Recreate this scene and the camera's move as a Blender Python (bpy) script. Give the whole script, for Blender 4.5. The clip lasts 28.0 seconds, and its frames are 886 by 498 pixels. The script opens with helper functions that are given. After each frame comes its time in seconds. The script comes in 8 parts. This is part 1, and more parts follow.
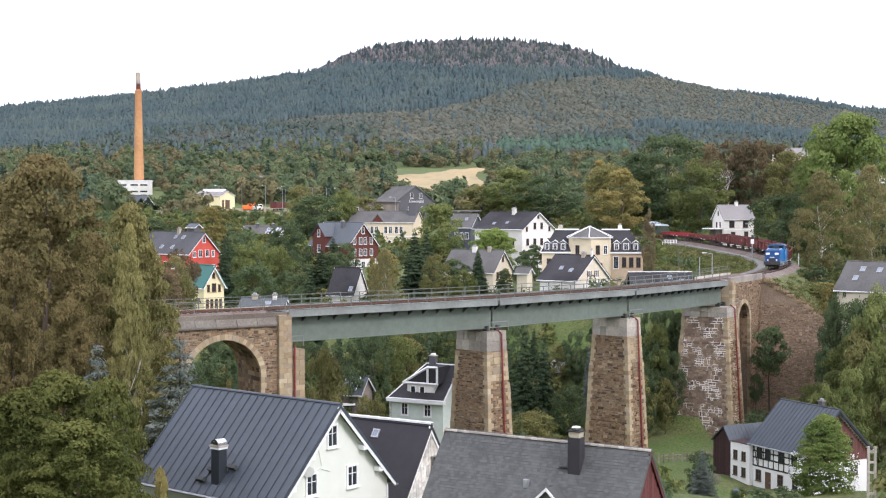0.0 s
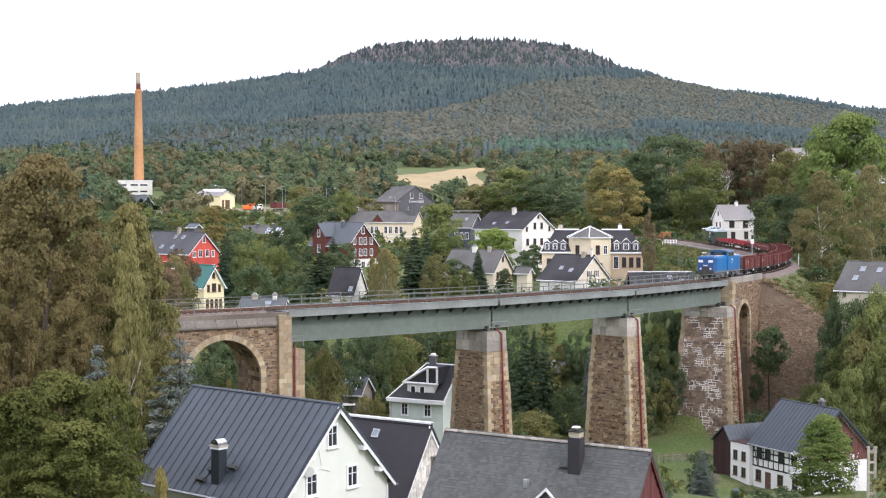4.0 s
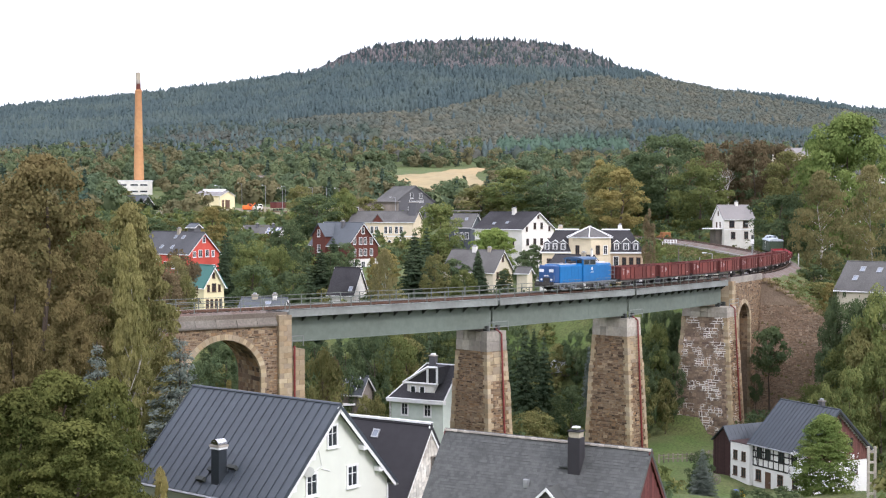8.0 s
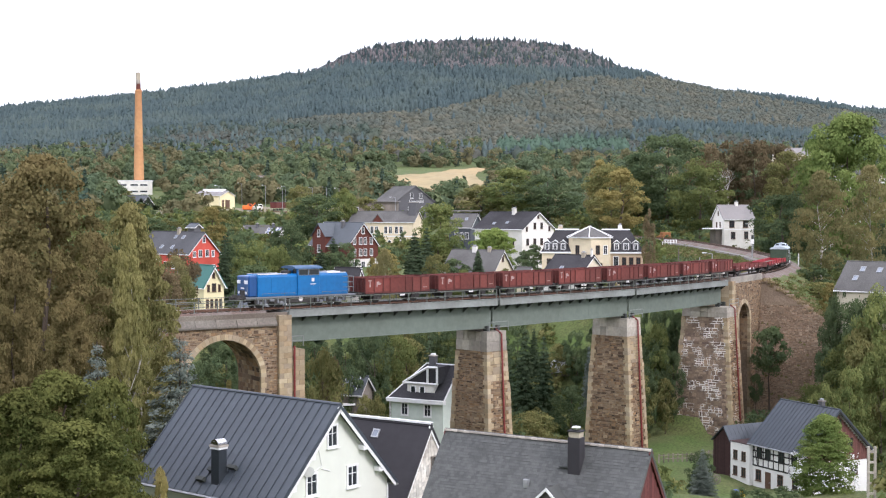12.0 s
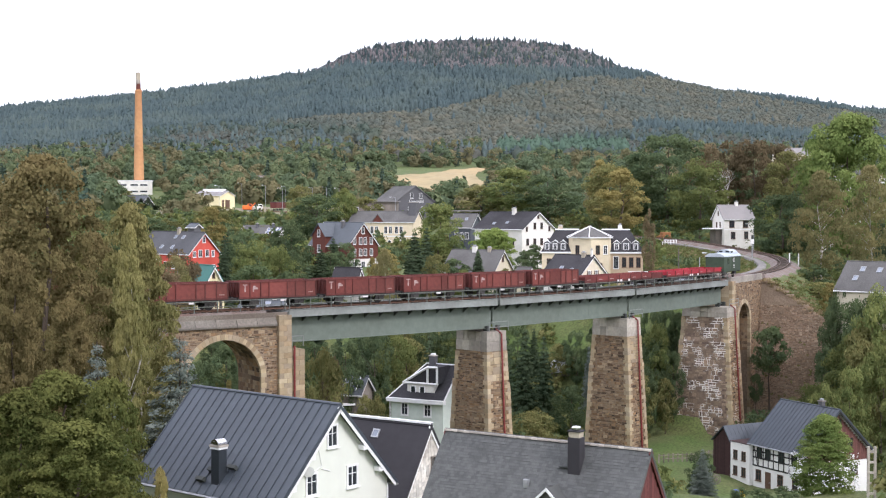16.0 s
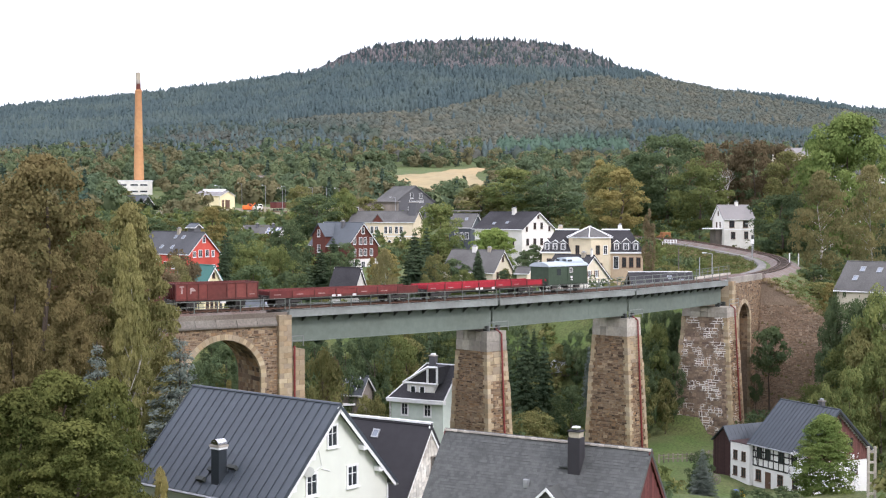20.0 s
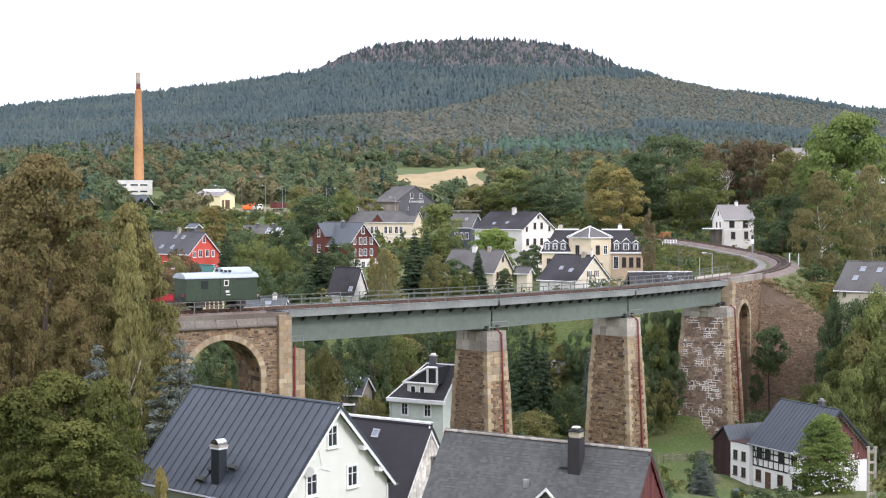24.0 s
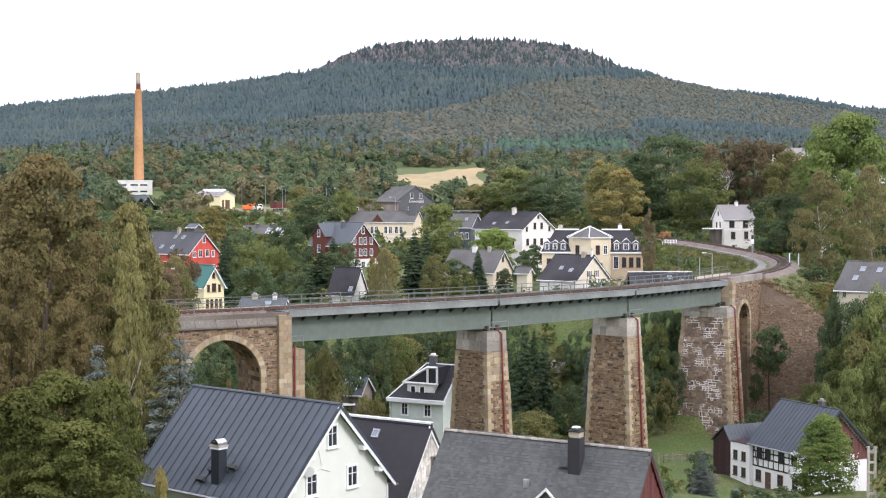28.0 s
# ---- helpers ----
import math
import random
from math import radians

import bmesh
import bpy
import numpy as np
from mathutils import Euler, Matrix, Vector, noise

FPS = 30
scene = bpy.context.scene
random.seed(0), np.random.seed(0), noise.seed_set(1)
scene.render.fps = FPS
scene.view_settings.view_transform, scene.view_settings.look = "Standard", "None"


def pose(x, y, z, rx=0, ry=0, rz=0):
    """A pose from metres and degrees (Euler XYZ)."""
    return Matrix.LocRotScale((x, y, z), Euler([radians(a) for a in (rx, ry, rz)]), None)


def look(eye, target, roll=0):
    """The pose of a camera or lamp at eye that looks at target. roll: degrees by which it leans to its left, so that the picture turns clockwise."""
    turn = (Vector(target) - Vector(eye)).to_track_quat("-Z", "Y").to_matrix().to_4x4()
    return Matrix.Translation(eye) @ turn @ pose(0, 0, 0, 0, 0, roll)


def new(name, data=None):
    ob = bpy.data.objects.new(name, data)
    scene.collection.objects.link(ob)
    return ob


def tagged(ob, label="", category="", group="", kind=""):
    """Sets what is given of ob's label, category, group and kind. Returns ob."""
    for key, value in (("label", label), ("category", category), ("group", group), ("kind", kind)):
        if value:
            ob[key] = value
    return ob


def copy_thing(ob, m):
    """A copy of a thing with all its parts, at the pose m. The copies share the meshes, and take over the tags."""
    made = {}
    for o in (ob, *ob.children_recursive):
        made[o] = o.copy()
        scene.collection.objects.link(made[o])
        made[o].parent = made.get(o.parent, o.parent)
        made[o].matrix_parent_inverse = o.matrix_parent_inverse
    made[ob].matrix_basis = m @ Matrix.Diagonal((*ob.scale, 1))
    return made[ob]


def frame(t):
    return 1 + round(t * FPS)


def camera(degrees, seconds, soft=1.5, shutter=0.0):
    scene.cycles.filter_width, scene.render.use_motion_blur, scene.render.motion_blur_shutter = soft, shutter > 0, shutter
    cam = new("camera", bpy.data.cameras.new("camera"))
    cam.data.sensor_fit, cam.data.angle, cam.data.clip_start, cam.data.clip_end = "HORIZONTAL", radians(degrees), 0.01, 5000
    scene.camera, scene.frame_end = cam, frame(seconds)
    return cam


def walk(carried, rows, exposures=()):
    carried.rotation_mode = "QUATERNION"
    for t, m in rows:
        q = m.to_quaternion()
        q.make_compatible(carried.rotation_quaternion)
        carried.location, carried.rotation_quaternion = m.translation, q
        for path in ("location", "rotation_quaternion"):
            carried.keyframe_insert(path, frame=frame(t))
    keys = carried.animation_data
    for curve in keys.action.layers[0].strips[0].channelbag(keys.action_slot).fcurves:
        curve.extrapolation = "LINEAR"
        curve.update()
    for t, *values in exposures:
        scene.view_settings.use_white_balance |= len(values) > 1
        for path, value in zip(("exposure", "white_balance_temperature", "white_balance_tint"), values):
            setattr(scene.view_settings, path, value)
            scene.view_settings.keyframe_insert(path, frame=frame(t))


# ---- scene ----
# Rail level is z = 0 at the plan's origin of the track; the camera stands on the hillside and looks along +y.
cam = camera(36.18, 28.0, soft=1.2)
EYE = (0.0, 0.0, 10.08)
walk(cam, [(0.0, pose(*EYE, 88.23, 0, 0)), (28.0, pose(*EYE, 88.23, 0, 0))], exposures=[(0.0, 0.28, 6080, 21.0), (28.0, 0.28, 6080, 21.0)])

# ---- light: a bright overcast sky ----
world = bpy.data.worlds.new("world")
scene.world = world
world.use_nodes = True
wn, wl = world.node_tree.nodes, world.node_tree.links
wn.clear()
w_out = wn.new("ShaderNodeOutputWorld")
w_bg = wn.new("ShaderNodeBackground")
w_sky = wn.new("ShaderNodeTexSky")
w_sky.sky_type, w_sky.sun_disc = "NISHITA", False
w_sky.sun_elevation, w_sky.sun_rotation = radians(42), radians(135)
w_sky.air_density, w_sky.dust_density, w_sky.ozone_density = 1.0, 3.0, 1.0
w_coord = wn.new("ShaderNodeTexCoord")
w_map = wn.new("ShaderNodeMapping")
w_map.inputs["Scale"].default_value = (1.5, 1.5, 9.0)
w_cloud = wn.new("ShaderNodeTexNoise")
w_cloud.inputs["Scale"].default_value, w_cloud.inputs["Detail"].default_value = 1.3, 5.0
w_ramp = wn.new("ShaderNodeValToRGB")
w_ramp.color_ramp.elements[0].position, w_ramp.color_ramp.elements[0].color = 0.33, (0.36, 0.415, 0.45, 1)
w_ramp.color_ramp.elements[1].position, w_ramp.color_ramp.elements[1].color = 0.54, (1.0, 1.0, 1.0, 1)
w_mul = wn.new("ShaderNodeMixRGB")
w_mul.blend_type, w_mul.inputs["Fac"].default_value = "MIX", 0.93
w_gain = wn.new("ShaderNodeMixRGB")
w_gain.blend_type, w_gain.inputs["Fac"].default_value, w_gain.inputs["Color2"].default_value = "MULTIPLY", 1.0, (8.6, 8.8, 9.0, 1)
wl.new(w_coord.outputs["Generated"], w_map.inputs["Vector"])
wl.new(w_map.outputs["Vector"], w_cloud.inputs["Vector"])
wl.new(w_cloud.outputs["Fac"], w_ramp.inputs["Fac"])
wl.new(w_ramp.outputs["Color"], w_gain.inputs["Color1"])
wl.new(w_sky.outputs["Color"], w_mul.inputs["Color1"])
wl.new(w_gain.outputs["Color"], w_mul.inputs["Color2"])
wl.new(w_mul.outputs["Color"], w_bg.inputs["Color"])
w_bg.inputs["Strength"].default_value = 0.225
wl.new(w_bg.outputs["Background"], w_out.inputs["Surface"])

sun_data = bpy.data.lights.new("sun", "SUN")
sun_data.energy, sun_data.angle, sun_data.color = 1.7, radians(14), (1.0, 0.96, 0.9)
sun = new("sun", sun_data)
sun.matrix_world = look((0, 0, 0), (-0.55, 0.55, -0.66))


# ---- materials ----
def mat(name, col, rough=0.8, var=0.25, scale=2.0, bump=0.3, metal=0.0, col2=None, rand="", fine=None, spec=0.3, tones=(), edge=(0.38, 0.64)):
    """A surface with grain at two scales; col2 is its stained or worn colour; rand: 'object' or 'island' for piece to piece change, tones: the colours among which the pieces differ."""
    m = bpy.data.materials.new(name)
    m.use_nodes = True
    n, l = m.node_tree.nodes, m.node_tree.links
    bs = n["Principled BSDF"]
    bs.inputs["Roughness"].default_value, bs.inputs["Metallic"].default_value = rough, metal
    bs.inputs["Specular IOR Level"].default_value = spec
    tc = n.new("ShaderNodeTexCoord")
    n1, n2 = n.new("ShaderNodeTexNoise"), n.new("ShaderNodeTexNoise")
    n1.inputs["Scale"].default_value, n1.inputs["Detail"].default_value = scale * 0.25, 4
    n2.inputs["Scale"].default_value, n2.inputs["Detail"].default_value = fine or scale * 3.0, 3
    for k in (n1, n2):
        l.new(tc.outputs["Object"], k.inputs["Vector"])
    c2 = col2 or tuple(c * (1 - var) for c in col)
    mix = n.new("ShaderNodeMixRGB")
    mix.inputs["Color1"].default_value, mix.inputs["Color2"].default_value = (*col, 1), (*c2, 1)
    ramp = n.new("ShaderNodeMapRange")
    ramp.inputs["From Min"].default_value, ramp.inputs["From Max"].default_value = edge
    l.new(n1.outputs["Fac"], ramp.inputs["Value"])
    l.new(ramp.outputs["Result"], mix.inputs["Fac"])
    br = n.new("ShaderNodeMapRange")
    br.inputs["From Min"].default_value, br.inputs["From Max"].default_value = 0.3, 0.7
    br.inputs["To Min"].default_value, br.inputs["To Max"].default_value = 1 - var * 0.8, 1 + var * 0.5
    l.new(n2.outputs["Fac"], br.inputs["Value"])
    hsv = n.new("ShaderNodeHueSaturation")
    l.new(mix.outputs["Color"], hsv.inputs["Color"])
    if rand:
        src = n.new("ShaderNodeObjectInfo") if rand == "object" else n.new("ShaderNodeNewGeometry")
        sock = src.outputs["Random"] if rand == "object" else src.outputs["Random Per Island"]
        rr = n.new("ShaderNodeMapRange")
        rr.inputs["To Min"].default_value, rr.inputs["To Max"].default_value = 1 - var * 1.3, 1 + var * 1.1
        l.new(sock, rr.inputs["Value"])
        mu = n.new("ShaderNodeMath")
        mu.operation = "MULTIPLY"
        l.new(rr.outputs["Result"], mu.inputs[0])
        l.new(br.outputs["Result"], mu.inputs[1])
        l.new(mu.outputs["Value"], hsv.inputs["Value"])
        if tones:
            tr = n.new("ShaderNodeValToRGB")
            tr.color_ramp.interpolation = "CONSTANT"
            for i, c in enumerate(tones):
                e = tr.color_ramp.elements[i] if i < 2 else tr.color_ramp.elements.new(i / len(tones))
                e.position, e.color = i / len(tones), (*c, 1)
            shuffle, fract = n.new("ShaderNodeMath"), n.new("ShaderNodeMath")
            shuffle.operation, fract.operation, shuffle.inputs[1].default_value = "MULTIPLY", "FRACT", 7.31
            l.new(sock, shuffle.inputs[0])
            l.new(shuffle.outputs["Value"], fract.inputs[0])
            l.new(fract.outputs["Value"], tr.inputs["Fac"])
            l.new(tr.outputs["Color"], mix.inputs["Color1"])
            ramp.inputs["To Max"].default_value = 0.55
    else:
        l.new(br.outputs["Result"], hsv.inputs["Value"])
    l.new(hsv.outputs["Color"], bs.inputs["Base Color"])
    if bump:
        b = n.new("ShaderNodeBump")
        b.inputs["Strength"].default_value, b.inputs["Distance"].default_value = bump, 0.03
        l.new(n2.outputs["Fac"], b.inputs["Height"])
        l.new(b.outputs["Normal"], bs.inputs["Normal"])
    return m


def leaf_mat(name, col, col2, glow=0.35, vary=0.6, grain=0.35, patch=None):
    """Foliage: leaves differ one from another and tree from tree, and let some light through. patch: a third colour of whole stands of trees."""
    m = bpy.data.materials.new(name)
    m.use_nodes = True
    n, l = m.node_tree.nodes, m.node_tree.links
    n.clear()
    out, mixs = n.new("ShaderNodeOutputMaterial"), n.new("ShaderNodeMixShader")
    d, tr = n.new("ShaderNodeBsdfDiffuse"), n.new("ShaderNodeBsdfTranslucent")
    geo, info = n.new("ShaderNodeNewGeometry"), n.new("ShaderNodeObjectInfo")
    tc, no = n.new("ShaderNodeTexCoord"), n.new("ShaderNodeTexNoise")
    no.inputs["Scale"].default_value = grain
    l.new(tc.outputs["Object"], no.inputs["Vector"])
    mix = n.new("ShaderNodeMixRGB")
    mix.inputs["Color1"].default_value, mix.inputs["Color2"].default_value = (*col, 1), (*col2, 1)
    a = n.new("ShaderNodeMath")
    a.operation = "MULTIPLY_ADD"
    a.inputs[1].default_value = vary
    l.new(geo.outputs["Random Per Island"], a.inputs[0])
    r2 = n.new("ShaderNodeMapRange")
    r2.inputs["From Min"].default_value, r2.inputs["From Max"].default_value = 0.35, 0.65
    r2.inputs["To Min"].default_value, r2.inputs["To Max"].default_value = -0.2, 0.6
    l.new(no.outputs["Fac"], r2.inputs["Value"])
    l.new(r2.outputs["Result"], a.inputs[2])
    l.new(a.outputs["Value"], mix.inputs["Fac"])
    hsv = n.new("ShaderNodeHueSaturation")
    hsv.inputs["Saturation"].default_value = 0.88
    rv = n.new("ShaderNodeMapRange")
    rv.inputs["To Min"].default_value, rv.inputs["To Max"].default_value = 0.92, 1.42
    l.new(info.outputs["Random"], rv.inputs["Value"])
    l.new(rv.outputs["Result"], hsv.inputs["Value"])
    last = mix
    if patch:
        far, fr = n.new("ShaderNodeTexNoise"), n.new("ShaderNodeMapRange")
        far.inputs["Scale"].default_value, far.inputs["Detail"].default_value = 0.011, 6
        l.new(tc.outputs["Object"], far.inputs["Vector"])
        fr.inputs["From Min"].default_value, fr.inputs["From Max"].default_value, fr.inputs["To Max"].default_value = 0.46, 0.66, 0.85
        l.new(far.outputs["Fac"], fr.inputs["Value"])
        last = n.new("ShaderNodeMixRGB")
        last.inputs["Color2"].default_value = (*patch, 1)
        l.new(fr.outputs["Result"], last.inputs["Fac"])
        l.new(mix.outputs["Color"], last.inputs["Color1"])
    l.new(last.outputs["Color"], hsv.inputs["Color"])
    l.new(hsv.outputs["Color"], d.inputs["Color"])
    l.new(hsv.outputs["Color"], tr.inputs["Color"])
    mixs.inputs["Fac"].default_value = glow
    l.new(d.outputs["BSDF"], mixs.inputs[1])
    l.new(tr.outputs["BSDF"], mixs.inputs[2])
    l.new(mixs.outputs["Shader"], out.inputs["Surface"])
    return m


M = {}
RUBBLE = ((0.072, 0.047, 0.029), (0.25, 0.16, 0.085), (0.16, 0.098, 0.054), (0.30, 0.205, 0.11), (0.215, 0.152, 0.094), (0.33, 0.25, 0.155), (0.27, 0.163, 0.08))
DARK_RUBBLE = ((0.30, 0.215, 0.15), (0.20, 0.14, 0.10), (0.25, 0.185, 0.135), (0.33, 0.24, 0.165), (0.15, 0.105, 0.08))
PALE_STONE = ((0.42, 0.335, 0.205), (0.38, 0.30, 0.185), (0.46, 0.38, 0.25), (0.35, 0.26, 0.15), (0.36, 0.295, 0.205))
M["ground"] = mat("grass_ground", (0.076, 0.116, 0.028), 0.95, 0.55, 0.5, 1.0, col2=(0.108, 0.12, 0.042), fine=3.0)
M["field"] = mat("stubble_field", (0.37, 0.275, 0.14), 0.95, 0.15, 0.08, 0.2, col2=(0.30, 0.245, 0.13))
M["ballast"] = mat("ballast", (0.20, 0.17, 0.15), 0.95, 0.4, 2.0, 0.8, col2=(0.15, 0.10, 0.08), fine=14.0)
M["gravel"] = mat("gravel_path", (0.22, 0.205, 0.185), 0.95, 0.3, 1.0, 0.5, fine=10.0)
M["rail"] = mat("rusty_rail", (0.16, 0.09, 0.06), 0.5, 0.3, 3.0, 0.1, metal=0.5)
M["sleeper"] = mat("sleeper_wood", (0.09, 0.07, 0.055), 0.9, 0.3, 2.0, 0.4, rand="island")
M["steel_green"] = mat("grey_green_steel_paint", (0.155, 0.186, 0.156), 0.6, 0.14, 0.5, 0.05, col2=(0.132, 0.154, 0.128), spec=0.2)
M["steel_light"] = mat("light_grey_steel_paint", (0.245, 0.265, 0.245), 0.55, 0.14, 0.8, 0.05, col2=(0.19, 0.20, 0.185))
M["railing"] = mat("grey_green_railing_paint", (0.165, 0.180, 0.155), 0.6, 0.15, 1.0, 0.05, col2=(0.12, 0.13, 0.11))
M["steel_dark"] = mat("dark_steel", (0.06, 0.065, 0.06), 0.6, 0.25, 2.0, 0.05)
M["stone_body"] = mat("mortar", (0.28, 0.215, 0.15), 0.95, 0.3, 1.2, 0.6, col2=(0.19, 0.14, 0.095))
M["white_mortar"] = mat("white_mortar", (0.19, 0.14, 0.10), 0.95, 0.15, 1.5, 0.6, col2=(0.80, 0.77, 0.71), edge=(0.495, 0.545))
M["stone"] = mat("gneiss_stone", (0.36, 0.25, 0.15), 0.9, 0.24, 0.35, 0.8, col2=(0.19, 0.135, 0.09), rand="island", fine=4.0, tones=RUBBLE)
M["stone_piece"] = mat("gneiss_block", (0.36, 0.25, 0.15), 0.9, 0.24, 0.35, 0.8, col2=(0.19, 0.135, 0.09), rand="object", fine=4.0, tones=RUBBLE)
M["dark_stone"] = mat("dark_gneiss", (0.25, 0.185, 0.13), 0.9, 0.22, 0.5, 0.8, col2=(0.17, 0.125, 0.09), rand="island", fine=4.0, tones=DARK_RUBBLE)
M["dark_piece"] = mat("dark_gneiss_block", (0.25, 0.185, 0.13), 0.9, 0.22, 0.5, 0.8, col2=(0.17, 0.125, 0.09), rand="object", fine=4.0, tones=DARK_RUBBLE)
M["sandstone"] = mat("sandstone", (0.50, 0.42, 0.30), 0.9, 0.16, 0.8, 0.6, col2=(0.27, 0.20, 0.13), rand="object", tones=PALE_STONE)
M["concrete"] = mat("weathered_concrete", (0.47, 0.43, 0.355), 0.9, 0.22, 0.9, 0.4, col2=(0.30, 0.27, 0.235), rand="object")
M["pipe_red"] = mat("red_brown_pipe", (0.22, 0.045, 0.04), 0.5, 0.2, 2.0, 0.0)
M["white_wall"] = mat("white_render", (0.74, 0.72, 0.66), 0.9, 0.08, 0.8, 0.15, col2=(0.62, 0.595, 0.53))
M["mint_wall"] = mat("pale_mint_render", (0.70, 0.72, 0.63), 0.9, 0.04, 0.5, 0.12, col2=(0.64, 0.665, 0.575))
M["green_wall"] = mat("grey_green_render", (0.60, 0.66, 0.58), 0.9, 0.07, 0.6, 0.12)
M["cream_wall"] = mat("cream_render", (0.68, 0.61, 0.46), 0.9, 0.08, 0.6, 0.12)
M["yellow_wall"] = mat("pale_yellow_render", (0.70, 0.60, 0.42), 0.9, 0.08, 0.6, 0.12)
M["lemon_wall"] = mat("light_yellow_render", (0.78, 0.70, 0.42), 0.9, 0.06, 0.6, 0.1)
M["red_wall"] = mat("bright_red_render", (0.60, 0.10, 0.07), 0.85, 0.1, 0.8, 0.1)
M["brick_wall"] = mat("brick_red_wall", (0.125, 0.042, 0.030), 0.9, 0.2, 0.8, 0.2)
M["maroon_board"] = mat("maroon_boards", (0.135, 0.042, 0.038), 0.8, 0.2, 1.2, 0.3, rand="object")
M["grey_wall"] = mat("slate_grey_cladding", (0.115, 0.115, 0.12), 0.8, 0.15, 1.0, 0.2)
M["old_shingle"] = mat("worn_white_shingle", (0.66, 0.63, 0.56), 0.9, 0.2, 1.4, 0.3, col2=(0.36, 0.32, 0.26), rand="object")
M["fresh_white"] = mat("fresh_white_render", (0.82, 0.81, 0.78), 0.9, 0.04, 0.8, 0.12, col2=(0.76, 0.75, 0.71))
M["dark_board"] = mat("dark_maroon_boards", (0.05, 0.026, 0.024), 0.85, 0.2, 1.2, 0.3, rand="object")
M["trim"] = mat("white_trim", (0.78, 0.78, 0.76), 0.6, 0.05, 1.5, 0.03)
M["timber"] = mat("black_timber", (0.03, 0.028, 0.026), 0.8, 0.2, 2.0, 0.2)
M["glass"] = mat("window_glass", (0.03, 0.035, 0.04), 0.12, 0.1, 1.0, 0.0, spec=0.6)
M["frame_brown"] = mat("brown_window_frame", (0.12, 0.07, 0.045), 0.7, 0.1, 2.0, 0.0)
M["seam_roof"] = mat("anthracite_sheet_roof", (0.047, 0.058, 0.070), 0.42, 0.14, 0.5, 0.02, spec=0.5)
M["blue_roof"] = mat("blue_grey_sheet_roof", (0.078, 0.088, 0.098), 0.5, 0.14, 0.5, 0.02, spec=0.35)
M["slate_dark"] = mat("blue_black_slate_roof", (0.088, 0.089, 0.093), 0.8, 0.22, 0.9, 0.3, fine=6.0, spec=0.15)
M["bitumen"] = mat("dark_bitumen_roof", (0.035, 0.033, 0.036), 0.8, 0.15, 0.6, 0.3)
M["slate_roof"] = mat("slate", (0.100, 0.103, 0.098), 0.6, 0.15, 0.9, 0.3, rand="object", col2=(0.072, 0.074, 0.070))
M["slate_rest"] = mat("slate_rest", (0.100, 0.103, 0.098), 0.6, 0.15, 0.9, 0.3, rand="island", col2=(0.072, 0.074, 0.070))
M["grey_roof"] = mat("grey_slate_roof", (0.128, 0.124, 0.117), 0.85, 0.25, 0.9, 0.3, fine=6.0, spec=0.12)
M["dark_roof"] = mat("charcoal_slate_roof", (0.055, 0.053, 0.056), 0.85, 0.35, 0.9, 0.3, fine=6.0, spec=0.12)
M["light_roof"] = mat("pale_grey_roof", (0.24, 0.225, 0.215), 0.7, 0.15, 0.9, 0.3, fine=6.0)
M["teal_roof"] = mat("teal_green_roof", (0.02, 0.13, 0.105), 0.5, 0.15, 0.9, 0.1)
M["orange_stack"] = mat("orange_brick_chimney", (0.50, 0.27, 0.12), 0.9, 0.15, 0.2, 0.2, col2=(0.42, 0.20, 0.09))
M["zinc"] = mat("zinc_sheet", (0.42, 0.43, 0.44), 0.4, 0.15, 2.0, 0.0, metal=0.6)
M["chrome"] = mat("stainless_steel", (0.6, 0.6, 0.6), 0.25, 0.1, 2.0, 0.0, metal=1.0)
M["plaster_pot"] = mat("chimney_render", (0.42, 0.37, 0.28), 0.9, 0.15, 2.0, 0.2)
M["blue"] = mat("blue_loco_paint", (0.004, 0.135, 0.36), 0.42, 0.14, 0.8, 0.0, spec=0.35, col2=(0.008, 0.108, 0.285))
M["blue_dark"] = mat("dark_blue_loco_paint", (0.008, 0.062, 0.20), 0.4, 0.08, 0.8, 0.0, spec=0.5)
M["under"] = mat("sooty_underframe", (0.062, 0.057, 0.052), 0.8, 0.3, 2.0, 0.1)
M["grey_metal"] = mat("grey_painted_metal", (0.17, 0.18, 0.19), 0.6, 0.15, 2.0, 0.0)
M["wagon"] = mat("oxide_red_wagon", (0.125, 0.034, 0.028), 0.75, 0.25, 0.9, 0.1, col2=(0.10, 0.034, 0.028))
M["wagon_panel"] = mat("oxide_red_panel", (0.168, 0.043, 0.034), 0.75, 0.2, 0.9, 0.1, col2=(0.14, 0.043, 0.034), rand="object")
M["wagon_bright"] = mat("bright_red_wagon", (0.34, 0.018, 0.03), 0.55, 0.15, 0.9, 0.05, rand="object")
M["wagon_rust"] = mat("rust_red_low_side", (0.175, 0.040, 0.035), 0.75, 0.2, 0.9, 0.1, rand="object")
M["van_green"] = mat("dark_green_van", (0.046, 0.068, 0.042), 0.7, 0.2, 0.9, 0.1)
M["van_roof"] = mat("silver_roof", (0.40, 0.45, 0.48), 0.55, 0.1, 1.0, 0.0, spec=0.4)
M["white_paint"] = mat("white_marking", (0.72, 0.68, 0.66), 0.7, 0.1, 3.0, 0.0)
M["bark"] = mat("bark", (0.11, 0.085, 0.065), 0.95, 0.3, 2.0, 0.5)
M["birch_bark"] = mat("birch_bark", (0.55, 0.52, 0.47), 0.9, 0.4, 2.0, 0.2, col2=(0.2, 0.18, 0.16))
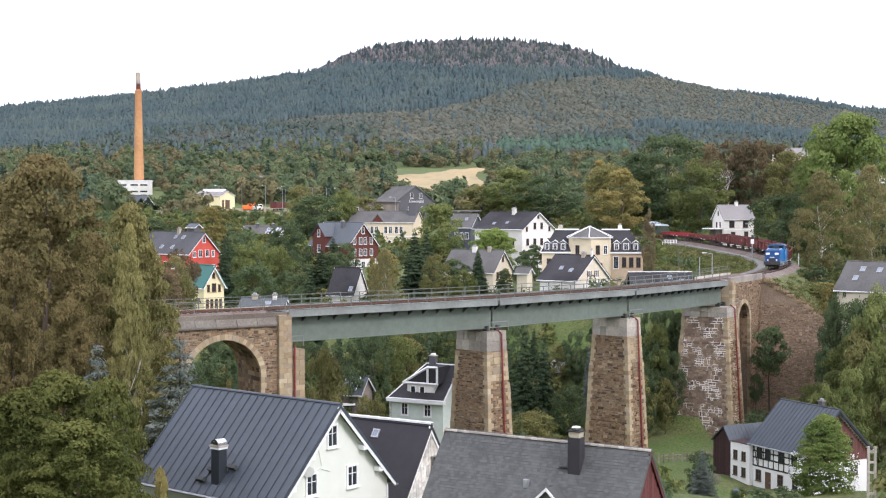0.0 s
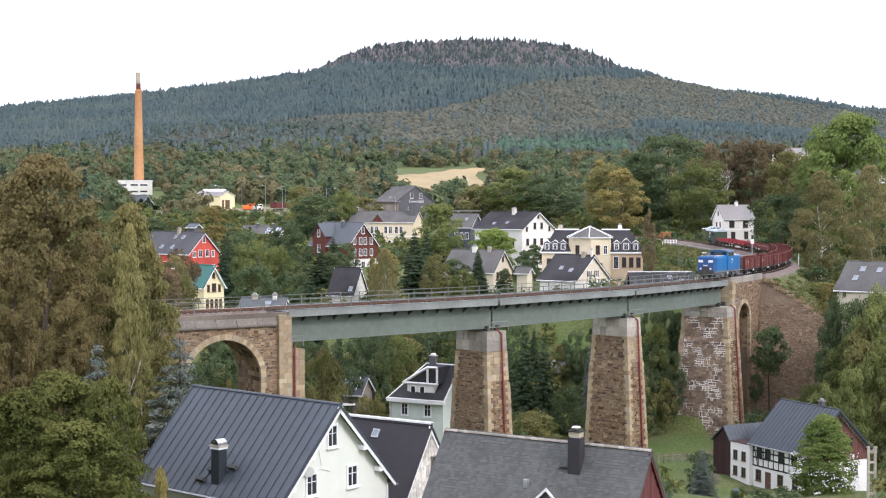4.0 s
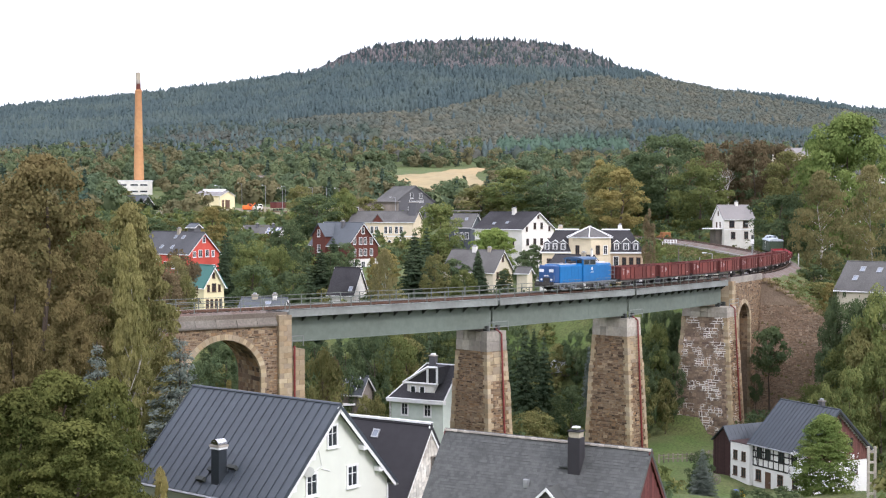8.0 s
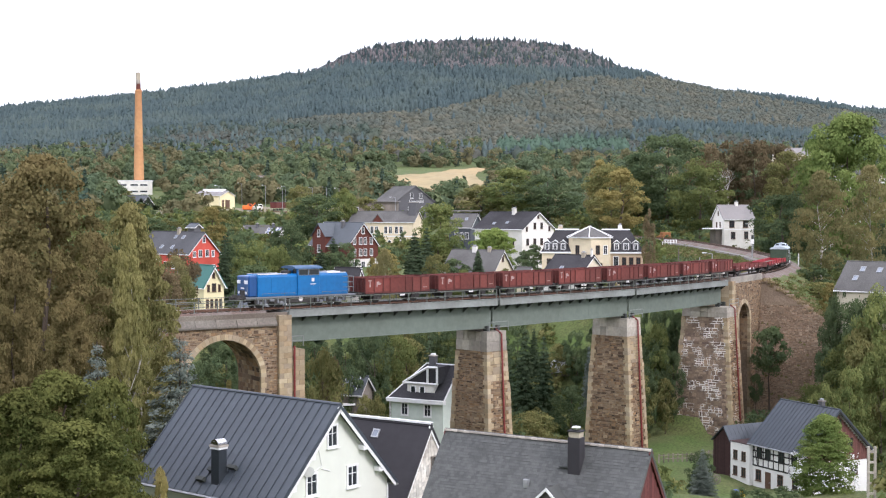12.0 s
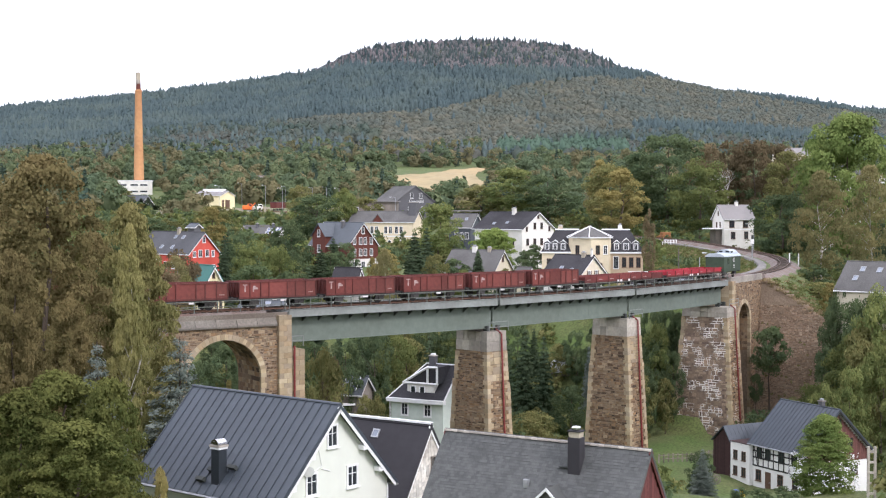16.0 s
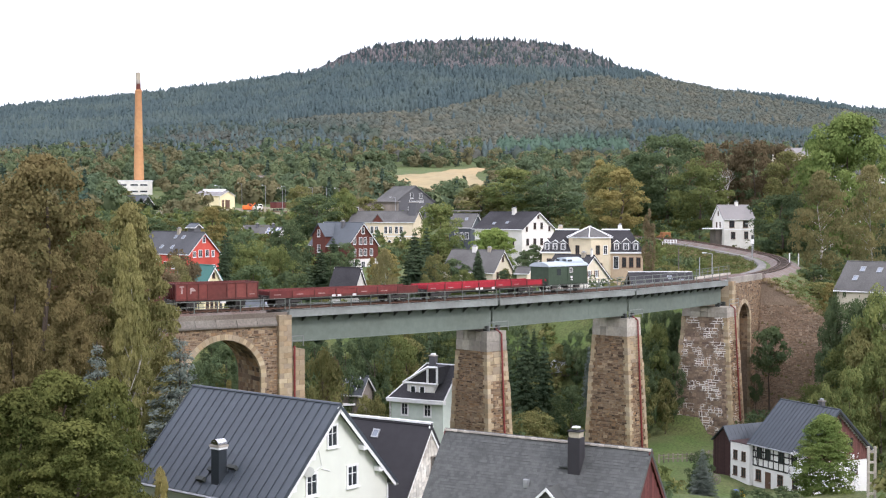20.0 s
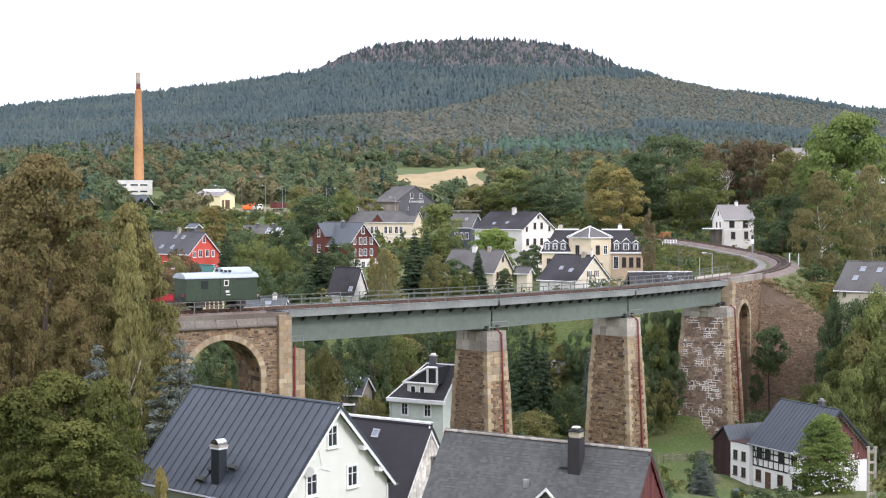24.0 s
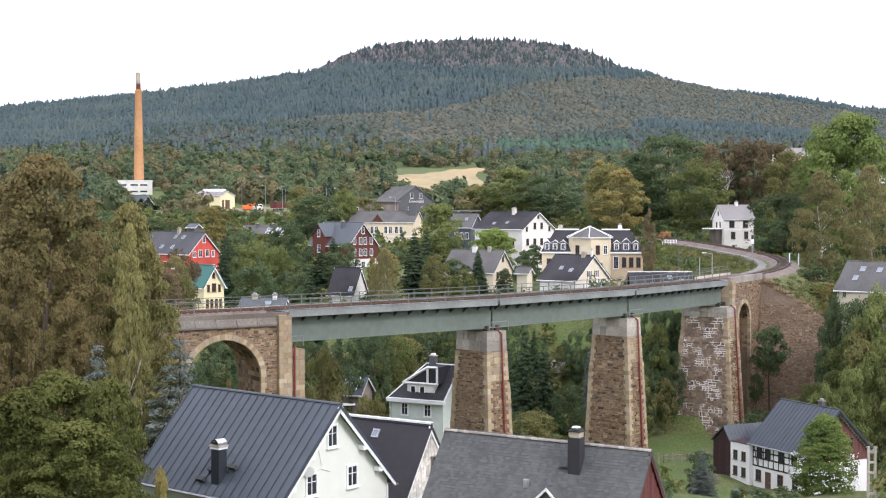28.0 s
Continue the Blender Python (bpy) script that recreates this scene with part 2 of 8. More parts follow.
M["wood_old"] = mat("weathered_wood", (0.22, 0.19, 0.16), 0.9, 0.3, 2.0, 0.3, rand="object")
M["yellow_plastic"] = mat("yellow_plastic", (0.75, 0.5, 0.04), 0.5, 0.05, 2.0, 0.0)
M["blue_plastic"] = mat("blue_plastic", (0.03, 0.08, 0.4), 0.5, 0.05, 2.0, 0.0)
M["orange_paint"] = mat("orange_machine_paint", (0.75, 0.16, 0.03), 0.5, 0.1, 2.0, 0.0)
M["solar"] = mat("solar_cells", (0.17, 0.19, 0.26), 0.2, 0.1, 2.0, 0.0, spec=0.8)
M["lamp_lens"] = mat("lamp_lens", (0.75, 0.76, 0.78), 0.2, 0.05, 2.0, 0.0)
M["sky_pane"] = mat("roof_window_glass", (0.22, 0.25, 0.29), 0.1, 0.1, 1.0, 0.0, spec=0.8)
M["blue_metal"] = mat("pale_blue_metal", (0.14, 0.28, 0.36), 0.5, 0.1, 2.0, 0.0)
M["orange_dull"] = mat("dull_orange_paint", (0.28, 0.12, 0.045), 0.7, 0.2, 2.0, 0.0)
M["yard"] = mat("yard_gravel_grass", (0.21, 0.18, 0.12), 0.95, 0.3, 0.2, 0.4, col2=(0.14, 0.15, 0.07), fine=1.5)
M["faded_paint"] = mat("faded_stencil", (0.40, 0.31, 0.29), 0.8, 0.25, 4.0, 0.0, col2=(0.25, 0.14, 0.12))
M["kerb"] = mat("weathered_kerb", (0.21, 0.185, 0.15), 0.95, 0.3, 1.0, 0.5, col2=(0.14, 0.115, 0.092), fine=6.0)
M["coping"] = mat("weathered_coping", (0.225, 0.205, 0.172), 0.95, 0.28, 1.0, 0.5, col2=(0.14, 0.122, 0.10), rand="object", fine=5.0)
M["cab_roof"] = mat("blue_grey_roof_paint", (0.05, 0.105, 0.19), 0.6, 0.2, 1.0, 0.0, spec=0.3)
M["brown_board"] = mat("brown_red_boards", (0.15, 0.066, 0.055), 0.85, 0.18, 1.2, 0.3, rand="object")
M["beige_wall"] = mat("beige_clinker_wall", (0.52, 0.40, 0.27), 0.9, 0.12, 0.8, 0.2)
M["chimney_sheet"] = mat("dark_chimney_sheet", (0.028, 0.034, 0.04), 0.5, 0.15, 1.0, 0.02)
M["asphalt"] = mat("pale_asphalt", (0.16, 0.16, 0.16), 0.9, 0.2, 0.6, 0.2)
M["bank_stone"] = mat("pitching_stone", (0.338, 0.247, 0.169), 0.95, 0.25, 0.5, 0.7, col2=(0.221, 0.156, 0.104), rand="island", fine=4.0, tones=((0.338, 0.240, 0.163), (0.260, 0.182, 0.124), (0.319, 0.234, 0.163), (0.416, 0.325, 0.234), (0.293, 0.202, 0.130), (0.377, 0.267, 0.176)))
L = {}
L["lime"] = leaf_mat("leaf_lime_brown", (0.118, 0.102, 0.034), (0.18, 0.138, 0.05))
L["green"] = leaf_mat("leaf_green", (0.092, 0.126, 0.034), (0.175, 0.190, 0.050))
L["bright"] = leaf_mat("leaf_bright_green", (0.132, 0.206, 0.032), (0.220, 0.278, 0.053))
L["dark"] = leaf_mat("leaf_dark_green", (0.062, 0.098, 0.044), (0.108, 0.142, 0.056))
L["olive"] = leaf_mat("leaf_olive", (0.115, 0.125, 0.038), (0.19, 0.175, 0.055))
L["yellow"] = leaf_mat("leaf_yellowing", (0.165, 0.150, 0.040), (0.270, 0.215, 0.060))
L["brown"] = leaf_mat("leaf_brown", (0.115, 0.09, 0.045), (0.165, 0.122, 0.06))
L["spruce"] = leaf_mat("needle_spruce", (0.046, 0.074, 0.038), (0.078, 0.108, 0.050), 0.15)
L["blue_spruce"] = leaf_mat("needle_blue_spruce", (0.094, 0.119, 0.094), (0.164, 0.190, 0.158), 0.15)
# The next four hold distance haze in their base colours, paler and bluer.
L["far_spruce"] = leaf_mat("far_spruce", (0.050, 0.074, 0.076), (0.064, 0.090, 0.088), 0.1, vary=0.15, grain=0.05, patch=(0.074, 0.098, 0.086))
L["hazed_beech"] = leaf_mat("hazed_beech", (0.094, 0.104, 0.082), (0.140, 0.130, 0.092), 0.1, vary=0.2, grain=0.05, patch=(0.086, 0.104, 0.088))
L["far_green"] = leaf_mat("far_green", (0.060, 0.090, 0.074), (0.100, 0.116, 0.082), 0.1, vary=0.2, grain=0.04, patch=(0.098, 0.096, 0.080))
L["hazed_larch"] = leaf_mat("hazed_larch", (0.160, 0.146, 0.144), (0.200, 0.170, 0.170), 0.1, vary=0.2, grain=0.04, patch=(0.104, 0.126, 0.120))
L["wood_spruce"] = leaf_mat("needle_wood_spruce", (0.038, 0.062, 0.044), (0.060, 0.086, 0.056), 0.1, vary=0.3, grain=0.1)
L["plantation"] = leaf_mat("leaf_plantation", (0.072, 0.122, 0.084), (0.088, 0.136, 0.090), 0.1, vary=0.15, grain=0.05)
L["garden"] = leaf_mat("leaf_garden_tree", (0.086, 0.134, 0.026), (0.161, 0.207, 0.044))
# Dark trees behind the village: distance haze mixed into the leaf colour.
L["village_dark"] = leaf_mat("leaf_hazed_dark", (0.083, 0.118, 0.065), (0.117, 0.155, 0.077), vary=0.35, grain=0.1)
L["bank"] = leaf_mat("leaf_bank_weeds", (0.10, 0.125, 0.036), (0.155, 0.165, 0.05))
L["big"] = leaf_mat("leaf_tall_green", (0.084, 0.128, 0.026), (0.150, 0.190, 0.044))
L["near_birch"] = leaf_mat("leaf_near_birch", (0.172, 0.172, 0.052), (0.285, 0.25, 0.08))
L["birch"] = leaf_mat("leaf_birch", (0.122, 0.118, 0.044), (0.20, 0.172, 0.064))
# Yellow leaves behind the village, greyed and blued by painted haze.
L["yellow_far"] = leaf_mat("leaf_hazed_yellow", (0.194, 0.179, 0.084), (0.278, 0.231, 0.110), vary=0.35, grain=0.1)
L["leafy"] = leaf_mat("leaf_garden_green", (0.050, 0.065, 0.014), (0.118, 0.122, 0.027))
L["dry"] = leaf_mat("dry_grass", (0.17, 0.132, 0.06), (0.27, 0.20, 0.10), 0.2)
# Green and olive behind the village carry the same painted haze, bluer than near leaves.
L["village_green"] = leaf_mat("leaf_hazed_green", (0.086, 0.120, 0.058), (0.150, 0.178, 0.076), vary=0.35, grain=0.1)
L["village_olive"] = leaf_mat("leaf_hazed_olive", (0.122, 0.118, 0.058), (0.188, 0.165, 0.076), vary=0.35, grain=0.1)


# ---- mesh helpers ----
def link(name, mesh_data, material, parent=None, label="", at=None):
    ob = new(name, mesh_data)
    if material and not mesh_data.materials:
        mesh_data.materials.append(material)
    if parent:
        ob.parent = parent
    if at is not None:
        ob.matrix_basis = at
    return tagged(ob, label)


def part(name, bm, material, parent=None, label="", at=None):
    """One bmesh as one mesh object under a thing or a part."""
    me = bpy.data.meshes.new(name)
    bm.normal_update()
    bm.to_mesh(me)
    bm.free()
    return link(name, me, material, parent, label, at)


def thing(name, label, category, group="", at=None, kind=""):
    ob = tagged(new(name), label, category, group, kind)
    if at is not None:
        ob.matrix_basis = at
    return ob


def box(bm, x0, x1, y0, y1, z0, z1, m=None):
    """Adds a box to bm (m: a pose for it)."""
    vs = []
    for x, y, z in ((x0, y0, z0), (x1, y0, z0), (x1, y1, z0), (x0, y1, z0), (x0, y0, z1), (x1, y0, z1), (x1, y1, z1), (x0, y1, z1)):
        v = Vector((x, y, z))
        vs.append(bm.verts.new(m @ v if m is not None else v))
    for f in ((3, 2, 1, 0), (4, 5, 6, 7), (0, 1, 5, 4), (1, 2, 6, 5), (2, 3, 7, 6), (3, 0, 4, 7)):
        bm.faces.new([vs[i] for i in f])
    return vs


def bevelled(bm, w=0.03, seg=1):
    bmesh.ops.bevel(bm, geom=bm.edges[:], offset=w, segments=seg, affect="EDGES", profile=0.6)
    return bm


def boxes(*dims, bev=0.0):
    bm = bmesh.new()
    for d in dims:
        box(bm, *d)
    return bevelled(bm, bev) if bev else bm


def prism(bm, outline, axis_from, axis_to, m=None):
    """Extrudes a closed outline of (a, z) pairs, lying in the x-z plane, from y = axis_from to y = axis_to."""
    lo = [Vector((a, axis_from, z)) for a, z in outline]
    hi = [Vector((a, axis_to, z)) for a, z in outline]
    if m is not None:
        lo, hi = [m @ v for v in lo], [m @ v for v in hi]
    lo, hi = [bm.verts.new(v) for v in lo], [bm.verts.new(v) for v in hi]
    n = len(outline)
    bm.faces.new(lo)
    bm.faces.new(hi[::-1])
    for i in range(n):
        bm.faces.new((lo[i], hi[i], hi[(i + 1) % n], lo[(i + 1) % n]))
    bmesh.ops.recalc_face_normals(bm, faces=bm.faces[:])
    return bm


def tube(bm, p0, p1, r0, r1=None, n=8):
    """A tapered round bar from p0 to p1."""
    p0, p1 = Vector(p0), Vector(p1)
    r1 = r0 if r1 is None else r1
    q = (p1 - p0).to_track_quat("Z", "Y")
    a = [bm.verts.new(p0 + q @ Vector((r0 * math.cos(t), r0 * math.sin(t), 0))) for t in [2 * math.pi * i / n for i in range(n)]]
    b = [bm.verts.new(p1 + q @ Vector((r1 * math.cos(t), r1 * math.sin(t), 0))) for t in [2 * math.pi * i / n for i in range(n)]]
    for i in range(n):
        bm.faces.new((a[i], a[(i + 1) % n], b[(i + 1) % n], b[i]))
    bm.faces.new(a[::-1])
    bm.faces.new(b)
    return bm


def raw_mesh(name, verts, faces_per, n_corner):
    """A mesh from numpy arrays: all faces have n_corner corners."""
    me = bpy.data.meshes.new(name)
    nv, nf = len(verts), len(faces_per)
    me.vertices.add(nv)
    me.vertices.foreach_set("co", np.asarray(verts, np.float32).ravel())
    me.loops.add(nf * n_corner)
    me.loops.foreach_set("vertex_index", np.asarray(faces_per, np.int32).ravel())
    me.polygons.add(nf)
    me.polygons.foreach_set("loop_start", np.arange(0, nf * n_corner, n_corner, dtype=np.int32))
    me.update(calc_edges=True)
    return me


def ring(bm, w, h, f, d0, d1, m):
    """A rectangular frame f wide round an opening w by h, from depth d0 to d1."""
    out, inn = [(-w / 2 - f, -f), (w / 2 + f, -f), (w / 2 + f, h + f), (-w / 2 - f, h + f)], [(-w / 2, 0), (w / 2, 0), (w / 2, h), (-w / 2, h)]
    vs = [[bm.verts.new(m @ Vector((x, d, z))) for x, z in loop] for d in (d0, d1) for loop in (out, inn)]
    for i in range(4):
        j = (i + 1) % 4
        bm.faces.new((vs[0][i], vs[0][j], vs[1][j], vs[1][i]))
        bm.faces.new((vs[2][j], vs[2][i], vs[3][i], vs[3][j]))
        bm.faces.new((vs[0][j], vs[0][i], vs[2][i], vs[2][j]))
        bm.faces.new((vs[1][i], vs[1][j], vs[3][j], vs[3][i]))
    return bm


def smooth01(a, b, x):
    t = np.clip((x - a) / (b - a), 0, 1)
    return t * t * (3 - 2 * t)


# ---- the track's line: a curve that tightens over the valley and runs out towards the station ----
ST = np.arange(-260.0, 520.0, 1.0)
_u = (np.clip(ST, -70, 275) - 80) / 100
_k = (0.46787 + 0.04166 * _u - 0.11259 * _u * _u) / 100
_k = np.where(ST > 145, np.interp(ST, (145, 185, 220, 250, 280, 320, 440, 460), (0.00447, 0.00455, 0.01062, -0.00127, 0.00595, 0.00563, 0.00563, 0.00100)), _k)
_k = np.where(ST < -60, 0.0016, _k)
_th = np.cumsum(_k)
_th += 0.4685 - _th[260]
_tx, _ty = np.cumsum(np.cos(_th)), np.cumsum(np.sin(_th))
_tx += -50.83 - _tx[260]
_ty += 118.12 - _ty[260]
_tz = np.cumsum(np.interp(ST, (145, 190, 220, 250, 280, 310, 420, 450), (-0.00400, 0.00511, 0.02811, 0.03059, 0.01764, 0.01644, 0.00986, 0.00000)))
_tz -= _tz[260]


def on_track(s, off=0.0, up=0.0):
    """The point off metres towards the valley's viewer side of the track's middle, up metres above the rails."""
    a = float(np.interp(s, ST, _th))
    return Vector((float(np.interp(s, ST, _tx)) + off * math.sin(a), float(np.interp(s, ST, _ty)) - off * math.cos(a), float(np.interp(s, ST, _tz)) + up))


def heading(s):
    return math.degrees(float(np.interp(s, ST, _th)))


S_LEFT, S_RIGHT = 39.3, 122.5          # ends of the steel spans
SUPPORT = (39.3, 67.5, 94.0, 122.5)
_far_s = np.concatenate([np.arange(-258, 12, 3.0), np.arange(141, 518, 3.0)])
_far_x, _far_y = np.interp(_far_s, ST, _tx), np.interp(_far_s, ST, _ty)


# ---- ground ----
def ground_z(x, y):
    """Height of the ground: hillside, deep valley, the village slope and the mountain."""
    x, y = np.asarray(x, float), np.asarray(y, float)
    b = np.interp(y, (-400, -50, 0, 30, 70, 120, 133, 149, 204, 221, 238, 265, 300, 365, 450, 560, 720, 900, 1000),
                  (12, 9, 8.3, 1.5, -11, -16.3, -18.4, -22.0, -22.4, -16, -8.5, -6.0, -4.6, -2.5, 6.0, 9, 17, 33, 41))
    right = smooth01(48, 78, x - np.clip((185 - y) * 0.35, 0, 40)) * smooth01(420, 300, y) * smooth01(120, 175, y)
    b = b + (np.maximum(b, -4.5) - b) * right
    left = smooth01(-38, -66, x) * smooth01(260, 200, y) * smooth01(70, 110, y)
    b = b + (np.maximum(b, -6.5) - b) * left
    plateau = smooth01(-6, -32, x) * smooth01(150, 196, y) * smooth01(300, 250, y)
    b = b + (np.maximum(b, -9.0) - b) * plateau
    b = b - 0.9 * smooth01(16, 25, x) * smooth01(166, 184, y) * smooth01(216, 206, y) * (1 - right)
    ridge = np.interp(x, (-1500, -686, -467, -330, -235, -192, -155, -126, -73, 47, 154, 215, 276, 364, 451, 539, 640, 1500),
                      (120, 158, 179, 195, 209, 218, 238, 249, 258, 264, 260, 248, 221, 199, 184, 173, 156, 112))
    u = np.clip((y - 1000) / 1100, 0, 1)
    m = 41 + (ridge - 41) * (0.45 * u + 0.55 * u * u)
    back = np.clip((y - 2100) / 2600, 0, 1)
    z = np.where(y < 1000, b, m - (m - 60) * smooth01(0, 1, back))
    z = z + 0.35 * np.sin(x * 0.21 + y * 0.13) + 0.25 * np.sin(x * 0.5 - y * 0.37)
    near = (y > 60) & (y < 700) & (np.abs(x) < 330)
    d = np.full(z.shape, 1e3)
    if near.any():
        px, py = x[near], y[near]
        dd = np.full(px.shape, 1e6)
        ss = np.zeros(px.shape)
        off = np.zeros(px.shape)
        for sx, sy, s in zip(_far_x, _far_y, _far_s):
            q = (px - sx) ** 2 + (py - sy) ** 2
            near_s = q < dd
            ss = np.where(near_s, s, ss)
            an = float(np.interp(s, ST, _th))
            off = np.where(near_s, (px - sx) * math.sin(an) - (py - sy) * math.cos(an), off)
            dd = np.minimum(dd, q)
        d[near] = np.sqrt(dd)
        top = np.interp(ss, ST, _tz) - 0.75
        bank = top - np.maximum(d[near] - 3.4, 0) * np.where((off < 0) & (py > 150), 0.2, 0.85)
        # the viaduct's wall ends hold the banks back
        e, w = on_track(139.5), on_track(11.0)
        ae, aw = math.radians(heading(139.5)), math.radians(heading(11.0))
        bank = bank - np.where(off > 0, 7.0, 0.8) * np.where(py > 150, np.maximum(-((px - e.x) * math.cos(ae) + (py - e.y) * math.sin(ae)), 0), np.maximum((px - w.x) * math.cos(aw) + (py - w.y) * math.sin(aw), 0))
        cut = top + np.maximum(d[near] - 4.2, 0) * 0.6
        z[near] = np.where(d[near] < 60, np.minimum(np.maximum(z[near], bank), np.maximum(cut, top)), z[near])
    return z


def gz(x, y):
    return float(ground_z(np.array([x]), np.array([y]))[0])


def make_ground():
    ys = np.concatenate([np.arange(-400, 60, 20), np.arange(60, 330, 1.8), np.arange(330, 620, 5), np.arange(620, 1000, 14), np.arange(1000, 2400, 28), np.arange(2400, 4800, 200)])
    us = np.concatenate([[-6, -3, -1.8], np.linspace(-1, 1, 150), [1.8, 3, 6]])
    gx = us[None, :] * (60 + 0.42 * np.maximum(ys, 60))[:, None]
    gy = np.repeat(ys[:, None], len(us), 1)
    z = ground_z(gx.ravel(), gy.ravel())
    v = np.stack([gx.ravel(), gy.ravel(), z], 1)
    r, c = len(ys), len(us)
    i = (np.arange(r - 1)[:, None] * c + np.arange(c - 1)[None, :]).ravel()
    me = raw_mesh("ground", v, np.stack([i, i + 1, i + c + 1, i + c], 1), 4)
    me.polygons.foreach_set("use_smooth", np.ones(len(me.polygons), bool))
    tagged(link("ground", me, M["ground"]), "grassy valley and hillside ground", "ground", kind="structure")


make_ground()
# ---- railway line ----
def strip(name, s0, s1, profile, material, label, step=2.0):
    """Sweeps a profile of (off, up) pairs along the track."""
    bm = bmesh.new()
    rows = []
    for s in np.arange(s0, s1 + 0.01, step):
        rows.append([bm.verts.new(on_track(s, o, u)) for o, u in profile])
    for a, b in zip(rows, rows[1:]):
        for i in range(len(profile) - 1):
            bm.faces.new((a[i], b[i], b[i + 1], a[i + 1]))
    bmesh.ops.recalc_face_normals(bm, faces=bm.faces[:])
    me = bpy.data.meshes.new(name)
    bm.to_mesh(me)
    bm.free()
    return me


def make_track():
    rails = thing("railway_track", "single rusty railway track on sleepers and ballast", "railway track", kind="structure")
    for off in (-0.75, 0.75):
        me = strip("rail", -255, 512, [(off - 0.07, -0.17), (off - 0.035, -0.14), (off - 0.035, 0), (off + 0.035, 0), (off + 0.035, -0.14), (off + 0.07, -0.17)], M["rail"], "")
        link("rail", me, M["rail"], rails)
    for a, b, w, z in ((-255, 9.5, 3.2, -1.1), (9.5, 38.5, 1.95, -0.62), (123.2, 141, 2.05, -0.62), (141, 512, 3.2, -1.1)):
        me = strip("ballast_bed", a, b, [(-w, z), (-1.6, -0.2), (-0.6, -0.17), (0.6, -0.17), (1.6, -0.2), (w, z)], M["ballast"], "")
        link("ballast_bed", me, M["ballast"], rails, "rust-brown ballast shoulder")
    bm = bmesh.new()
    for s in np.arange(-60, 420, 0.65):
        m = Matrix.Translation(on_track(s)) @ pose(0, 0, 0, 0, 0, heading(s))
        box(bm, -0.13, 0.13, -1.3, 1.3, -0.22, -0.12, m)
    tagged(part("sleepers", bm, M["sleeper"], rails, "dark wooden sleepers"), kind="stuff")
    # service path inside the curve
    me = strip("gravel_path", 152, 330, [(-3.3, -0.85), (-3.5, -0.66), (-4.9, -0.68), (-5.1, -1.0)], M["gravel"], "")
    tagged(link("gravel_path", me, M["gravel"]), "pale gravel service path beside the track", "path", kind="structure")


make_track()


# ---- viaduct ----
DECK = -0.22


def frame_at(s, off=0.0, up=0.0, yaw=None):
    """A pose on the track: x along it, -y towards the viewer's side."""
    p = on_track(s, off, up)
    return Matrix.Translation(p) @ pose(0, 0, 0, 0, 0, heading(s) if yaw is None else yaw)


def make_span(s0, s1, label):
    a, b = on_track(s0), on_track(s1)
    length = (b - a).length
    yaw = math.degrees(math.atan2(b.y - a.y, b.x - a.x))
    tilt = -math.degrees(math.asin((b.z - a.z) / length))
    t = thing("bridge_span", label, "bridge span", "steel spans of the viaduct", Matrix.Translation(a) @ pose(0, 0, 0, 0, tilt, yaw))
    e = length
    for off in (-1.7, 1.7):
        part("girder_web", boxes((0.02, e - 0.02, off - 0.02, off + 0.02, -3.44, -0.82)), M["steel_green"], t, "grey-green riveted web plate")
        part("bottom_flange", boxes((0.02, e - 0.02, off - 0.2, off + 0.2, -3.5, -3.44)), M["steel_green"], t)
        part("top_flange", boxes((0.02, e - 0.02, off - 0.2, off + 0.2, -0.82, -0.765)), M["steel_green"], t)
        n = int(e / 1.95)
        for i in range(n + 1):
            x = 0.25 + i * (e - 0.5) / n
            sg = -1 if off < 0 else 1
            if i % 3 == 0:
                bm = bmesh.new()
                box(bm, x - 0.03, x + 0.03, off + sg * 0.02, off + sg * 0.028, -3.4, -0.86)
                part("stiffener", bm, M["steel_green"], t)
            bm = bmesh.new()
            prism(bm, [(off + sg * 0.1, -0.86), (off + sg * 0.85, -0.86), (off + sg * 0.85, -0.95), (off + sg * 0.2, -1.4), (off + sg * 0.1, -1.45)], -0.05, 0.05, Matrix.Translation((x, 0, 0)) @ pose(0, 0, 0, 0, 0, 90))
            part("bracket", bm, M["steel_dark"], t, "dark triangular walkway bracket")
    for sg in (-1, 1):
        y0, y1 = sorted((sg * 2.78, sg * 2.88))
        part("fascia", boxes((0, e, y0, y1, -0.86, -0.12)), M["steel_light"], t, "light grey walkway edge beam")
        y0, y1 = sorted((sg * 2.62, sg * 2.95))
        part("edge_flange", boxes((0, e, y0, y1, -0.12, -0.08)), M["steel_light"], t)
    part("deck", boxes((0, e, -2.62, 2.62, -0.76, -0.3)), M["steel_light"], t)
    for i in range(int(e / 3.9) + 1):
        x = 0.8 + i * (e - 1.6) / int(e / 3.9)
        bm = bmesh.new()
        tube(bm, (x, -1.65, -3.2), (x, 1.65, -1.1), 0.06, n=5)
        tube(bm, (x, 1.65, -3.2), (x, -1.65, -1.1), 0.06, n=5)
        part("cross_brace", bm, M["steel_green"], t)
    for sg in (-1, 1):
        railing(t, 0.1, e - 0.1, sg * 2.75, -0.1, 2.6)
    return t


def railing(t, x0, x1, y, z, gap):
    n = max(1, round((x1 - x0) / gap))
    for i in range(n + 1):
        x = x0 + (x1 - x0) * i / n
        part("railing_post", boxes((x - 0.038, x + 0.038, y - 0.038, y + 0.038, z, z + 1.12)), M["railing"], t)
    for h in (0.58, 1.1):
        part("handrail", boxes((x0, x1, y - 0.03, y + 0.03, z + h - 0.03, z + h + 0.03)), M["railing"], t)


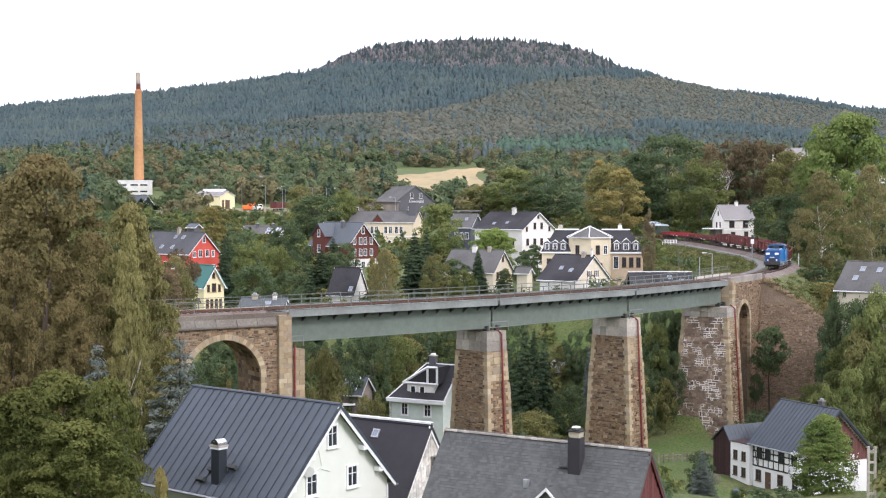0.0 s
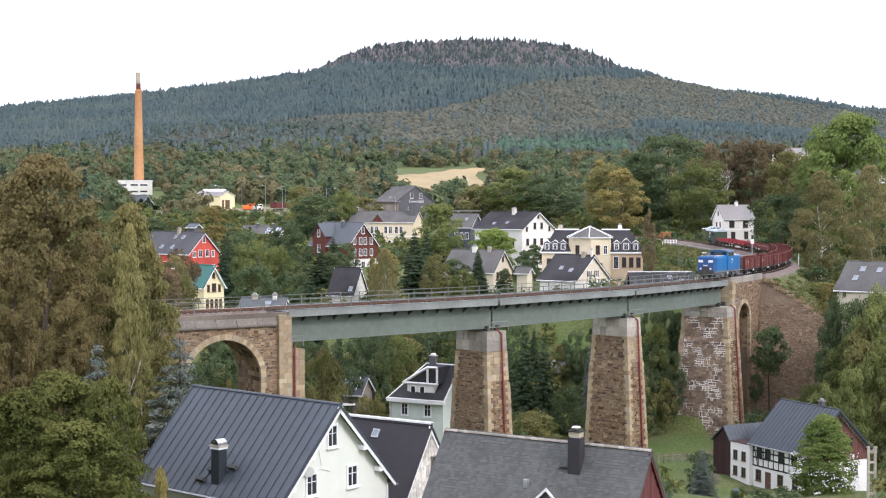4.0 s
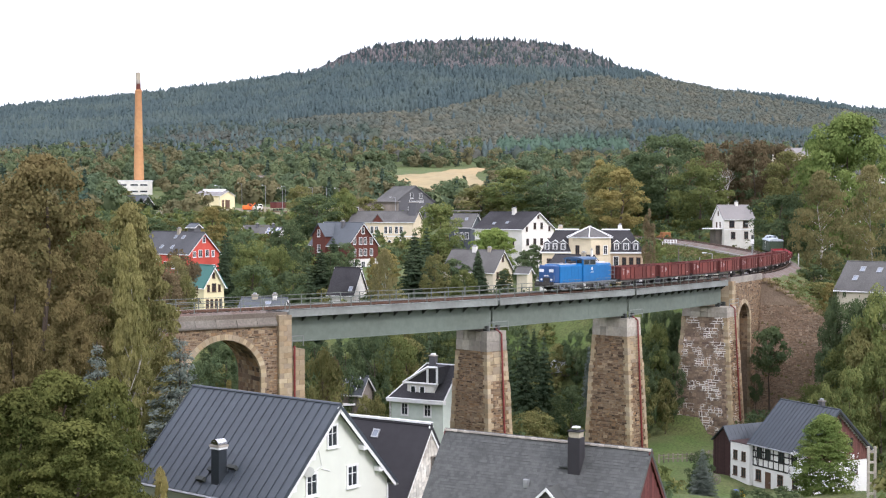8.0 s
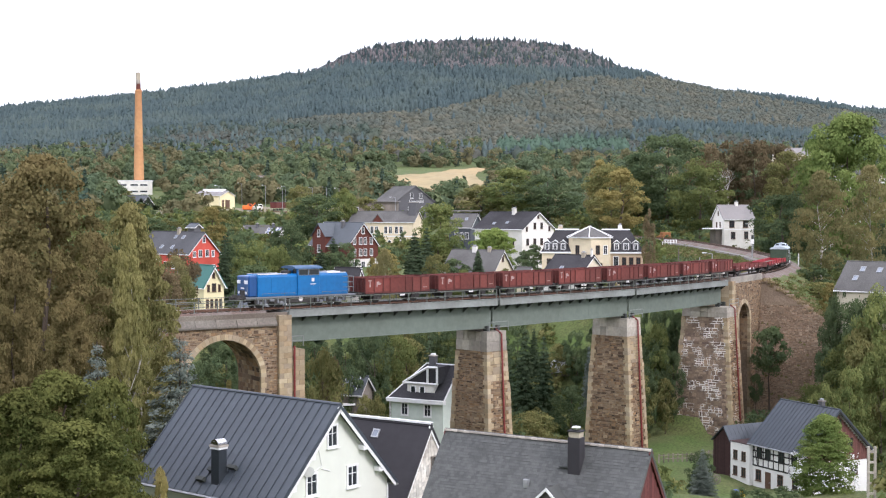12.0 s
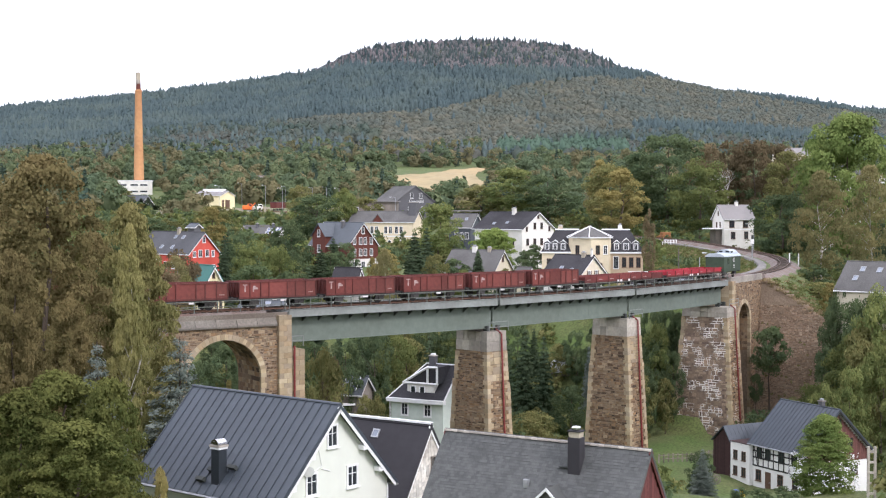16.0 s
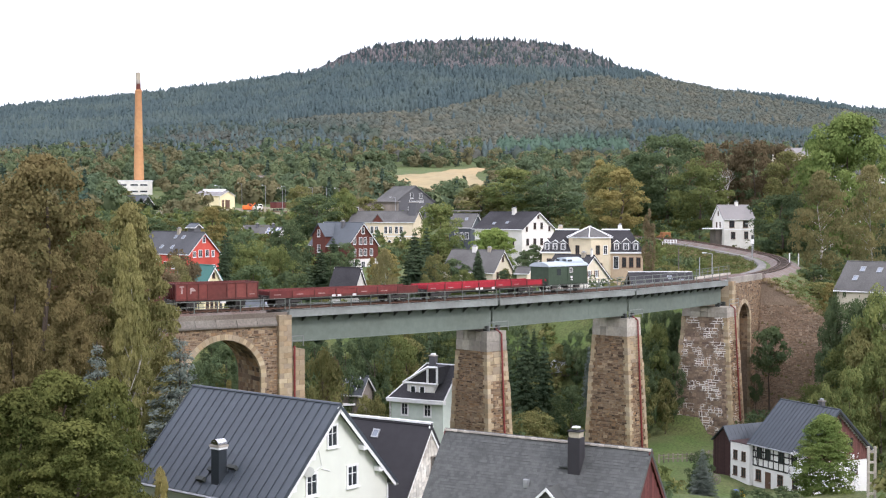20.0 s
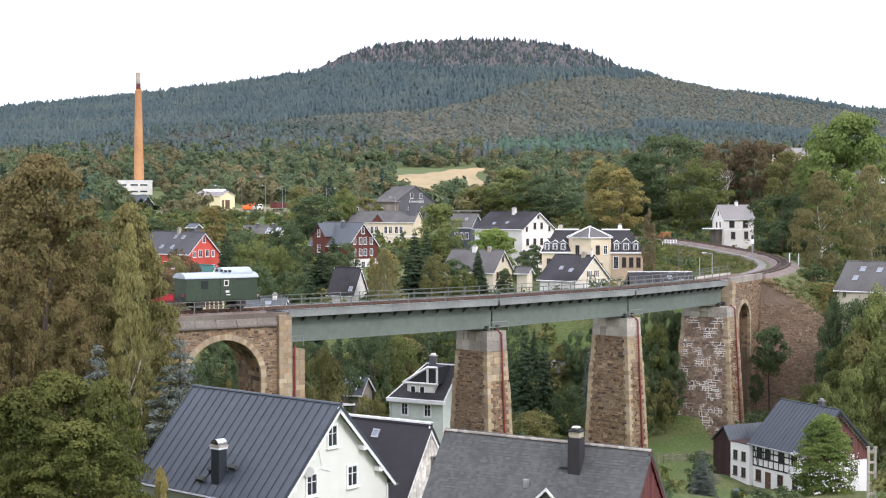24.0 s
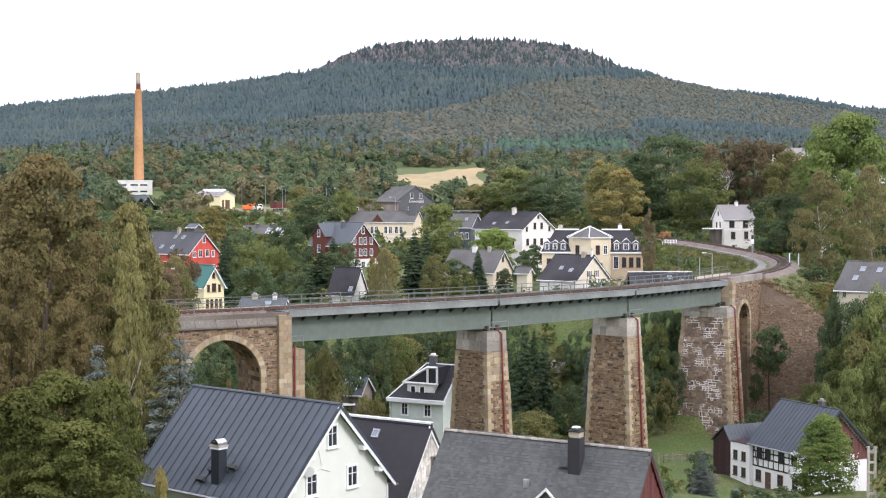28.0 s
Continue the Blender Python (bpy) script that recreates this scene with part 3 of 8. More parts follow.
def stone_face(bm_list, pt, width_at, z0, z1, rng, bw=0.75, bh=0.36, deep=0.06, gap=0.04, wild=1.0):
    """Lays courses of uneven rubble over a face. pt(u, z, d): the place u metres along the face at height z, d metres proud of it."""
    def lay(u, w, z, h):
        d = deep * rng.uniform(0.15, 1.3)
        j = [rng.uniform(-0.5, 0.5) * gap * wild for _ in range(8)]
        cs = []
        for dd, k in ((-0.03, 0.0), (d, 0.025)):
            g = gap / 2 + k
            for n, (uu, zz) in enumerate(((u + g, z + g), (u + w - g, z + g), (u + w - g, z + h - g), (u + g, z + h - g))):
                cs.append(pt(uu + j[n], zz + j[n + 4], dd))
        bm_list.append(cs)

    z = z0
    while z < z1 - 0.1:
        h = min(bh * rng.choice((0.75, 0.9, 1.1, 1.5, 1.9)), z1 - z)
        a, b = width_at(z)
        u = a
        while u < b - 0.05:
            w = min(bw * rng.choice((0.45, 0.6, 0.8, 1.0, 1.3, 1.8)), b - u)
            if b - u - w < 0.2:
                w = b - u
            if h > bh * 1.3 and rng.random() < 0.55:
                k = h * rng.uniform(0.35, 0.65)
                lay(u, w, z, k)
                if w > bw and rng.random() < 0.5:
                    lay(u, w * 0.45, z + k, h - k)
                    lay(u + w * 0.45, w * 0.55, z + k, h - k)
                else:
                    lay(u, w, z + k, h - k)
            else:
                lay(u, w, z, h)
            u += w
        z += h


BLOCK_FACES = ((4, 5, 6, 7), (0, 1, 5, 4), (1, 2, 6, 5), (2, 3, 7, 6), (3, 0, 4, 7))


def stones_to_parts(parent, blocks, piece_mat, rest_mat, limit=300, name="stone_block", rest="masonry"):
    """The first blocks become parts of their own, the others one joined part."""
    for cs in blocks[:limit]:
        me = bpy.data.meshes.new(name)
        c = sum(cs, Vector()) / 8
        me.from_pydata([v - c for v in cs], [], BLOCK_FACES)
        link(name, me, piece_mat, parent, at=Matrix.Translation(c))
    if blocks[limit:]:
        vs, fs = [], []
        for i, cs in enumerate(blocks[limit:]):
            vs += [tuple(v) for v in cs]
            fs += [tuple(8 * i + k for k in f) for f in BLOCK_FACES]
        me = bpy.data.meshes.new(rest)
        me.from_pydata(vs, [], fs)
        tagged(link(rest, me, rest_mat, parent), kind="stuff")


def make_pier(s, top, foot, half_along, half_across, label, batter=(0.022, 0.05), cap=2.3, seed=1, shift=0.0, body_mat="stone_body", gap=0.035, piece="stone_piece", rest="stone", bw=0.46, bh=0.21, wild=1.9):
    """A battered stone pier across the track with a cap of large pale blocks."""
    rng = random.Random(seed)
    base = on_track(s + shift)
    yaw = heading(s)
    t = thing("bridge_pier", label, "bridge pier", "stone piers of the viaduct", Matrix.Translation((base.x, base.y, foot)) @ pose(0, 0, 0, 0, 0, yaw))
    hgt = top - foot
    ledge = hgt - cap - 3.4
    half = lambda z: tuple(q + k * max(hgt - cap - z, 0) + (0.1 if z < ledge else 0.0) for q, k in ((half_along, batter[0]), (half_across, batter[1])))
    bm = bmesh.new()
    levels = [0, ledge - 0.001, ledge, hgt - cap]
    rows = []
    for z in levels:
        a, b = half(z)
        rows.append([bm.verts.new((x, y, z)) for x, y in ((-a, -b), (a, -b), (a, b), (-a, b))])
    for lo, hi in zip(rows, rows[1:]):
        for i in range(4):
            bm.faces.new((lo[i], lo[(i + 1) % 4], hi[(i + 1) % 4], hi[i]))
    bm.faces.new(rows[-1])
    part("core", bm, M[body_mat], t)
    blocks = []
    def west(u, z, d):
        a, b = half(z)
        return Vector((-a - d, u, z))
    def near(u, z, d):
        a, b = half(z)
        return Vector((u, -b - d, z))
    stone_face(blocks, west, lambda z: (-half(z)[1], half(z)[1]), 0, hgt - cap, rng, bw, bh, gap=gap, wild=wild)
    blocks.reverse()
    nb = []
    stone_face(nb, near, lambda z: (-half(z)[0], half(z)[0]), 0, ledge, rng, 0.5, 0.24, gap=0.03, wild=1.3)
    stones_to_parts(t, blocks, M[piece], M[rest], 220)
    nb.reverse()
    stones_to_parts(t, nb, M["stone_piece"], M["stone"], 60)
    nb = []
    stone_face(nb, near, lambda z: (-half(z)[0], half(z)[0]), ledge, hgt - cap, rng, 0.8, 0.42, gap=0.03)
    stones_to_parts(t, nb, M["sandstone"], M["sandstone"], 90)
    # pale quoins up the corners
    for sx, sy in ((-1, -1), (1, -1), (-1, 1)):
        z, k = 0.0, 0
        while z < hgt - cap - 0.2:
            h = min(rng.uniform(0.34, 0.62), hgt - cap - z)
            lx, ly = ((0.75, 0.4) if k % 2 else (0.4, 0.62))
            q = 0.09 + rng.uniform(0, 0.03)
            bm = bmesh.new()
            vs = []
            for zz in (z + 0.012, z + h - 0.012):
                a, b = half(zz)
                x0, x1, y0, y1 = sx * (a + q), sx * (a - lx), sy * (b + q), sy * (b - ly)
                vs += [bm.verts.new(v) for v in ((x0, y0, zz), (x1, y0, zz), (x1, y1, zz), (x0, y1, zz))]
            for f in ((3, 2, 1, 0), (4, 5, 6, 7), (0, 1, 5, 4), (1, 2, 6, 5), (2, 3, 7, 6), (3, 0, 4, 7)):
                bm.faces.new([vs[i] for i in f])
            bmesh.ops.recalc_face_normals(bm, faces=bm.faces[:])
            part("quoin", bm, M["sandstone"], t)
            z += h
            k += 1
    # cap: courses of large dressed blocks
    a, b = half(hgt)
    z = hgt - cap
    for k in range(2):
        h = cap / 2
        g = 0.06 if k == 0 else 0.02
        n = 5
        cuts = [-b - g + (2 * b + 2 * g) * (i + (rng.uniform(-0.2, 0.2) if 0 < i < n else 0)) / n for i in range(n + 1)]
        for y0, y1 in zip(cuts, cuts[1:]):
            bm = boxes((-a - g, a + g, y0 + 0.012, y1 - 0.012, z + 0.012, z + h - 0.012), bev=0.02)
            part("cap_block", bm, M["concrete"], t, "pale weathered cap block")
        z += h
    bm = bmesh.new()
    zz = hgt - 0.3
    tube(bm, (a * 0.35, -b - 0.25, zz), (a * 0.35, -half(0)[1] - 0.2, 0.0), 0.11, n=8)
    tube(bm, (a * 0.1, -b + 0.3, hgt + 0.25), (a * 0.35, -b - 0.25, zz), 0.1, n=8)
    part("drain_pipe", bm, M["pipe_red"], t, "red-brown drain pipe")
    for x in (-a * 0.55, a * 0.55):
        for y in (-1.7, 1.7):
            part("bearing", boxes((x - 0.25, x + 0.25, y - 0.35, y + 0.35, hgt, hgt + 0.6), bev=0.06), M["steel_dark"], t, "dark steel bearing")
    # inspection cage beside the joint
    bm = bmesh.new()
    for x in (-a, a):
        tube(bm, (x, -b - 0.35, hgt), (x, -b - 0.35, hgt + 1.1), 0.05, n=5)
    for h in (0.5, 1.1):
        tube(bm, (-a, -b - 0.35, hgt + h), (a, -b - 0.35, hgt + h), 0.045, n=5)
    part("inspection_rail", bm, M["steel_light"], t)
    return t


def arch_outline(x0, x1, z0, z1, cx, r, spring, n=18):
    """A wall outline with a round-headed opening that goes down to its foot."""
    o = [(x0, z0), (x0, z1), (x1, z1), (x1, z0), (cx + r, z0), (cx + r, spring)]
    o += [(cx + r * math.cos(math.pi * i / n), spring + r * math.sin(math.pi * i / n)) for i in range(1, n)]
    return o + [(cx - r, spring), (cx - r, z0)]


def make_arch_wall(name, label, s_a, s_b, top, foot, cx, r, spring, half, seed, ring=0.55, first=220, cornice=True):
    """A masonry approach with one arch: x runs along the track from s_a."""
    rng = random.Random(seed)
    a, b = on_track(s_a), on_track(s_b)
    yaw = math.degrees(math.atan2(b.y - a.y, b.x - a.x))
    e = math.hypot(b.x - a.x, b.y - a.y)
    t = thing(name, label, "viaduct arch", "", Matrix.Translation((a.x, a.y, 0)) @ pose(0, 0, 0, 0, 0, yaw))
    bm = prism(bmesh.new(), arch_outline(0, e, foot, top, cx, r, spring), -half, half)
    part("masonry_core", bm, M["stone_body"], t)
    blocks = []
    def inside(u, z):
        return abs(u - cx) < r + ring if z < spring else (u - cx) ** 2 + (z - spring) ** 2 < (r + ring) ** 2
    stone_face(blocks, lambda u, z, d: Vector((u, -half - d, z)), lambda z: (0.0, e), foot, top, rng, 0.40, 0.19, 0.04, 0.03, 1.8)
    keep = []
    for cs in blocks:
        c = sum(cs, Vector()) / 8
        w = (cs[1] - cs[0]).length / 2
        if not (inside(c.x - w, c.z) or inside(c.x + w, c.z) or inside(c.x, c.z)):
            keep.append(cs)
    keep.reverse()
    stones_to_parts(t, keep, M["stone_piece"], M["stone"], first)
    # masonry of the arch's inner face
    lining = []
    for sweep, u0 in ((26, 0.0), (10, None), (-10, None)):
        for i in range(abs(sweep)):
            y = -half + 0.3
            while y < half - 0.05:
                stop = min(y + rng.uniform(0.35, 0.95), half)
                d = rng.uniform(0.01, 0.05)
                if u0 is not None:
                    a0, a1 = math.pi * (i + 0.04) / sweep, math.pi * (i + 0.96) / sweep
                    ring_at = lambda q, a, yy: Vector((cx + q * math.cos(a), yy, spring + q * math.sin(a)))
                    lining.append([ring_at(r + 0.03, a0, y + 0.02), ring_at(r + 0.03, a1, y + 0.02), ring_at(r + 0.03, a1, stop - 0.02), ring_at(r + 0.03, a0, stop - 0.02),
                                   ring_at(r - d, a0, y + 0.02), ring_at(r - d, a1, y + 0.02), ring_at(r - d, a1, stop - 0.02), ring_at(r - d, a0, stop - 0.02)])
                else:
                    sg = 1 if sweep > 0 else -1
                    z0, z1 = spring - 0.45 * i - 0.43, spring - 0.45 * i - 0.02
                    xa, xb = cx + sg * (r + 0.03), cx + sg * (r - d)
                    lining.append([Vector((x, yy, zz)) for x in (xa, xb) for yy, zz in ((y + 0.02, z0), (stop - 0.02, z0), (stop - 0.02, z1), (y + 0.02, z1))])
                y = stop
    stones_to_parts(t, lining, M["stone_piece"], M["stone"], 0, rest="soffit_masonry")
    # ring of dressed voussoirs and the jambs below them
    n = 32
    for i in range(n):
        a0, a1 = math.pi * (i + 0.03) / n, math.pi * (i + 0.97) / n
        o = [(cx + q * math.cos(w), spring + q * math.sin(w)) for q, w in ((r - 0.02, a0), (r + ring, a0), (r + ring, a1), (r - 0.02, a1))]
        part("voussoir", prism(bmesh.new(), o, -half - 0.10, -half + 0.3), M["sandstone"], t)
    z = spring
    k = 0
    while z > foot + 0.5:
        h = 0.55
        for sg in (-1, 1):
            w = ring * (1.0 if k % 2 else 0.7)
            x0, x1 = sorted((cx + sg * (r - 0.02), cx + sg * (r + w)))
            part("jamb_stone", boxes((x0, x1, -half - 0.09, -half + 0.3, z - h + 0.015, z - 0.015)), M["sandstone"], t)
        z -= h
        k += 1
    return t, e


def stacked(t, x0, x1, y0, y1, z0, z1, seed):
    """A pillar of dressed blocks laid in courses over a mortar core."""
    rng = random.Random(seed)
    part("pillar_core", boxes((x0 + 0.04, x1 - 0.04, y0 + 0.04, y1 - 0.04, z0, z1 - 0.02)), M["stone_body"], t)
    z, k = z1, 0
    while z > z0 + 0.3:
        h = rng.uniform(0.42, 0.66)
        cut = x0 + (x1 - x0) * (0.38 if k % 2 else 0.62)
        for a, b in ((x0, cut), (cut, x1)):
            q = rng.uniform(0, 0.03)
            part("pillar_block", boxes((a + 0.012, b - 0.012, y0 - q, y0 + 0.5, z - h + 0.012, z - 0.012)), M["sandstone"], t)
        part("pillar_block", boxes((x0 + 0.012, x1 - 0.012, y0 + 0.5, y1, z - h + 0.012, z - 0.012)), M["sandstone"], t)
        z -= h
        k += 1


SWAP = Matrix(((0, 1, 0, 0), (1, 0, 0, 0), (0, 0, 1, 0), (0, 0, 0, 1)))    # outlines lie across x


def make_viaduct():
    spans = list(zip(SUPPORT, SUPPORT[1:]))
    for s0, s1 in spans:
        make_span(s0, s1, "grey-green steel plate girder bridge span with railings")
    make_pier(67.5, -4.1, -23.0, 1.55, 2.5, "tall battered brown stone pier with pale cap", seed=3)
    make_pier(94.0, -4.2, -24, 1.6, 2.6, "tall battered brown stone pier with pale cap", seed=5)
    make_pier(122.3, -4.4, -24.5, 1.9, 3.4, "broad stone pier with white mortar joints", seed=8, cap=1.5, batter=(0.035, 0.06), body_mat="white_mortar", gap=0.07, piece="dark_piece", rest="dark_stone", bw=0.62, bh=0.36, wild=1.5)
    # western approach: arch, pillar, parapet slabs
    t, e = make_arch_wall("viaduct_arch", "brown stone viaduct arch with sandstone ring", 10, 39.6, -1.75, -17, 22.6, 3.95, -6.9, 2.75, 11)
    stacked(t, e - 1.25, e + 0.15, -3.2, 3.2, -17, -0.75, 21)
    stacked(t, e + 0.16, e + 1.75, -2.9, 2.9, -17, -4.3, 23)
    bm = tube(bmesh.new(), (e + 0.5, -3.1, -3.9), (e + 0.5, -3.1, -16), 0.11)
    part("drain_pipe", bm, M["pipe_red"], t, "red-brown drain pipe")
    bm = bmesh.new()
    for x in (e + 0.35, e + 1.6):
        tube(bm, (x, -2.85, -4.0), (x, -2.85, -2.9), 0.05, n=5)
    for h in (-3.4, -2.95):
        tube(bm, (e + 0.35, -2.85, h), (e + 1.6, -2.85, h), 0.045, n=5)
    part("inspection_rail", bm, M["steel_light"], t)
    n = 13
    for i in range(n):
        x0, x1 = (e - 1.3) * i / n, (e - 1.3) * (i + 1) / n
        bm = prism(bmesh.new(), [(-3.0, -1.8), (-3.0, -1.62), (-2.6, -0.98), (-2.4, -0.98), (-2.4, -1.8)], x0 + 0.02, x1 - 0.02, SWAP)
        part("coping_slab", bm, M["coping"], t, "sloping grey coping slab")
    part("parapet_kerb", boxes((0, e + 0.15, -2.5, -2.2, -1.1, -0.5)), M["kerb"], t, "rough parapet kerb")
    part("far_kerb", boxes((0, e + 0.15, 2.2, 2.5, -1.75, -0.25)), M["concrete"], t)
    part("trough", boxes((0, e, -2.2, 2.2, -1.75, -0.6)), M["ballast"], t, "ballast trough")
    railing(t, 0.2, e - 0.2, -2.4, -0.25, 2.5)
    railing(t, 0.2, e - 0.2, 2.4, -0.25, 2.5)
    # eastern approach: narrow arch against the embankment
    t, e = make_arch_wall("viaduct_arch", "stone viaduct arch running into the embankment", 123.6, 139.5, -1.2, -24, 6.6, 2.9, -7.3, 2.7, 12, ring=0.6)
    stacked(t, -0.2, 1.3, -3.05, 3.05, -24, -0.8, 22)
    part("arch_backing", boxes((3.7, 9.5, -1.2, 2.6, -24, -4.3)), M["stone_body"], t, "recessed stone wall")
    part("parapet_kerb", boxes((0, e, -2.75, -2.3, -1.2, -0.3)), M["concrete"], t)
    part("far_kerb", boxes((0, e, 2.3, 2.75, -1.2, -0.3)), M["concrete"], t)
    part("trough", boxes((0, e + 3.0, -2.3, 2.3, -2.2, -0.6)), M["ballast"], t)
    railing(t, 0.2, e - 0.2, 2.55, -0.3, 2.6)


make_viaduct()


def wing_wall():
    """Rubble retaining wall across the embankment's end, its top falling with the bank."""
    p = on_track(139.3)
    yaw = heading(139.3)
    rng = random.Random(15)
    t = thing("wing_wall", "dark rubble stone wing wall holding the embankment", "retaining wall", at=Matrix.Translation((p.x, p.y, 0)) @ pose(0, 0, 0, 0, 0, yaw - 90))
    batter = 0.22
    o = [(2.7, -22), (2.7, -1.3), (3.4, -1.3), (32, -19.0), (32, -22)]
    bm = bmesh.new()
    front = [bm.verts.new((u, -(-z - 1.3) * batter - 0.0, z)) for u, z in o]
    rear = [bm.verts.new((u, 1.2, z)) for u, z in o]
    bm.faces.new(front)
    bm.faces.new(rear[::-1])
    for i in range(5):
        bm.faces.new((front[i], rear[i], rear[(i + 1) % 5], front[(i + 1) % 5]))
    bmesh.ops.recalc_face_normals(bm, faces=bm.faces[:])
    part("core", bm, M["bank_stone"], t)
    blocks = []
    stone_face(blocks, lambda u, z, d: Vector((u, -(-z - 1.3) * batter - d, z)), lambda z: (2.7, 3.4 + max(-1.3 - z, 0) / 0.62 + rng.uniform(-0.5, 0.9)), -21.5, -1.4, rng, 0.34, 0.17, 0.12, 0.025, 3.0)
    blocks.reverse()
    stones_to_parts(t, blocks, M["bank_stone"], M["bank_stone"], 300)


wing_wall()


# ---- train ----
def wheelset(parent, x, r=0.46):
    """Two spoked-in wheels on their axle; its origin is the axle's middle, so that it can turn."""
    bm = bmesh.new()
    for y in (-0.76, 0.76):
        tube(bm, (0, y - 0.06, 0), (0, y + 0.06, 0), r, n=20)
        sg = 1 if y > 0 else -1
        tube(bm, (0, y + sg * 0.06, 0), (0, y + sg * 0.2, 0), 0.14, n=10)
        for k in range(4):
            w = math.pi * k / 2
            box(bm, r * 0.45 * math.cos(w) - 0.06, r * 0.45 * math.cos(w) + 0.06, *sorted((y + sg * 0.06, y + sg * 0.075)), r * 0.45 * math.sin(w) - 0.06, r * 0.45 * math.sin(w) + 0.06)
    tube(bm, (0, -0.8, 0), (0, 0.8, 0), 0.08, n=8)
    ob = part("wheelset", bm, M["under"], parent, "dark steel wheelset", at=Matrix.Translation((x, 0, r)))
    ob["radius"] = r
    return ob


def buffers(parent, x, z=1.04):
    sg = 1 if x > 0 else -1
    for y in (-0.88, 0.88):
        bm = bmesh.new()
        tube(bm, (x - sg * 0.55, y, z), (x - sg * 0.08, y, z), 0.11, n=10)
        tube(bm, (x - sg * 0.08, y, z), (x, y, z), 0.22, n=14)
        part("buffer", bm, M["under"], parent)
    bm = bmesh.new()
    box(bm, *sorted((x - sg * 0.5, x - sg * 0.15)), -0.06, 0.06, z - 0.12, z + 0.06)
    part("coupling", bm, M["under"], parent)


def make_open_wagon():
    """Two-axle high-sided open wagon, 10 m over buffers; the train runs towards -x."""
    t = thing("open_wagon", "rust-red two-axle open wagon with white markings", "freight wagon", "red open wagons of the train")
    h = 4.38
    part("underframe", boxes((-h, h, -1.3, 1.3, 0.98, 1.2), (-h, h, -1.32, -1.2, 0.9, 1.22), (-h, h, 1.2, 1.32, 0.9, 1.22)), M["under"], t)
    part("floor", boxes((-h + 0.05, h - 0.05, -1.3, 1.3, 1.2, 1.28)), M["under"], t)
    for sg in (-1, 1):
        y = sg * 1.36
        edges = [-h, -3.2, -2.0, -1.05, 1.05, 2.0, 3.2, h]
        for i, (a, b) in enumerate(zip(edges, edges[1:])):
            bm = boxes((a + 0.02, b - 0.02, min(y, y - sg * 0.05), max(y, y - sg * 0.05), 1.24, 2.66))
            part("door" if i == 3 else "side_panel", bm, M["wagon_panel"], t, "rust-red steel door" if i == 3 else "")
        for a in edges:
            y0, y1 = sorted((y, y + sg * 0.09))
            part("stanchion", boxes((a - 0.05, a + 0.05, y0, y1, 1.12, 2.7)), M["wagon"], t)
        y0, y1 = sorted((y - sg * 0.06, y + sg * 0.07))
        part("top_rail", boxes((-h, h, y0, y1, 2.66, 2.78)), M["wagon"], t)
        part("sill", boxes((-h, h, *sorted((y - sg * 0.06, y + sg * 0.06)), 1.08, 1.26)), M["wagon"], t)
        ys = y + sg * 0.006
        bm = bmesh.new()
        box(bm, -4.0, -3.5, *sorted((y, ys)), 2.4, 2.5)
        box(bm, -3.82, -3.66, *sorted((y, ys)), 1.75, 2.4)
        part("stencil_bar", bm, M["faded_paint"], t, "faded white marking")
        bm = bmesh.new()
        prism(bm, [(-2.9, 1.75), (-2.78, 1.75), (-2.72, 2.0), (-2.35, 1.98), (-2.3, 2.12), (-2.62, 2.34), (-2.86, 2.3)], *sorted((y, ys)))
        part("stencil_mark", bm, M["faded_paint"], t, "faded white marking")
        part("number_bar", boxes((3.5, 4.05, *sorted((y, ys)), 1.5, 1.6)), M["faded_paint"], t)
        for x in (-2.6, 2.6):
            part("axle_guard", boxes((x - 0.55, x + 0.55, *sorted((sg * 1.02, sg * 1.12)), 0.42, 1.0), (x - 0.16, x + 0.16, *sorted((sg * 1.0, sg * 1.22)), 0.34, 0.66)), M["under"], t)
            part("leaf_spring", boxes((x - 0.6, x + 0.6, *sorted((sg * 1.14, sg * 1.24)), 0.72, 0.82)), M["under"], t)
        part("brake_lever", boxes((0.3, 0.9, *sorted((sg * 1.33, sg * 1.4)), 0.72, 0.95)), M["white_paint"], t)
    for sg in (-1, 1):
        x = sg * h
        part("end_wall", boxes((*sorted((x, x - sg * 0.06)), -1.33, 1.33, 1.24, 2.68)), M["wagon"], t)
        part("end_rail", boxes((*sorted((x, x + sg * 0.1)), -1.38, 1.38, 2.62, 2.78)), M["wagon"], t)
        for y in (-0.9, -0.3, 0.3, 0.9):
            part("end_stanchion", boxes((*sorted((x, x + sg * 0.09)), y - 0.05, y + 0.05, 1.1, 2.64)), M["wagon"], t)
        part("headstock", boxes((*sorted((x, x + sg * 0.12)), -1.3, 1.3, 0.88, 1.2)), M["under"], t)
        buffers(t, sg * 5.0)
    for x in (-2.6, 2.6):
        wheelset(t, x)
    return t


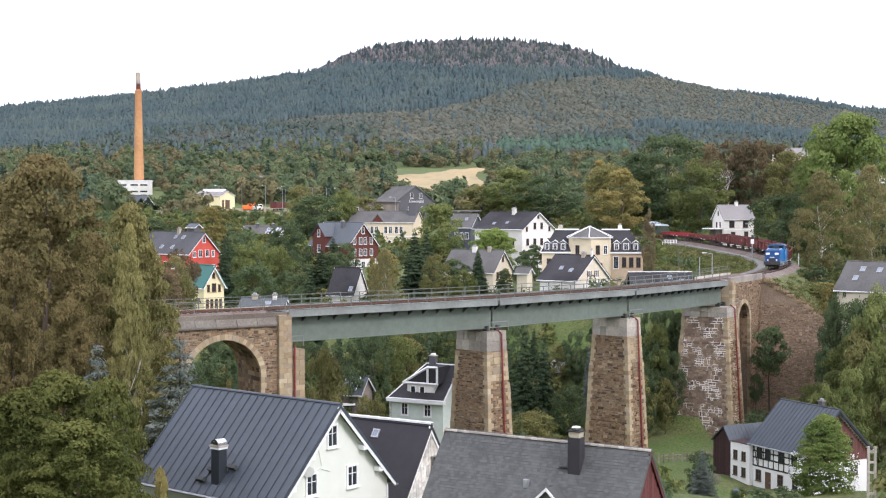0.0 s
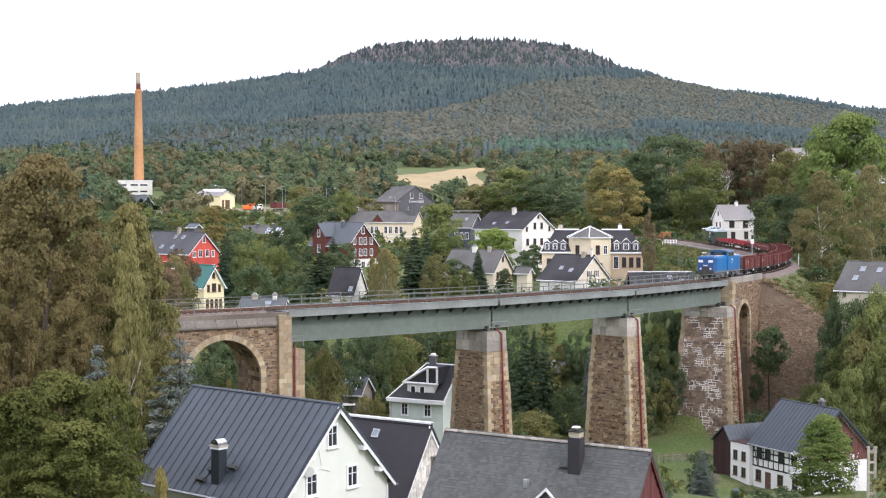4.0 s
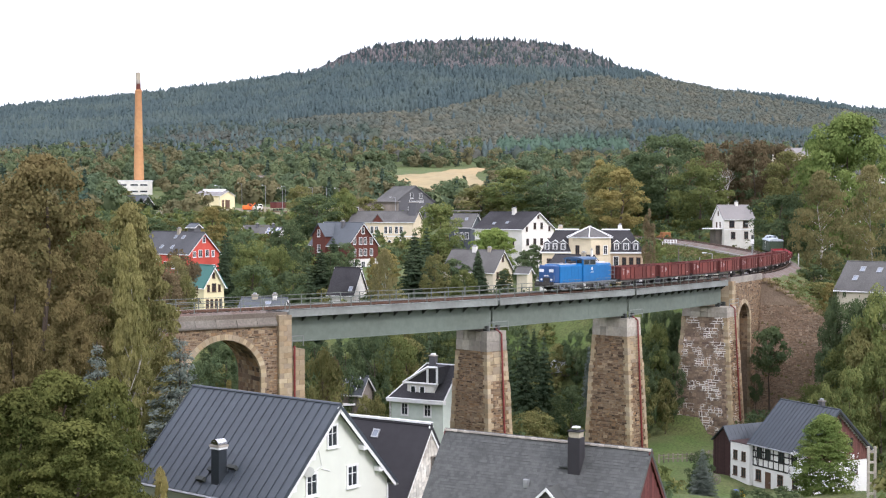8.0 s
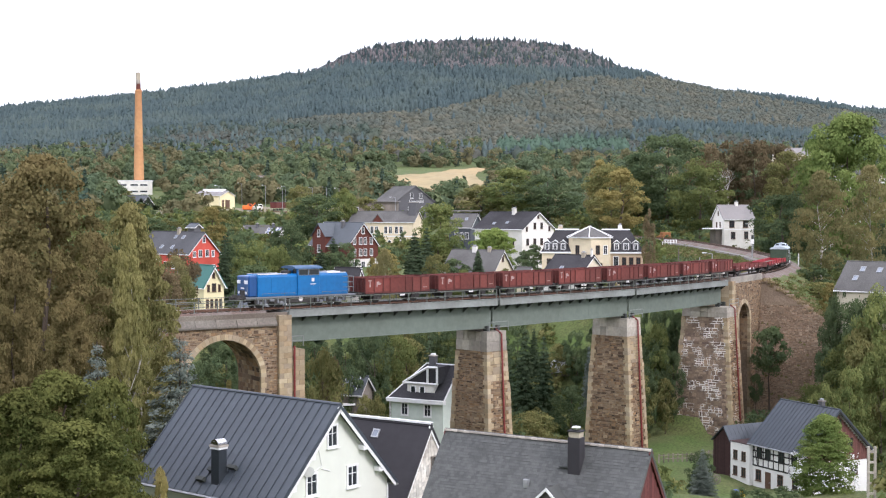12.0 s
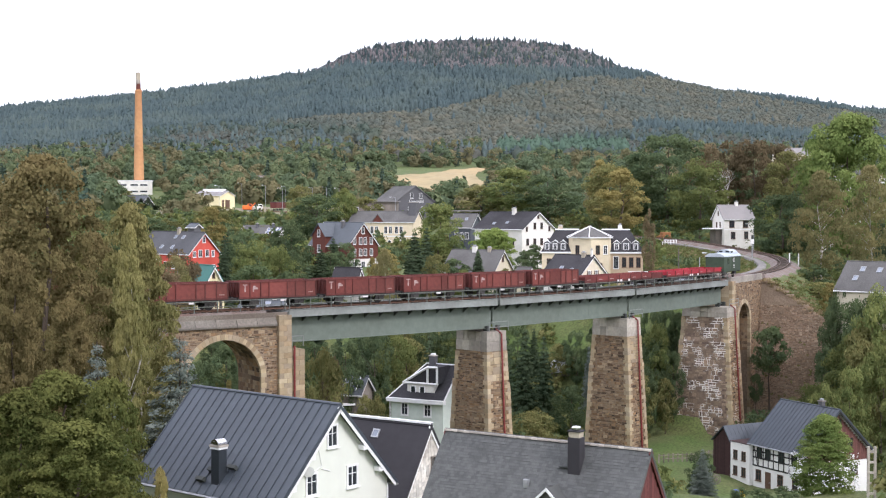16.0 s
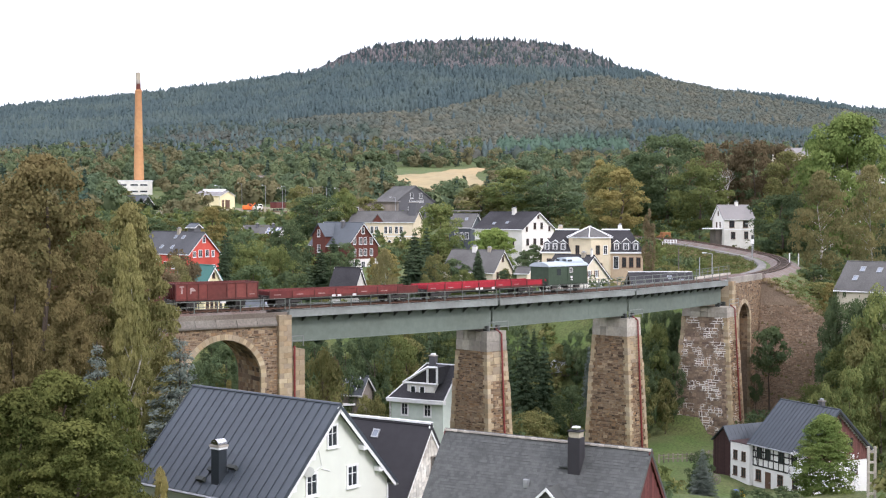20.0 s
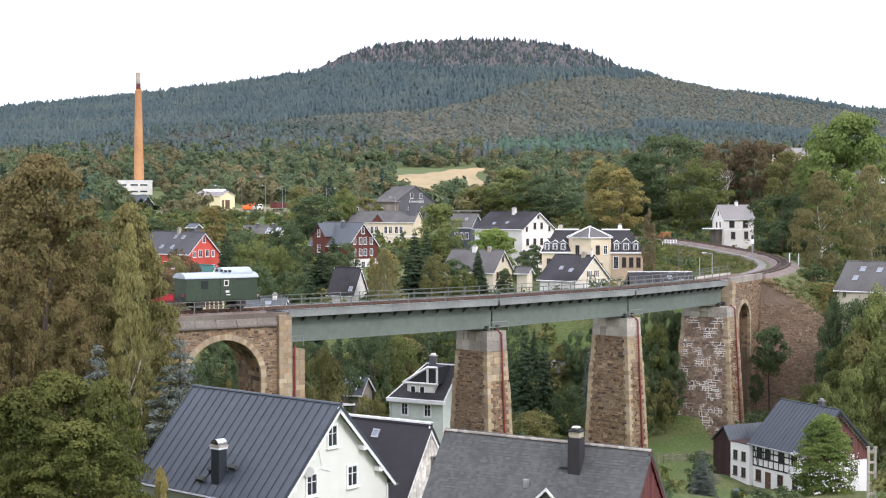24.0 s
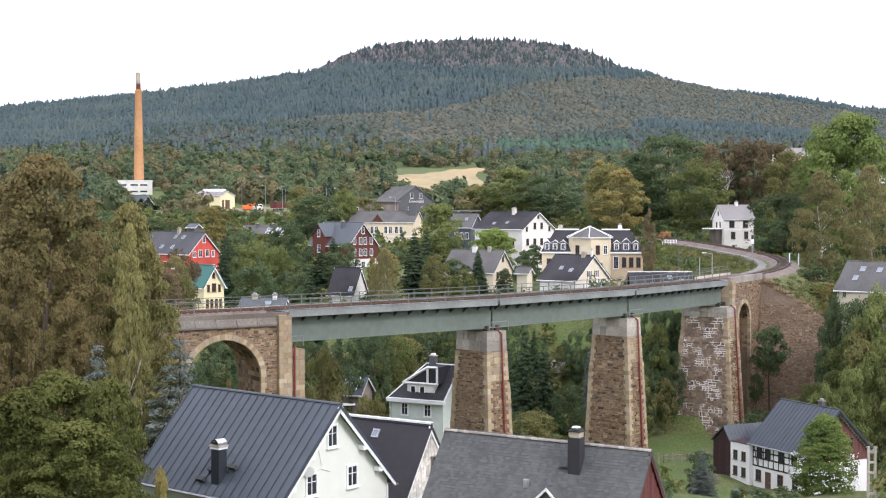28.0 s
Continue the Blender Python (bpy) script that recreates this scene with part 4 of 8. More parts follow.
def make_low_wagon(paint, word):
    """Bogie flat wagon with low drop sides, 19.9 m over buffers."""
    t = thing("low_side_wagon", word, "freight wagon")
    h = 9.3
    part("underframe", boxes((-h, h, -1.25, 1.25, 1.0, 1.25), (-6.0, 6.0, -0.5, 0.5, 0.62, 1.0)), M["under"], t)
    part("floor", boxes((-h, h, -1.3, 1.3, 1.25, 1.31)), M["wood_old"], t, "worn plank floor")
    n = 7
    for sg in (-1, 1):
        y = sg * 1.36
        for i in range(n):
            a, b = -h + 2 * h * i / n, -h + 2 * h * (i + 1) / n
            bm = boxes((a + 0.05, b - 0.05, *sorted((y, y - sg * 0.05)), 1.2, 1.78))
            part("drop_side", bm, M[paint], t)
            bm = boxes((a + 0.05, b - 0.05, *sorted((y, y + sg * 0.04)), 1.7, 1.78))
            part("side_rim", bm, M[paint], t)
            if i in (0, 1, 2, 4, 5):
                part("lettering_bar", boxes((a + 0.5, a + 1.3, *sorted((y, y + sg * 0.006)), 1.3, 1.38)), M["faded_paint"], t)
        for i in range(n + 1):
            a = -h + 2 * h * i / n
            part("side_post", boxes((a - 0.05, a + 0.05, *sorted((y, y + sg * 0.07)), 1.02, 1.8)), M["wagon"], t)
        part("sill", boxes((-h, h, *sorted((sg * 1.2, sg * 1.34)), 0.98, 1.2)), M["wagon"], t)
        for x in (-1.6, -0.9, 1.0):
            bm = boxes((x - 0.22, x + 0.22, *sorted((sg * 1.36, sg * 1.39)), 0.92, 1.16))
            part("label_plate", bm, M["white_paint"], t, "whitish plate")
    for sg in (-1, 1):
        x = sg * h
        part("end_board", boxes((*sorted((x, x - sg * 0.06)), -1.33, 1.33, 1.2, 1.7)), M[paint], t)
        part("headstock", boxes((*sorted((x, x + sg * 0.14)), -1.3, 1.3, 0.9, 1.25)), M["under"], t)
        buffers(t, sg * 9.95)
    for c in (-7.0, 7.0):
        bg = part("bogie", boxes((c - 1.5, c + 1.5, -1.12, -1.0, 0.5, 0.75), (c - 1.5, c + 1.5, 1.0, 1.12, 0.5, 0.75), (c - 0.25, c + 0.25, -1.1, 1.1, 0.45, 0.95)), M["under"], t, "dark two-axle bogie")
        for x in (-0.9, 0.9):
            wheelset(bg, c + x)
    return t


def make_van():
    """Two-axle green guard's van with a silver roof and raised lookout."""
    t = thing("guards_van", "dark green two-axle guard's van with silver roof", "railway van")
    h = 3.85
    part("underframe", boxes((-h, h, -1.3, 1.3, 0.95, 1.25)), M["under"], t)
    part("body", boxes((-h, h, -1.4, 1.4, 1.02, 3.25), bev=0.03), M["van_green"], t, "dark green boarded body")
    rng = random.Random(4)
    for sg in (-1, 1):
        for i in range(8):
            z = 1.04 + 0.275 * i
            part("board", boxes((-h + 0.04, h - 0.04, *sorted((sg * 1.4, sg * 1.415)), z, z + 0.262)), M["van_green"], t)
        part("sliding_door", boxes((-0.2, 1.5, *sorted((sg * 1.42, sg * 1.47)), 1.25, 3.1)), M["van_green"], t)
        part("door_rail", boxes((-0.2, 3.2, *sorted((sg * 1.42, sg * 1.5)), 3.1, 3.18)), M["under"], t)
        part("number_bar", boxes((0.35, 0.75, *sorted((sg * 1.47, sg * 1.476)), 1.75, 1.98)), M["white_paint"], t)
        part("number_bar", boxes((0.4, 0.85, *sorted((sg * 1.47, sg * 1.476)), 1.5, 1.6)), M["white_paint"], t)
        part("window", boxes((-2.25, -1.5, *sorted((sg * 1.41, sg * 1.44)), 2.15, 2.95)), M["glass"], t)
        part("window_frame", ring(bmesh.new(), 0.34, 0.42, 0.09, -0.03, 0.02, Matrix.Translation((0.42, sg * 1.475, 2.5)) @ pose(0, 0, 0, 0, 0, 0 if sg < 0 else 180)), M["white_paint"], t, "white window frame")
        part("window", boxes((0.25, 0.59, *sorted((sg * 1.44, sg * 1.478)), 2.5, 2.92)), M["glass"], t)
        part("footboard", boxes((-h + 0.3, h - 0.3, *sorted((sg * 1.2, sg * 1.55)), 0.5, 0.55)), M["wood_old"], t)
    n = 12
    o = [(1.5 * math.cos(math.pi * i / n), 3.2 + 0.55 * math.sin(math.pi * i / n)) for i in range(n + 1)]
    part("roof", prism(bmesh.new(), o, -h - 0.1, h + 0.1, pose(0, 0, 0, 0, 0, -90)), M["van_roof"], t, "curved silver roof")
    o = [(1.1 * math.cos(math.pi * i / n), 3.6 + 0.62 * math.sin(math.pi * i / n)) for i in range(n + 1)]
    part("lookout", prism(bmesh.new(), o, 0.35, 3.45, pose(0, 0, 0, 0, 0, -90)), M["van_roof"], t, "raised silver lookout")
    for sg in (-1, 1):
        part("lookout_window", boxes((0.3, 0.36, *sorted((sg * 0.25, sg * 0.8)), 3.78, 4.02)), M["glass"], t)
        for x in (0.55, 1.0):
            part("lookout_window", boxes((x - 0.16, x + 0.16, *sorted((sg * 0.93, sg * 1.08)), 3.72, 3.98), bev=0.02), M["glass"], t)
        part("headstock", boxes((*sorted((sg * h, sg * (h + 0.12))), -1.3, 1.3, 0.88, 1.22)), M["under"], t)
        buffers(t, sg * 4.35)
        x = sg * (h + 0.12)
        part("tail_lamp", boxes((*sorted((x, x + sg * 0.08)), -1.15, -0.95, 1.5, 1.75)), M["wagon_bright"], t, "red tail lamp")
    for x in (-2.2, 2.2):
        wheelset(t, x)
        for sg in (-1, 1):
            part("axle_guard", boxes((x - 0.5, x + 0.5, *sorted((sg * 1.0, sg * 1.1)), 0.42, 1.0)), M["under"], t)
    return t


def make_loco():
    """Four-axle centre-cab diesel with one long and one short hood; the long hood leads (-x)."""
    t = thing("diesel_locomotive", "bright blue diesel locomotive with white roof edges", "locomotive")
    h = 6.5
    part("frame", boxes((-h, h, -1.42, 1.42, 1.0, 1.18), bev=0.02), M["grey_metal"], t, "dusty grey running plate")
    part("fuel_tank", boxes((-1.7, 1.5, -1.25, 1.25, 0.45, 1.05), bev=0.05), M["under"], t)
    part("tank_disc", tube(bmesh.new(), (-0.1, -1.26, 0.85), (-0.1, -1.3, 0.85), 0.24, n=20), M["white_paint"], t, "round white tank cap")
    o = [(-1.28, 1.18), (-1.28, 3.2), (-1.05, 3.42), (1.05, 3.42), (1.28, 3.2), (1.28, 1.18)]
    part("long_hood", bevelled(prism(bmesh.new(), o, 5.1, 0.45, pose(0, 0, 0, 0, 0, 90)), 0.05), M["blue"], t, "blue long hood")
    part("hood_nose", boxes((-6.1, -5.1, -1.25, 1.25, 1.18, 3.32), bev=0.12), M["blue_dark"], t, "blue rounded nose")
    o2 = [(-1.25, 1.18), (-1.25, 3.2), (-1.0, 3.42), (1.0, 3.42), (1.25, 3.2), (1.25, 1.18)]
    part("short_hood", bevelled(prism(bmesh.new(), o2, -1.95, -5.65, pose(0, 0, 0, 0, 0, 90)), 0.05), M["blue"], t, "blue short hood")
    o3 = [(-1.45, 1.18), (-1.45, 3.35), (-1.35, 3.95), (1.35, 3.95), (1.45, 3.35), (1.45, 1.18)]
    part("cab", bevelled(prism(bmesh.new(), o3, 0.55, -2.1, pose(0, 0, 0, 0, 0, 90)), 0.05), M["blue"], t, "blue driver's cab")
    n = 8
    o4 = [(1.52 * math.cos(math.pi * i / n), 3.93 + 0.3 * math.sin(math.pi * i / n)) for i in range(n + 1)]
    part("cab_roof", prism(bmesh.new(), o4, 0.85, -2.4, pose(0, 0, 0, 0, 0, 90)), M["cab_roof"], t, "pale blue-grey cab roof")
    for sg in (-1, 1):
        y = sg * 1.45
        for x0, x1 in ((-0.4, 0.65), (0.8, 1.95)):
            part("cab_window", boxes((x0, x1, *sorted((y - sg * 0.2, y + sg * 0.01)), 3.3, 3.84), bev=0.02), M["glass"], t, "dark cab window")
            part("window_frame", ring(bmesh.new(), x1 - x0, 0.54, 0.05, -0.03, 0.02, Matrix.Translation(((x0 + x1) / 2, y, 3.3)) @ pose(0, 0, 0, 0, 0, 0 if sg < 0 else 180)), M["grey_metal"], t)
        for i in range(6):
            x = -4.98 + i * 0.73
            part("hood_door", boxes((x, x + 0.70, *sorted((sg * 1.28, sg * 1.292)), 1.5, 3.1)), M["blue"], t)
        for i in range(4):
            x = 2.2 + i * 0.85
            part("hood_door", boxes((x, x + 0.82, *sorted((sg * 1.25, sg * 1.262)), 1.5, 3.1)), M["blue"], t)
        part("cab_door", boxes((-0.4, 0.3, *sorted((y, y + sg * 0.02)), 1.3, 3.2)), M["blue"], t)
        part("emblem", boxes((1.1, 1.42, *sorted((y, y + sg * 0.01)), 2.6, 2.97)), M["white_paint"], t, "white emblem")
        part("lettering_bar", boxes((0.95, 1.58, *sorted((y, y + sg * 0.01)), 2.3, 2.38)), M["white_paint"], t)
        for x0, x1 in ((-4.6, -0.8), (2.4, 5.4)):
            bm = bmesh.new()
            for x in np.arange(x0, x1 + 0.1, (x1 - x0) / 3):
                tube(bm, (x, sg * 1.4, 1.35), (x, sg * 1.4, 1.5), 0.02, n=4)
            tube(bm, (x0, sg * 1.4, 1.5), (x1, sg * 1.4, 1.5), 0.02, n=4)
            part("grab_rail", bm, M["grey_metal"], t)
    for x, yaw in ((-0.53, -90), (2.08, 90)):
        for yy in (-0.85, 0.85):
            part("cab_end_window", boxes((-0.35, 0.35, -0.03, 0.03, 3.46, 3.88)), M["glass"], t, at=Matrix.Translation((x - (0.03 if yaw < 0 else -0.03), yy, 0)) @ pose(0, 0, 0, 0, 0, yaw))
    part("hood_edge", boxes((-5.0, -1.6, -1.12, -0.98, 3.4, 3.47), (-5.0, -1.6, 0.98, 1.12, 3.4, 3.47), (3.3, 5.5, -1.1, -0.96, 3.4, 3.47), (3.3, 5.5, 0.96, 1.1, 3.4, 3.47)), M["white_paint"], t, "pale roof edge")
    part("exhaust", boxes((-1.45, -0.7, -0.5, 0.5, 3.42, 3.72), bev=0.06), M["under"], t, "sooty exhaust")
    part("radiator_grille", boxes((-4.6, -3.2, -0.9, 0.9, 3.42, 3.5)), M["grey_metal"], t)
    part("roof_vent", boxes((3.4, 5.0, -0.7, 0.7, 3.42, 3.55)), M["white_paint"], t)
    x0 = -6.12
    for y in (-0.75, 0.75):
        part("headlight", boxes((x0 - 0.05, x0, y - 0.34, y + 0.34, 2.5, 2.86), bev=0.02), M["lamp_lens"], t, "pale rectangular headlight")
        part("marker_light", tube(bmesh.new(), (x0 - 0.06, y, 1.6), (x0, y, 1.6), 0.14, n=12), M["lamp_lens"], t, "round pale marker light")
    part("number_bar", boxes((x0 - 0.03, x0, -0.35, 0.35, 2.0, 2.12)), M["white_paint"], t)
    part("grille", boxes((x0 - 0.03, x0, -0.5, 0.5, 1.3, 1.85)), M["under"], t)
    for x, y in ((5.75, -1.2), (5.75, 1.2), (6.3, -1.3), (6.3, 1.3), (-6.3, -1.3), (-6.3, 1.3)):
        part("end_post", tube(bmesh.new(), (x, y, 1.35), (x, y, 3.0 if x > 0 else 2.2), 0.035, n=6), M["grey_metal"], t)
    for z in (1.9, 2.4, 3.0):
        part("end_rail", tube(bmesh.new(), (6.3, -1.3, z), (6.3, 1.3, z), 0.03, n=5), M["grey_metal"], t)
        part("end_rail", tube(bmesh.new(), (5.0, -1.3, z), (6.3, -1.3, z), 0.03, n=5), M["grey_metal"], t)
    for sg in (-1, 1):
        part("headstock", boxes((*sorted((sg * h, sg * (h + 0.1))), -1.4, 1.4, 0.8, 1.35)), M["under"], t)
        buffers(t, sg * 7.12)
    for c in (-3.5, 3.5):
        bg = part("bogie", boxes((c - 1.9, c + 1.9, -1.2, -1.05, 0.5, 0.9), (c - 1.9, c + 1.9, 1.05, 1.2, 0.5, 0.9), (c - 0.3, c + 0.3, -1.1, 1.1, 0.5, 1.0)), M["under"], t, "dark two-axle bogie")
        for x in (-1.15, 1.15):
            wheelset(bg, c + x, 0.5)
            for sg in (-1, 1):
                part("axlebox", boxes((c + x - 0.2, c + x + 0.2, *sorted((sg * 1.18, sg * 1.34)), 0.34, 0.68), bev=0.03), M["grey_metal"], bg, "dusty grey axlebox")
                for d in (-0.42, 0.42):
                    part("spring", tube(bmesh.new(), (c + x + d, sg * 1.26, 0.5), (c + x + d, sg * 1.26, 0.96), 0.12, n=10), M["grey_metal"], bg, "dusty coil spring")
        for sg in (-1, 1):
            part("brake_cylinder", tube(bmesh.new(), (c - 0.25, sg * 1.28, 0.8), (c + 0.25, sg * 1.28, 0.8), 0.16, n=10), M["grey_metal"], bg)
    for sg in (-1, 1):
        for x in (-6.2, 6.2):
            for z in (0.35, 0.7):
                part("step", boxes((x - 0.25, x + 0.25, *sorted((sg * 1.15, sg * 1.45)), z, z + 0.04)), M["grey_metal"], t)
        for x in (-1.9, 1.75):
            part("air_tank", tube(bmesh.new(), (x - 0.1, sg * 1.15, 0.72), (x + 0.35, sg * 1.15, 0.72), 0.2, n=12), M["under"], t)
    return t


loco = make_loco()
wagon_first = make_open_wagon()
wagons = [wagon_first] + [copy_thing(wagon_first, Matrix()) for _ in range(7)]
low_a = make_low_wagon("wagon_rust", "rust-red bogie flat wagon with low drop sides")
low_b = make_low_wagon("wagon_bright", "bright red bogie flat wagon with low drop sides")
van = make_van()


# ---- houses ----
def at_face(face, u, z, at):
    length, half, front = at
    if face == "gable":
        return Matrix.Translation((front, u, z)) @ pose(0, 0, 0, 0, 0, -90)
    if face == "side":
        return Matrix.Translation((u, half, z)) @ pose(0, 0, 0, 0, 0, 180)
    if face == "back":
        return Matrix.Translation((u, -half, z))
    return Matrix.Translation((length, u, z)) @ pose(0, 0, 0, 0, 0, 90)


def window(parent, m, w, h, frame_mat="trim", bars=1, f=0.1, name="window"):
    """A framed window in the plane of the pose m (x along the wall, -y out of it)."""
    win = part(name, ring(bmesh.new(), w, h, f, -0.07, 0.02, m), M[frame_mat], parent)
    bm = bmesh.new()
    box(bm, -w / 2, w / 2, -0.012, 0.02, 0, h, m)
    part("pane", bm, M["glass"], win)
    for i in range(bars):
        c = -w / 2 + w * (i + 1) / (bars + 1)
        bm = bmesh.new()
        box(bm, c - 0.02, c + 0.02, -0.05, 0.0, 0, h, m)
        part("glazing_bar", bm, M[frame_mat], win)
    if h > 0.9 and bars:
        bm = bmesh.new()
        box(bm, -w / 2, w / 2, -0.046, 0.0, h * 0.62, h * 0.62 + 0.03, m)
        part("glazing_bar", bm, M[frame_mat], win)
    bm = bmesh.new()
    box(bm, -w / 2 - f - 0.05, w / 2 + f + 0.05, -0.15, 0.0, -f - 0.06, -f, m)
    part("sill", bm, M[frame_mat], win)
    return win


def chimney(parent, x, y, z0, z1, w=0.7, d=0.6, body="plaster_pot", cap="zinc"):
    c = part("chimney", boxes((x - w / 2, x + w / 2, y - d / 2, y + d / 2, z0, z1), bev=0.015), M[body], parent)
    part("chimney_cap", boxes((x - w / 2 - 0.07, x + w / 2 + 0.07, y - d / 2 - 0.07, y + d / 2 + 0.07, z1, z1 + 0.1)), M["concrete"], c)
    part("chimney_hood", boxes((x - w / 3, x + w / 3, y - d / 3, y + d / 3, z1 + 0.1, z1 + 0.32), bev=0.05), M[cap], c)
    return c


def on_slope(w, r, hgt, sx, sd, sg=1):
    """A pose on a roof slope: x along the ridge, y down the slope, z out of it; sd metres down from the ridge."""
    a = math.atan2(r, w)
    y, z = sd * math.cos(a), hgt - sd * math.sin(a)
    return Matrix.Translation((sx, sg * y, z)) @ pose(0, 0, 0, -math.degrees(a), 0, 0 if sg > 0 else 180)


def roof_light(parent, m, x, d, w=0.6, h=0.8):
    sk = part("roof_window", ring(bmesh.new(), w, h, 0.07, -0.1, 0.0, m @ Matrix.Translation((x, d + h / 2, 0)) @ Matrix(((-1, 0, 0, 0), (0, 0, -1, 0), (0, -1, 0, 0), (0, 0, 0, 1)))), M["zinc"], parent)
    bm = bmesh.new()
    box(bm, x - w / 2, x + w / 2, d - h / 2, d + h / 2, -0.02, 0.06, m)
    part("pane", bm, M["sky_pane"], sk)
    return sk


def house(name, label, apex, yaw, length, w, r, h, wall, roof, gable=(), side=(), back=(), lights=(), back_lights=(), chimneys=(), over=0.4, trim="trim",
          seams=0.0, frame_mat="trim", thick=0.14, category="house", bare=(), deep=3.0, sheet=True):
    """A gabled house. apex: the ridge's end over the nearer gable; yaw: where the ridge runs from there; w, r: the roof's half width and
    rise, eaves included; h: wall height under the eaves. lights: roof windows (x, metres down the slope); bare: slopes left to be slated."""
    hgt = r + h
    t = thing(name, label, category, at=Matrix.Translation((apex[0], apex[1], apex[2] - hgt)) @ pose(0, 0, 0, 0, 0, yaw))
    k = w - over
    rise = r * k / w
    top = hgt - thick * 1.2
    o = [(-k, -deep), (-k, top - rise), (0, top), (k, top - rise), (k, -deep)]
    part("wall", prism(bmesh.new(), o, -over, -(length - over), pose(0, 0, 0, 0, 0, 90)), M[wall], t)
    sl = math.hypot(w, r)
    for sg in (1, -1):
        m = on_slope(w, r, hgt, 0 if sg > 0 else length, 0, sg)
        bm = bmesh.new()
        box(bm, -0.05, length + 0.05, 0.0, sl, -thick, 0.0, m)
        rf = part("roof", bm, M[roof], t)
        if seams:
            n = round(length / seams)
            for i in range(n + 1):
                x = min(max(length * i / n, 0.0), length)
                bm = bmesh.new()
                box(bm, x - 0.022, x + 0.022, 0.05, sl - 0.01, 0.0, 0.055, m)
                part("seam", bm, M[roof], rf)
        bm = bmesh.new()
        box(bm, -0.04, length + 0.04, sl, sl + 0.12, -0.16, -0.03, m)
        part("gutter", bm, M["zinc"] if seams else M[trim], t)
        for x in (-0.03, length - 0.02):
            bm = bmesh.new()
            box(bm, x, x + 0.05, -0.02, sl - 0.01, -0.3, -thick, m)
            part("bargeboard", bm, M[trim], t)
        for x, d in (lights if sg > 0 else back_lights):
            roof_light(t, m, x if sg > 0 else length - x, d)
    bm = bmesh.new()
    tube(bm, (-0.06, 0, hgt), (length + 0.06, 0, hgt), 0.09, n=8)
    part("ridge_cap", bm, M[roof], t)
    for face, rows in (("gable", gable), ("side", side), ("back", back)):
        for u, z, ww, hh in rows:
            window(t, at_face(face, u, z, (length, k, over)), ww, hh, frame_mat)
    for x, y, z, *more in chimneys:
        zz = hgt - abs(y) * r / w
        chimney(t, x, y, zz - 0.6, zz + z, *more)
    return t


def hipped(parent, name, x0, x1, y0, y1, z0, z1, inset, material, flat=0.0):
    """A roof block whose four sides lean in by inset from z0 to z1."""
    bm = bmesh.new()
    lo = [bm.verts.new(p) for p in ((x0, y0, z0), (x1, y0, z0), (x1, y1, z0), (x0, y1, z0))]
    i = inset
    hi = [bm.verts.new(p) for p in ((x0 + i, y0 + i, z1), (x1 - i, y0 + i, z1), (x1 - i, y1 - i, z1), (x0 + i, y1 - i, z1))]
    bm.faces.new(lo[::-1])
    bm.faces.new(hi)
    for a in range(4):
        b = (a + 1) % 4
        bm.faces.new((lo[a], lo[b], hi[b], hi[a]))
    return part(name, bm, M[material], parent)


def front_house():
    t = house("house", "pale mint rendered house with anthracite standing-seam roof", (-5.33, 70, -0.14), 140.6, 11.55, 4.49, 4.71, 5.5, "mint_wall", "seam_roof",
              gable=((0.2, 8.05, 0.6, 1.0), (1.72, 5.75, 0.66, 1.0), (-1.3, 5.75, 0.66, 1.0)), seams=0.6)
    c = chimney(t, 5.15, 3.75, 4.9, 7.95, 0.62, 0.55, "chimney_sheet", "chrome")
    part("chimney_band", boxes((4.8, 5.5, 3.435, 4.065, 7.84, 7.96)), M["trim"], c, "white chimney band")
    n = 10
    o = [(0.3 * math.cos(math.pi * i / n), 8.1 + 0.26 * math.sin(math.pi * i / n)) for i in range(n + 1)]
    part("chimney_cowl", prism(bmesh.new(), o, 3.45, 4.05, Matrix.Translation((5.15, 0, 0))), M["chrome"], c, "curved stainless cowl")
    m = on_slope(4.49, 4.71, 10.21, 0, 0)
    for x, d in ((6.2, 5.75), (5.75, 5.1), (4.5, 4.75)):
        bm = bmesh.new()
        box(bm, x - 0.3, x + 0.3, d - 0.1, d + 0.1, 0.05, 0.3, m)
        part("roof_step", bm, M["steel_dark"], t, "small sweep's step")
    # eaves boxes, lamp, dish and cable on the gable
    k = 4.09
    for y in (-1.95, -3.2, 1.95, 3.3):
        z = 10.05 - abs(y) * 4.71 / 4.49 - 0.42
        part("purlin_end", boxes((0.0, 0.42, y - 0.16, y + 0.16, z - 0.02, z + 0.24), bev=0.01), M["trim"], t)
    part("satellite_dish", tube(bmesh.new(), (0.1, 2.2, 7.0), (0.22, 2.1, 7.05), 0.3, 0.2, 14), M["trim"], t, "white satellite dish")
    bm = bmesh.new()
    for a, b in (((0.36, 1.25, 8.1), (0.36, 1.0, 7.1)), ((0.36, 1.0, 7.1), (0.36, 1.5, 6.9)), ((0.36, 0.35, 6.75), (0.36, 1.0, 6.95))):
        tube(bm, a, b, 0.02, n=4)
    part("cable", bm, M["trim"], t)
    part("downpipe", tube(bmesh.new(), (0.34, -k + 0.05, 5.4), (0.34, -k + 0.05, -2), 0.05), M["trim"], t)


front_house()


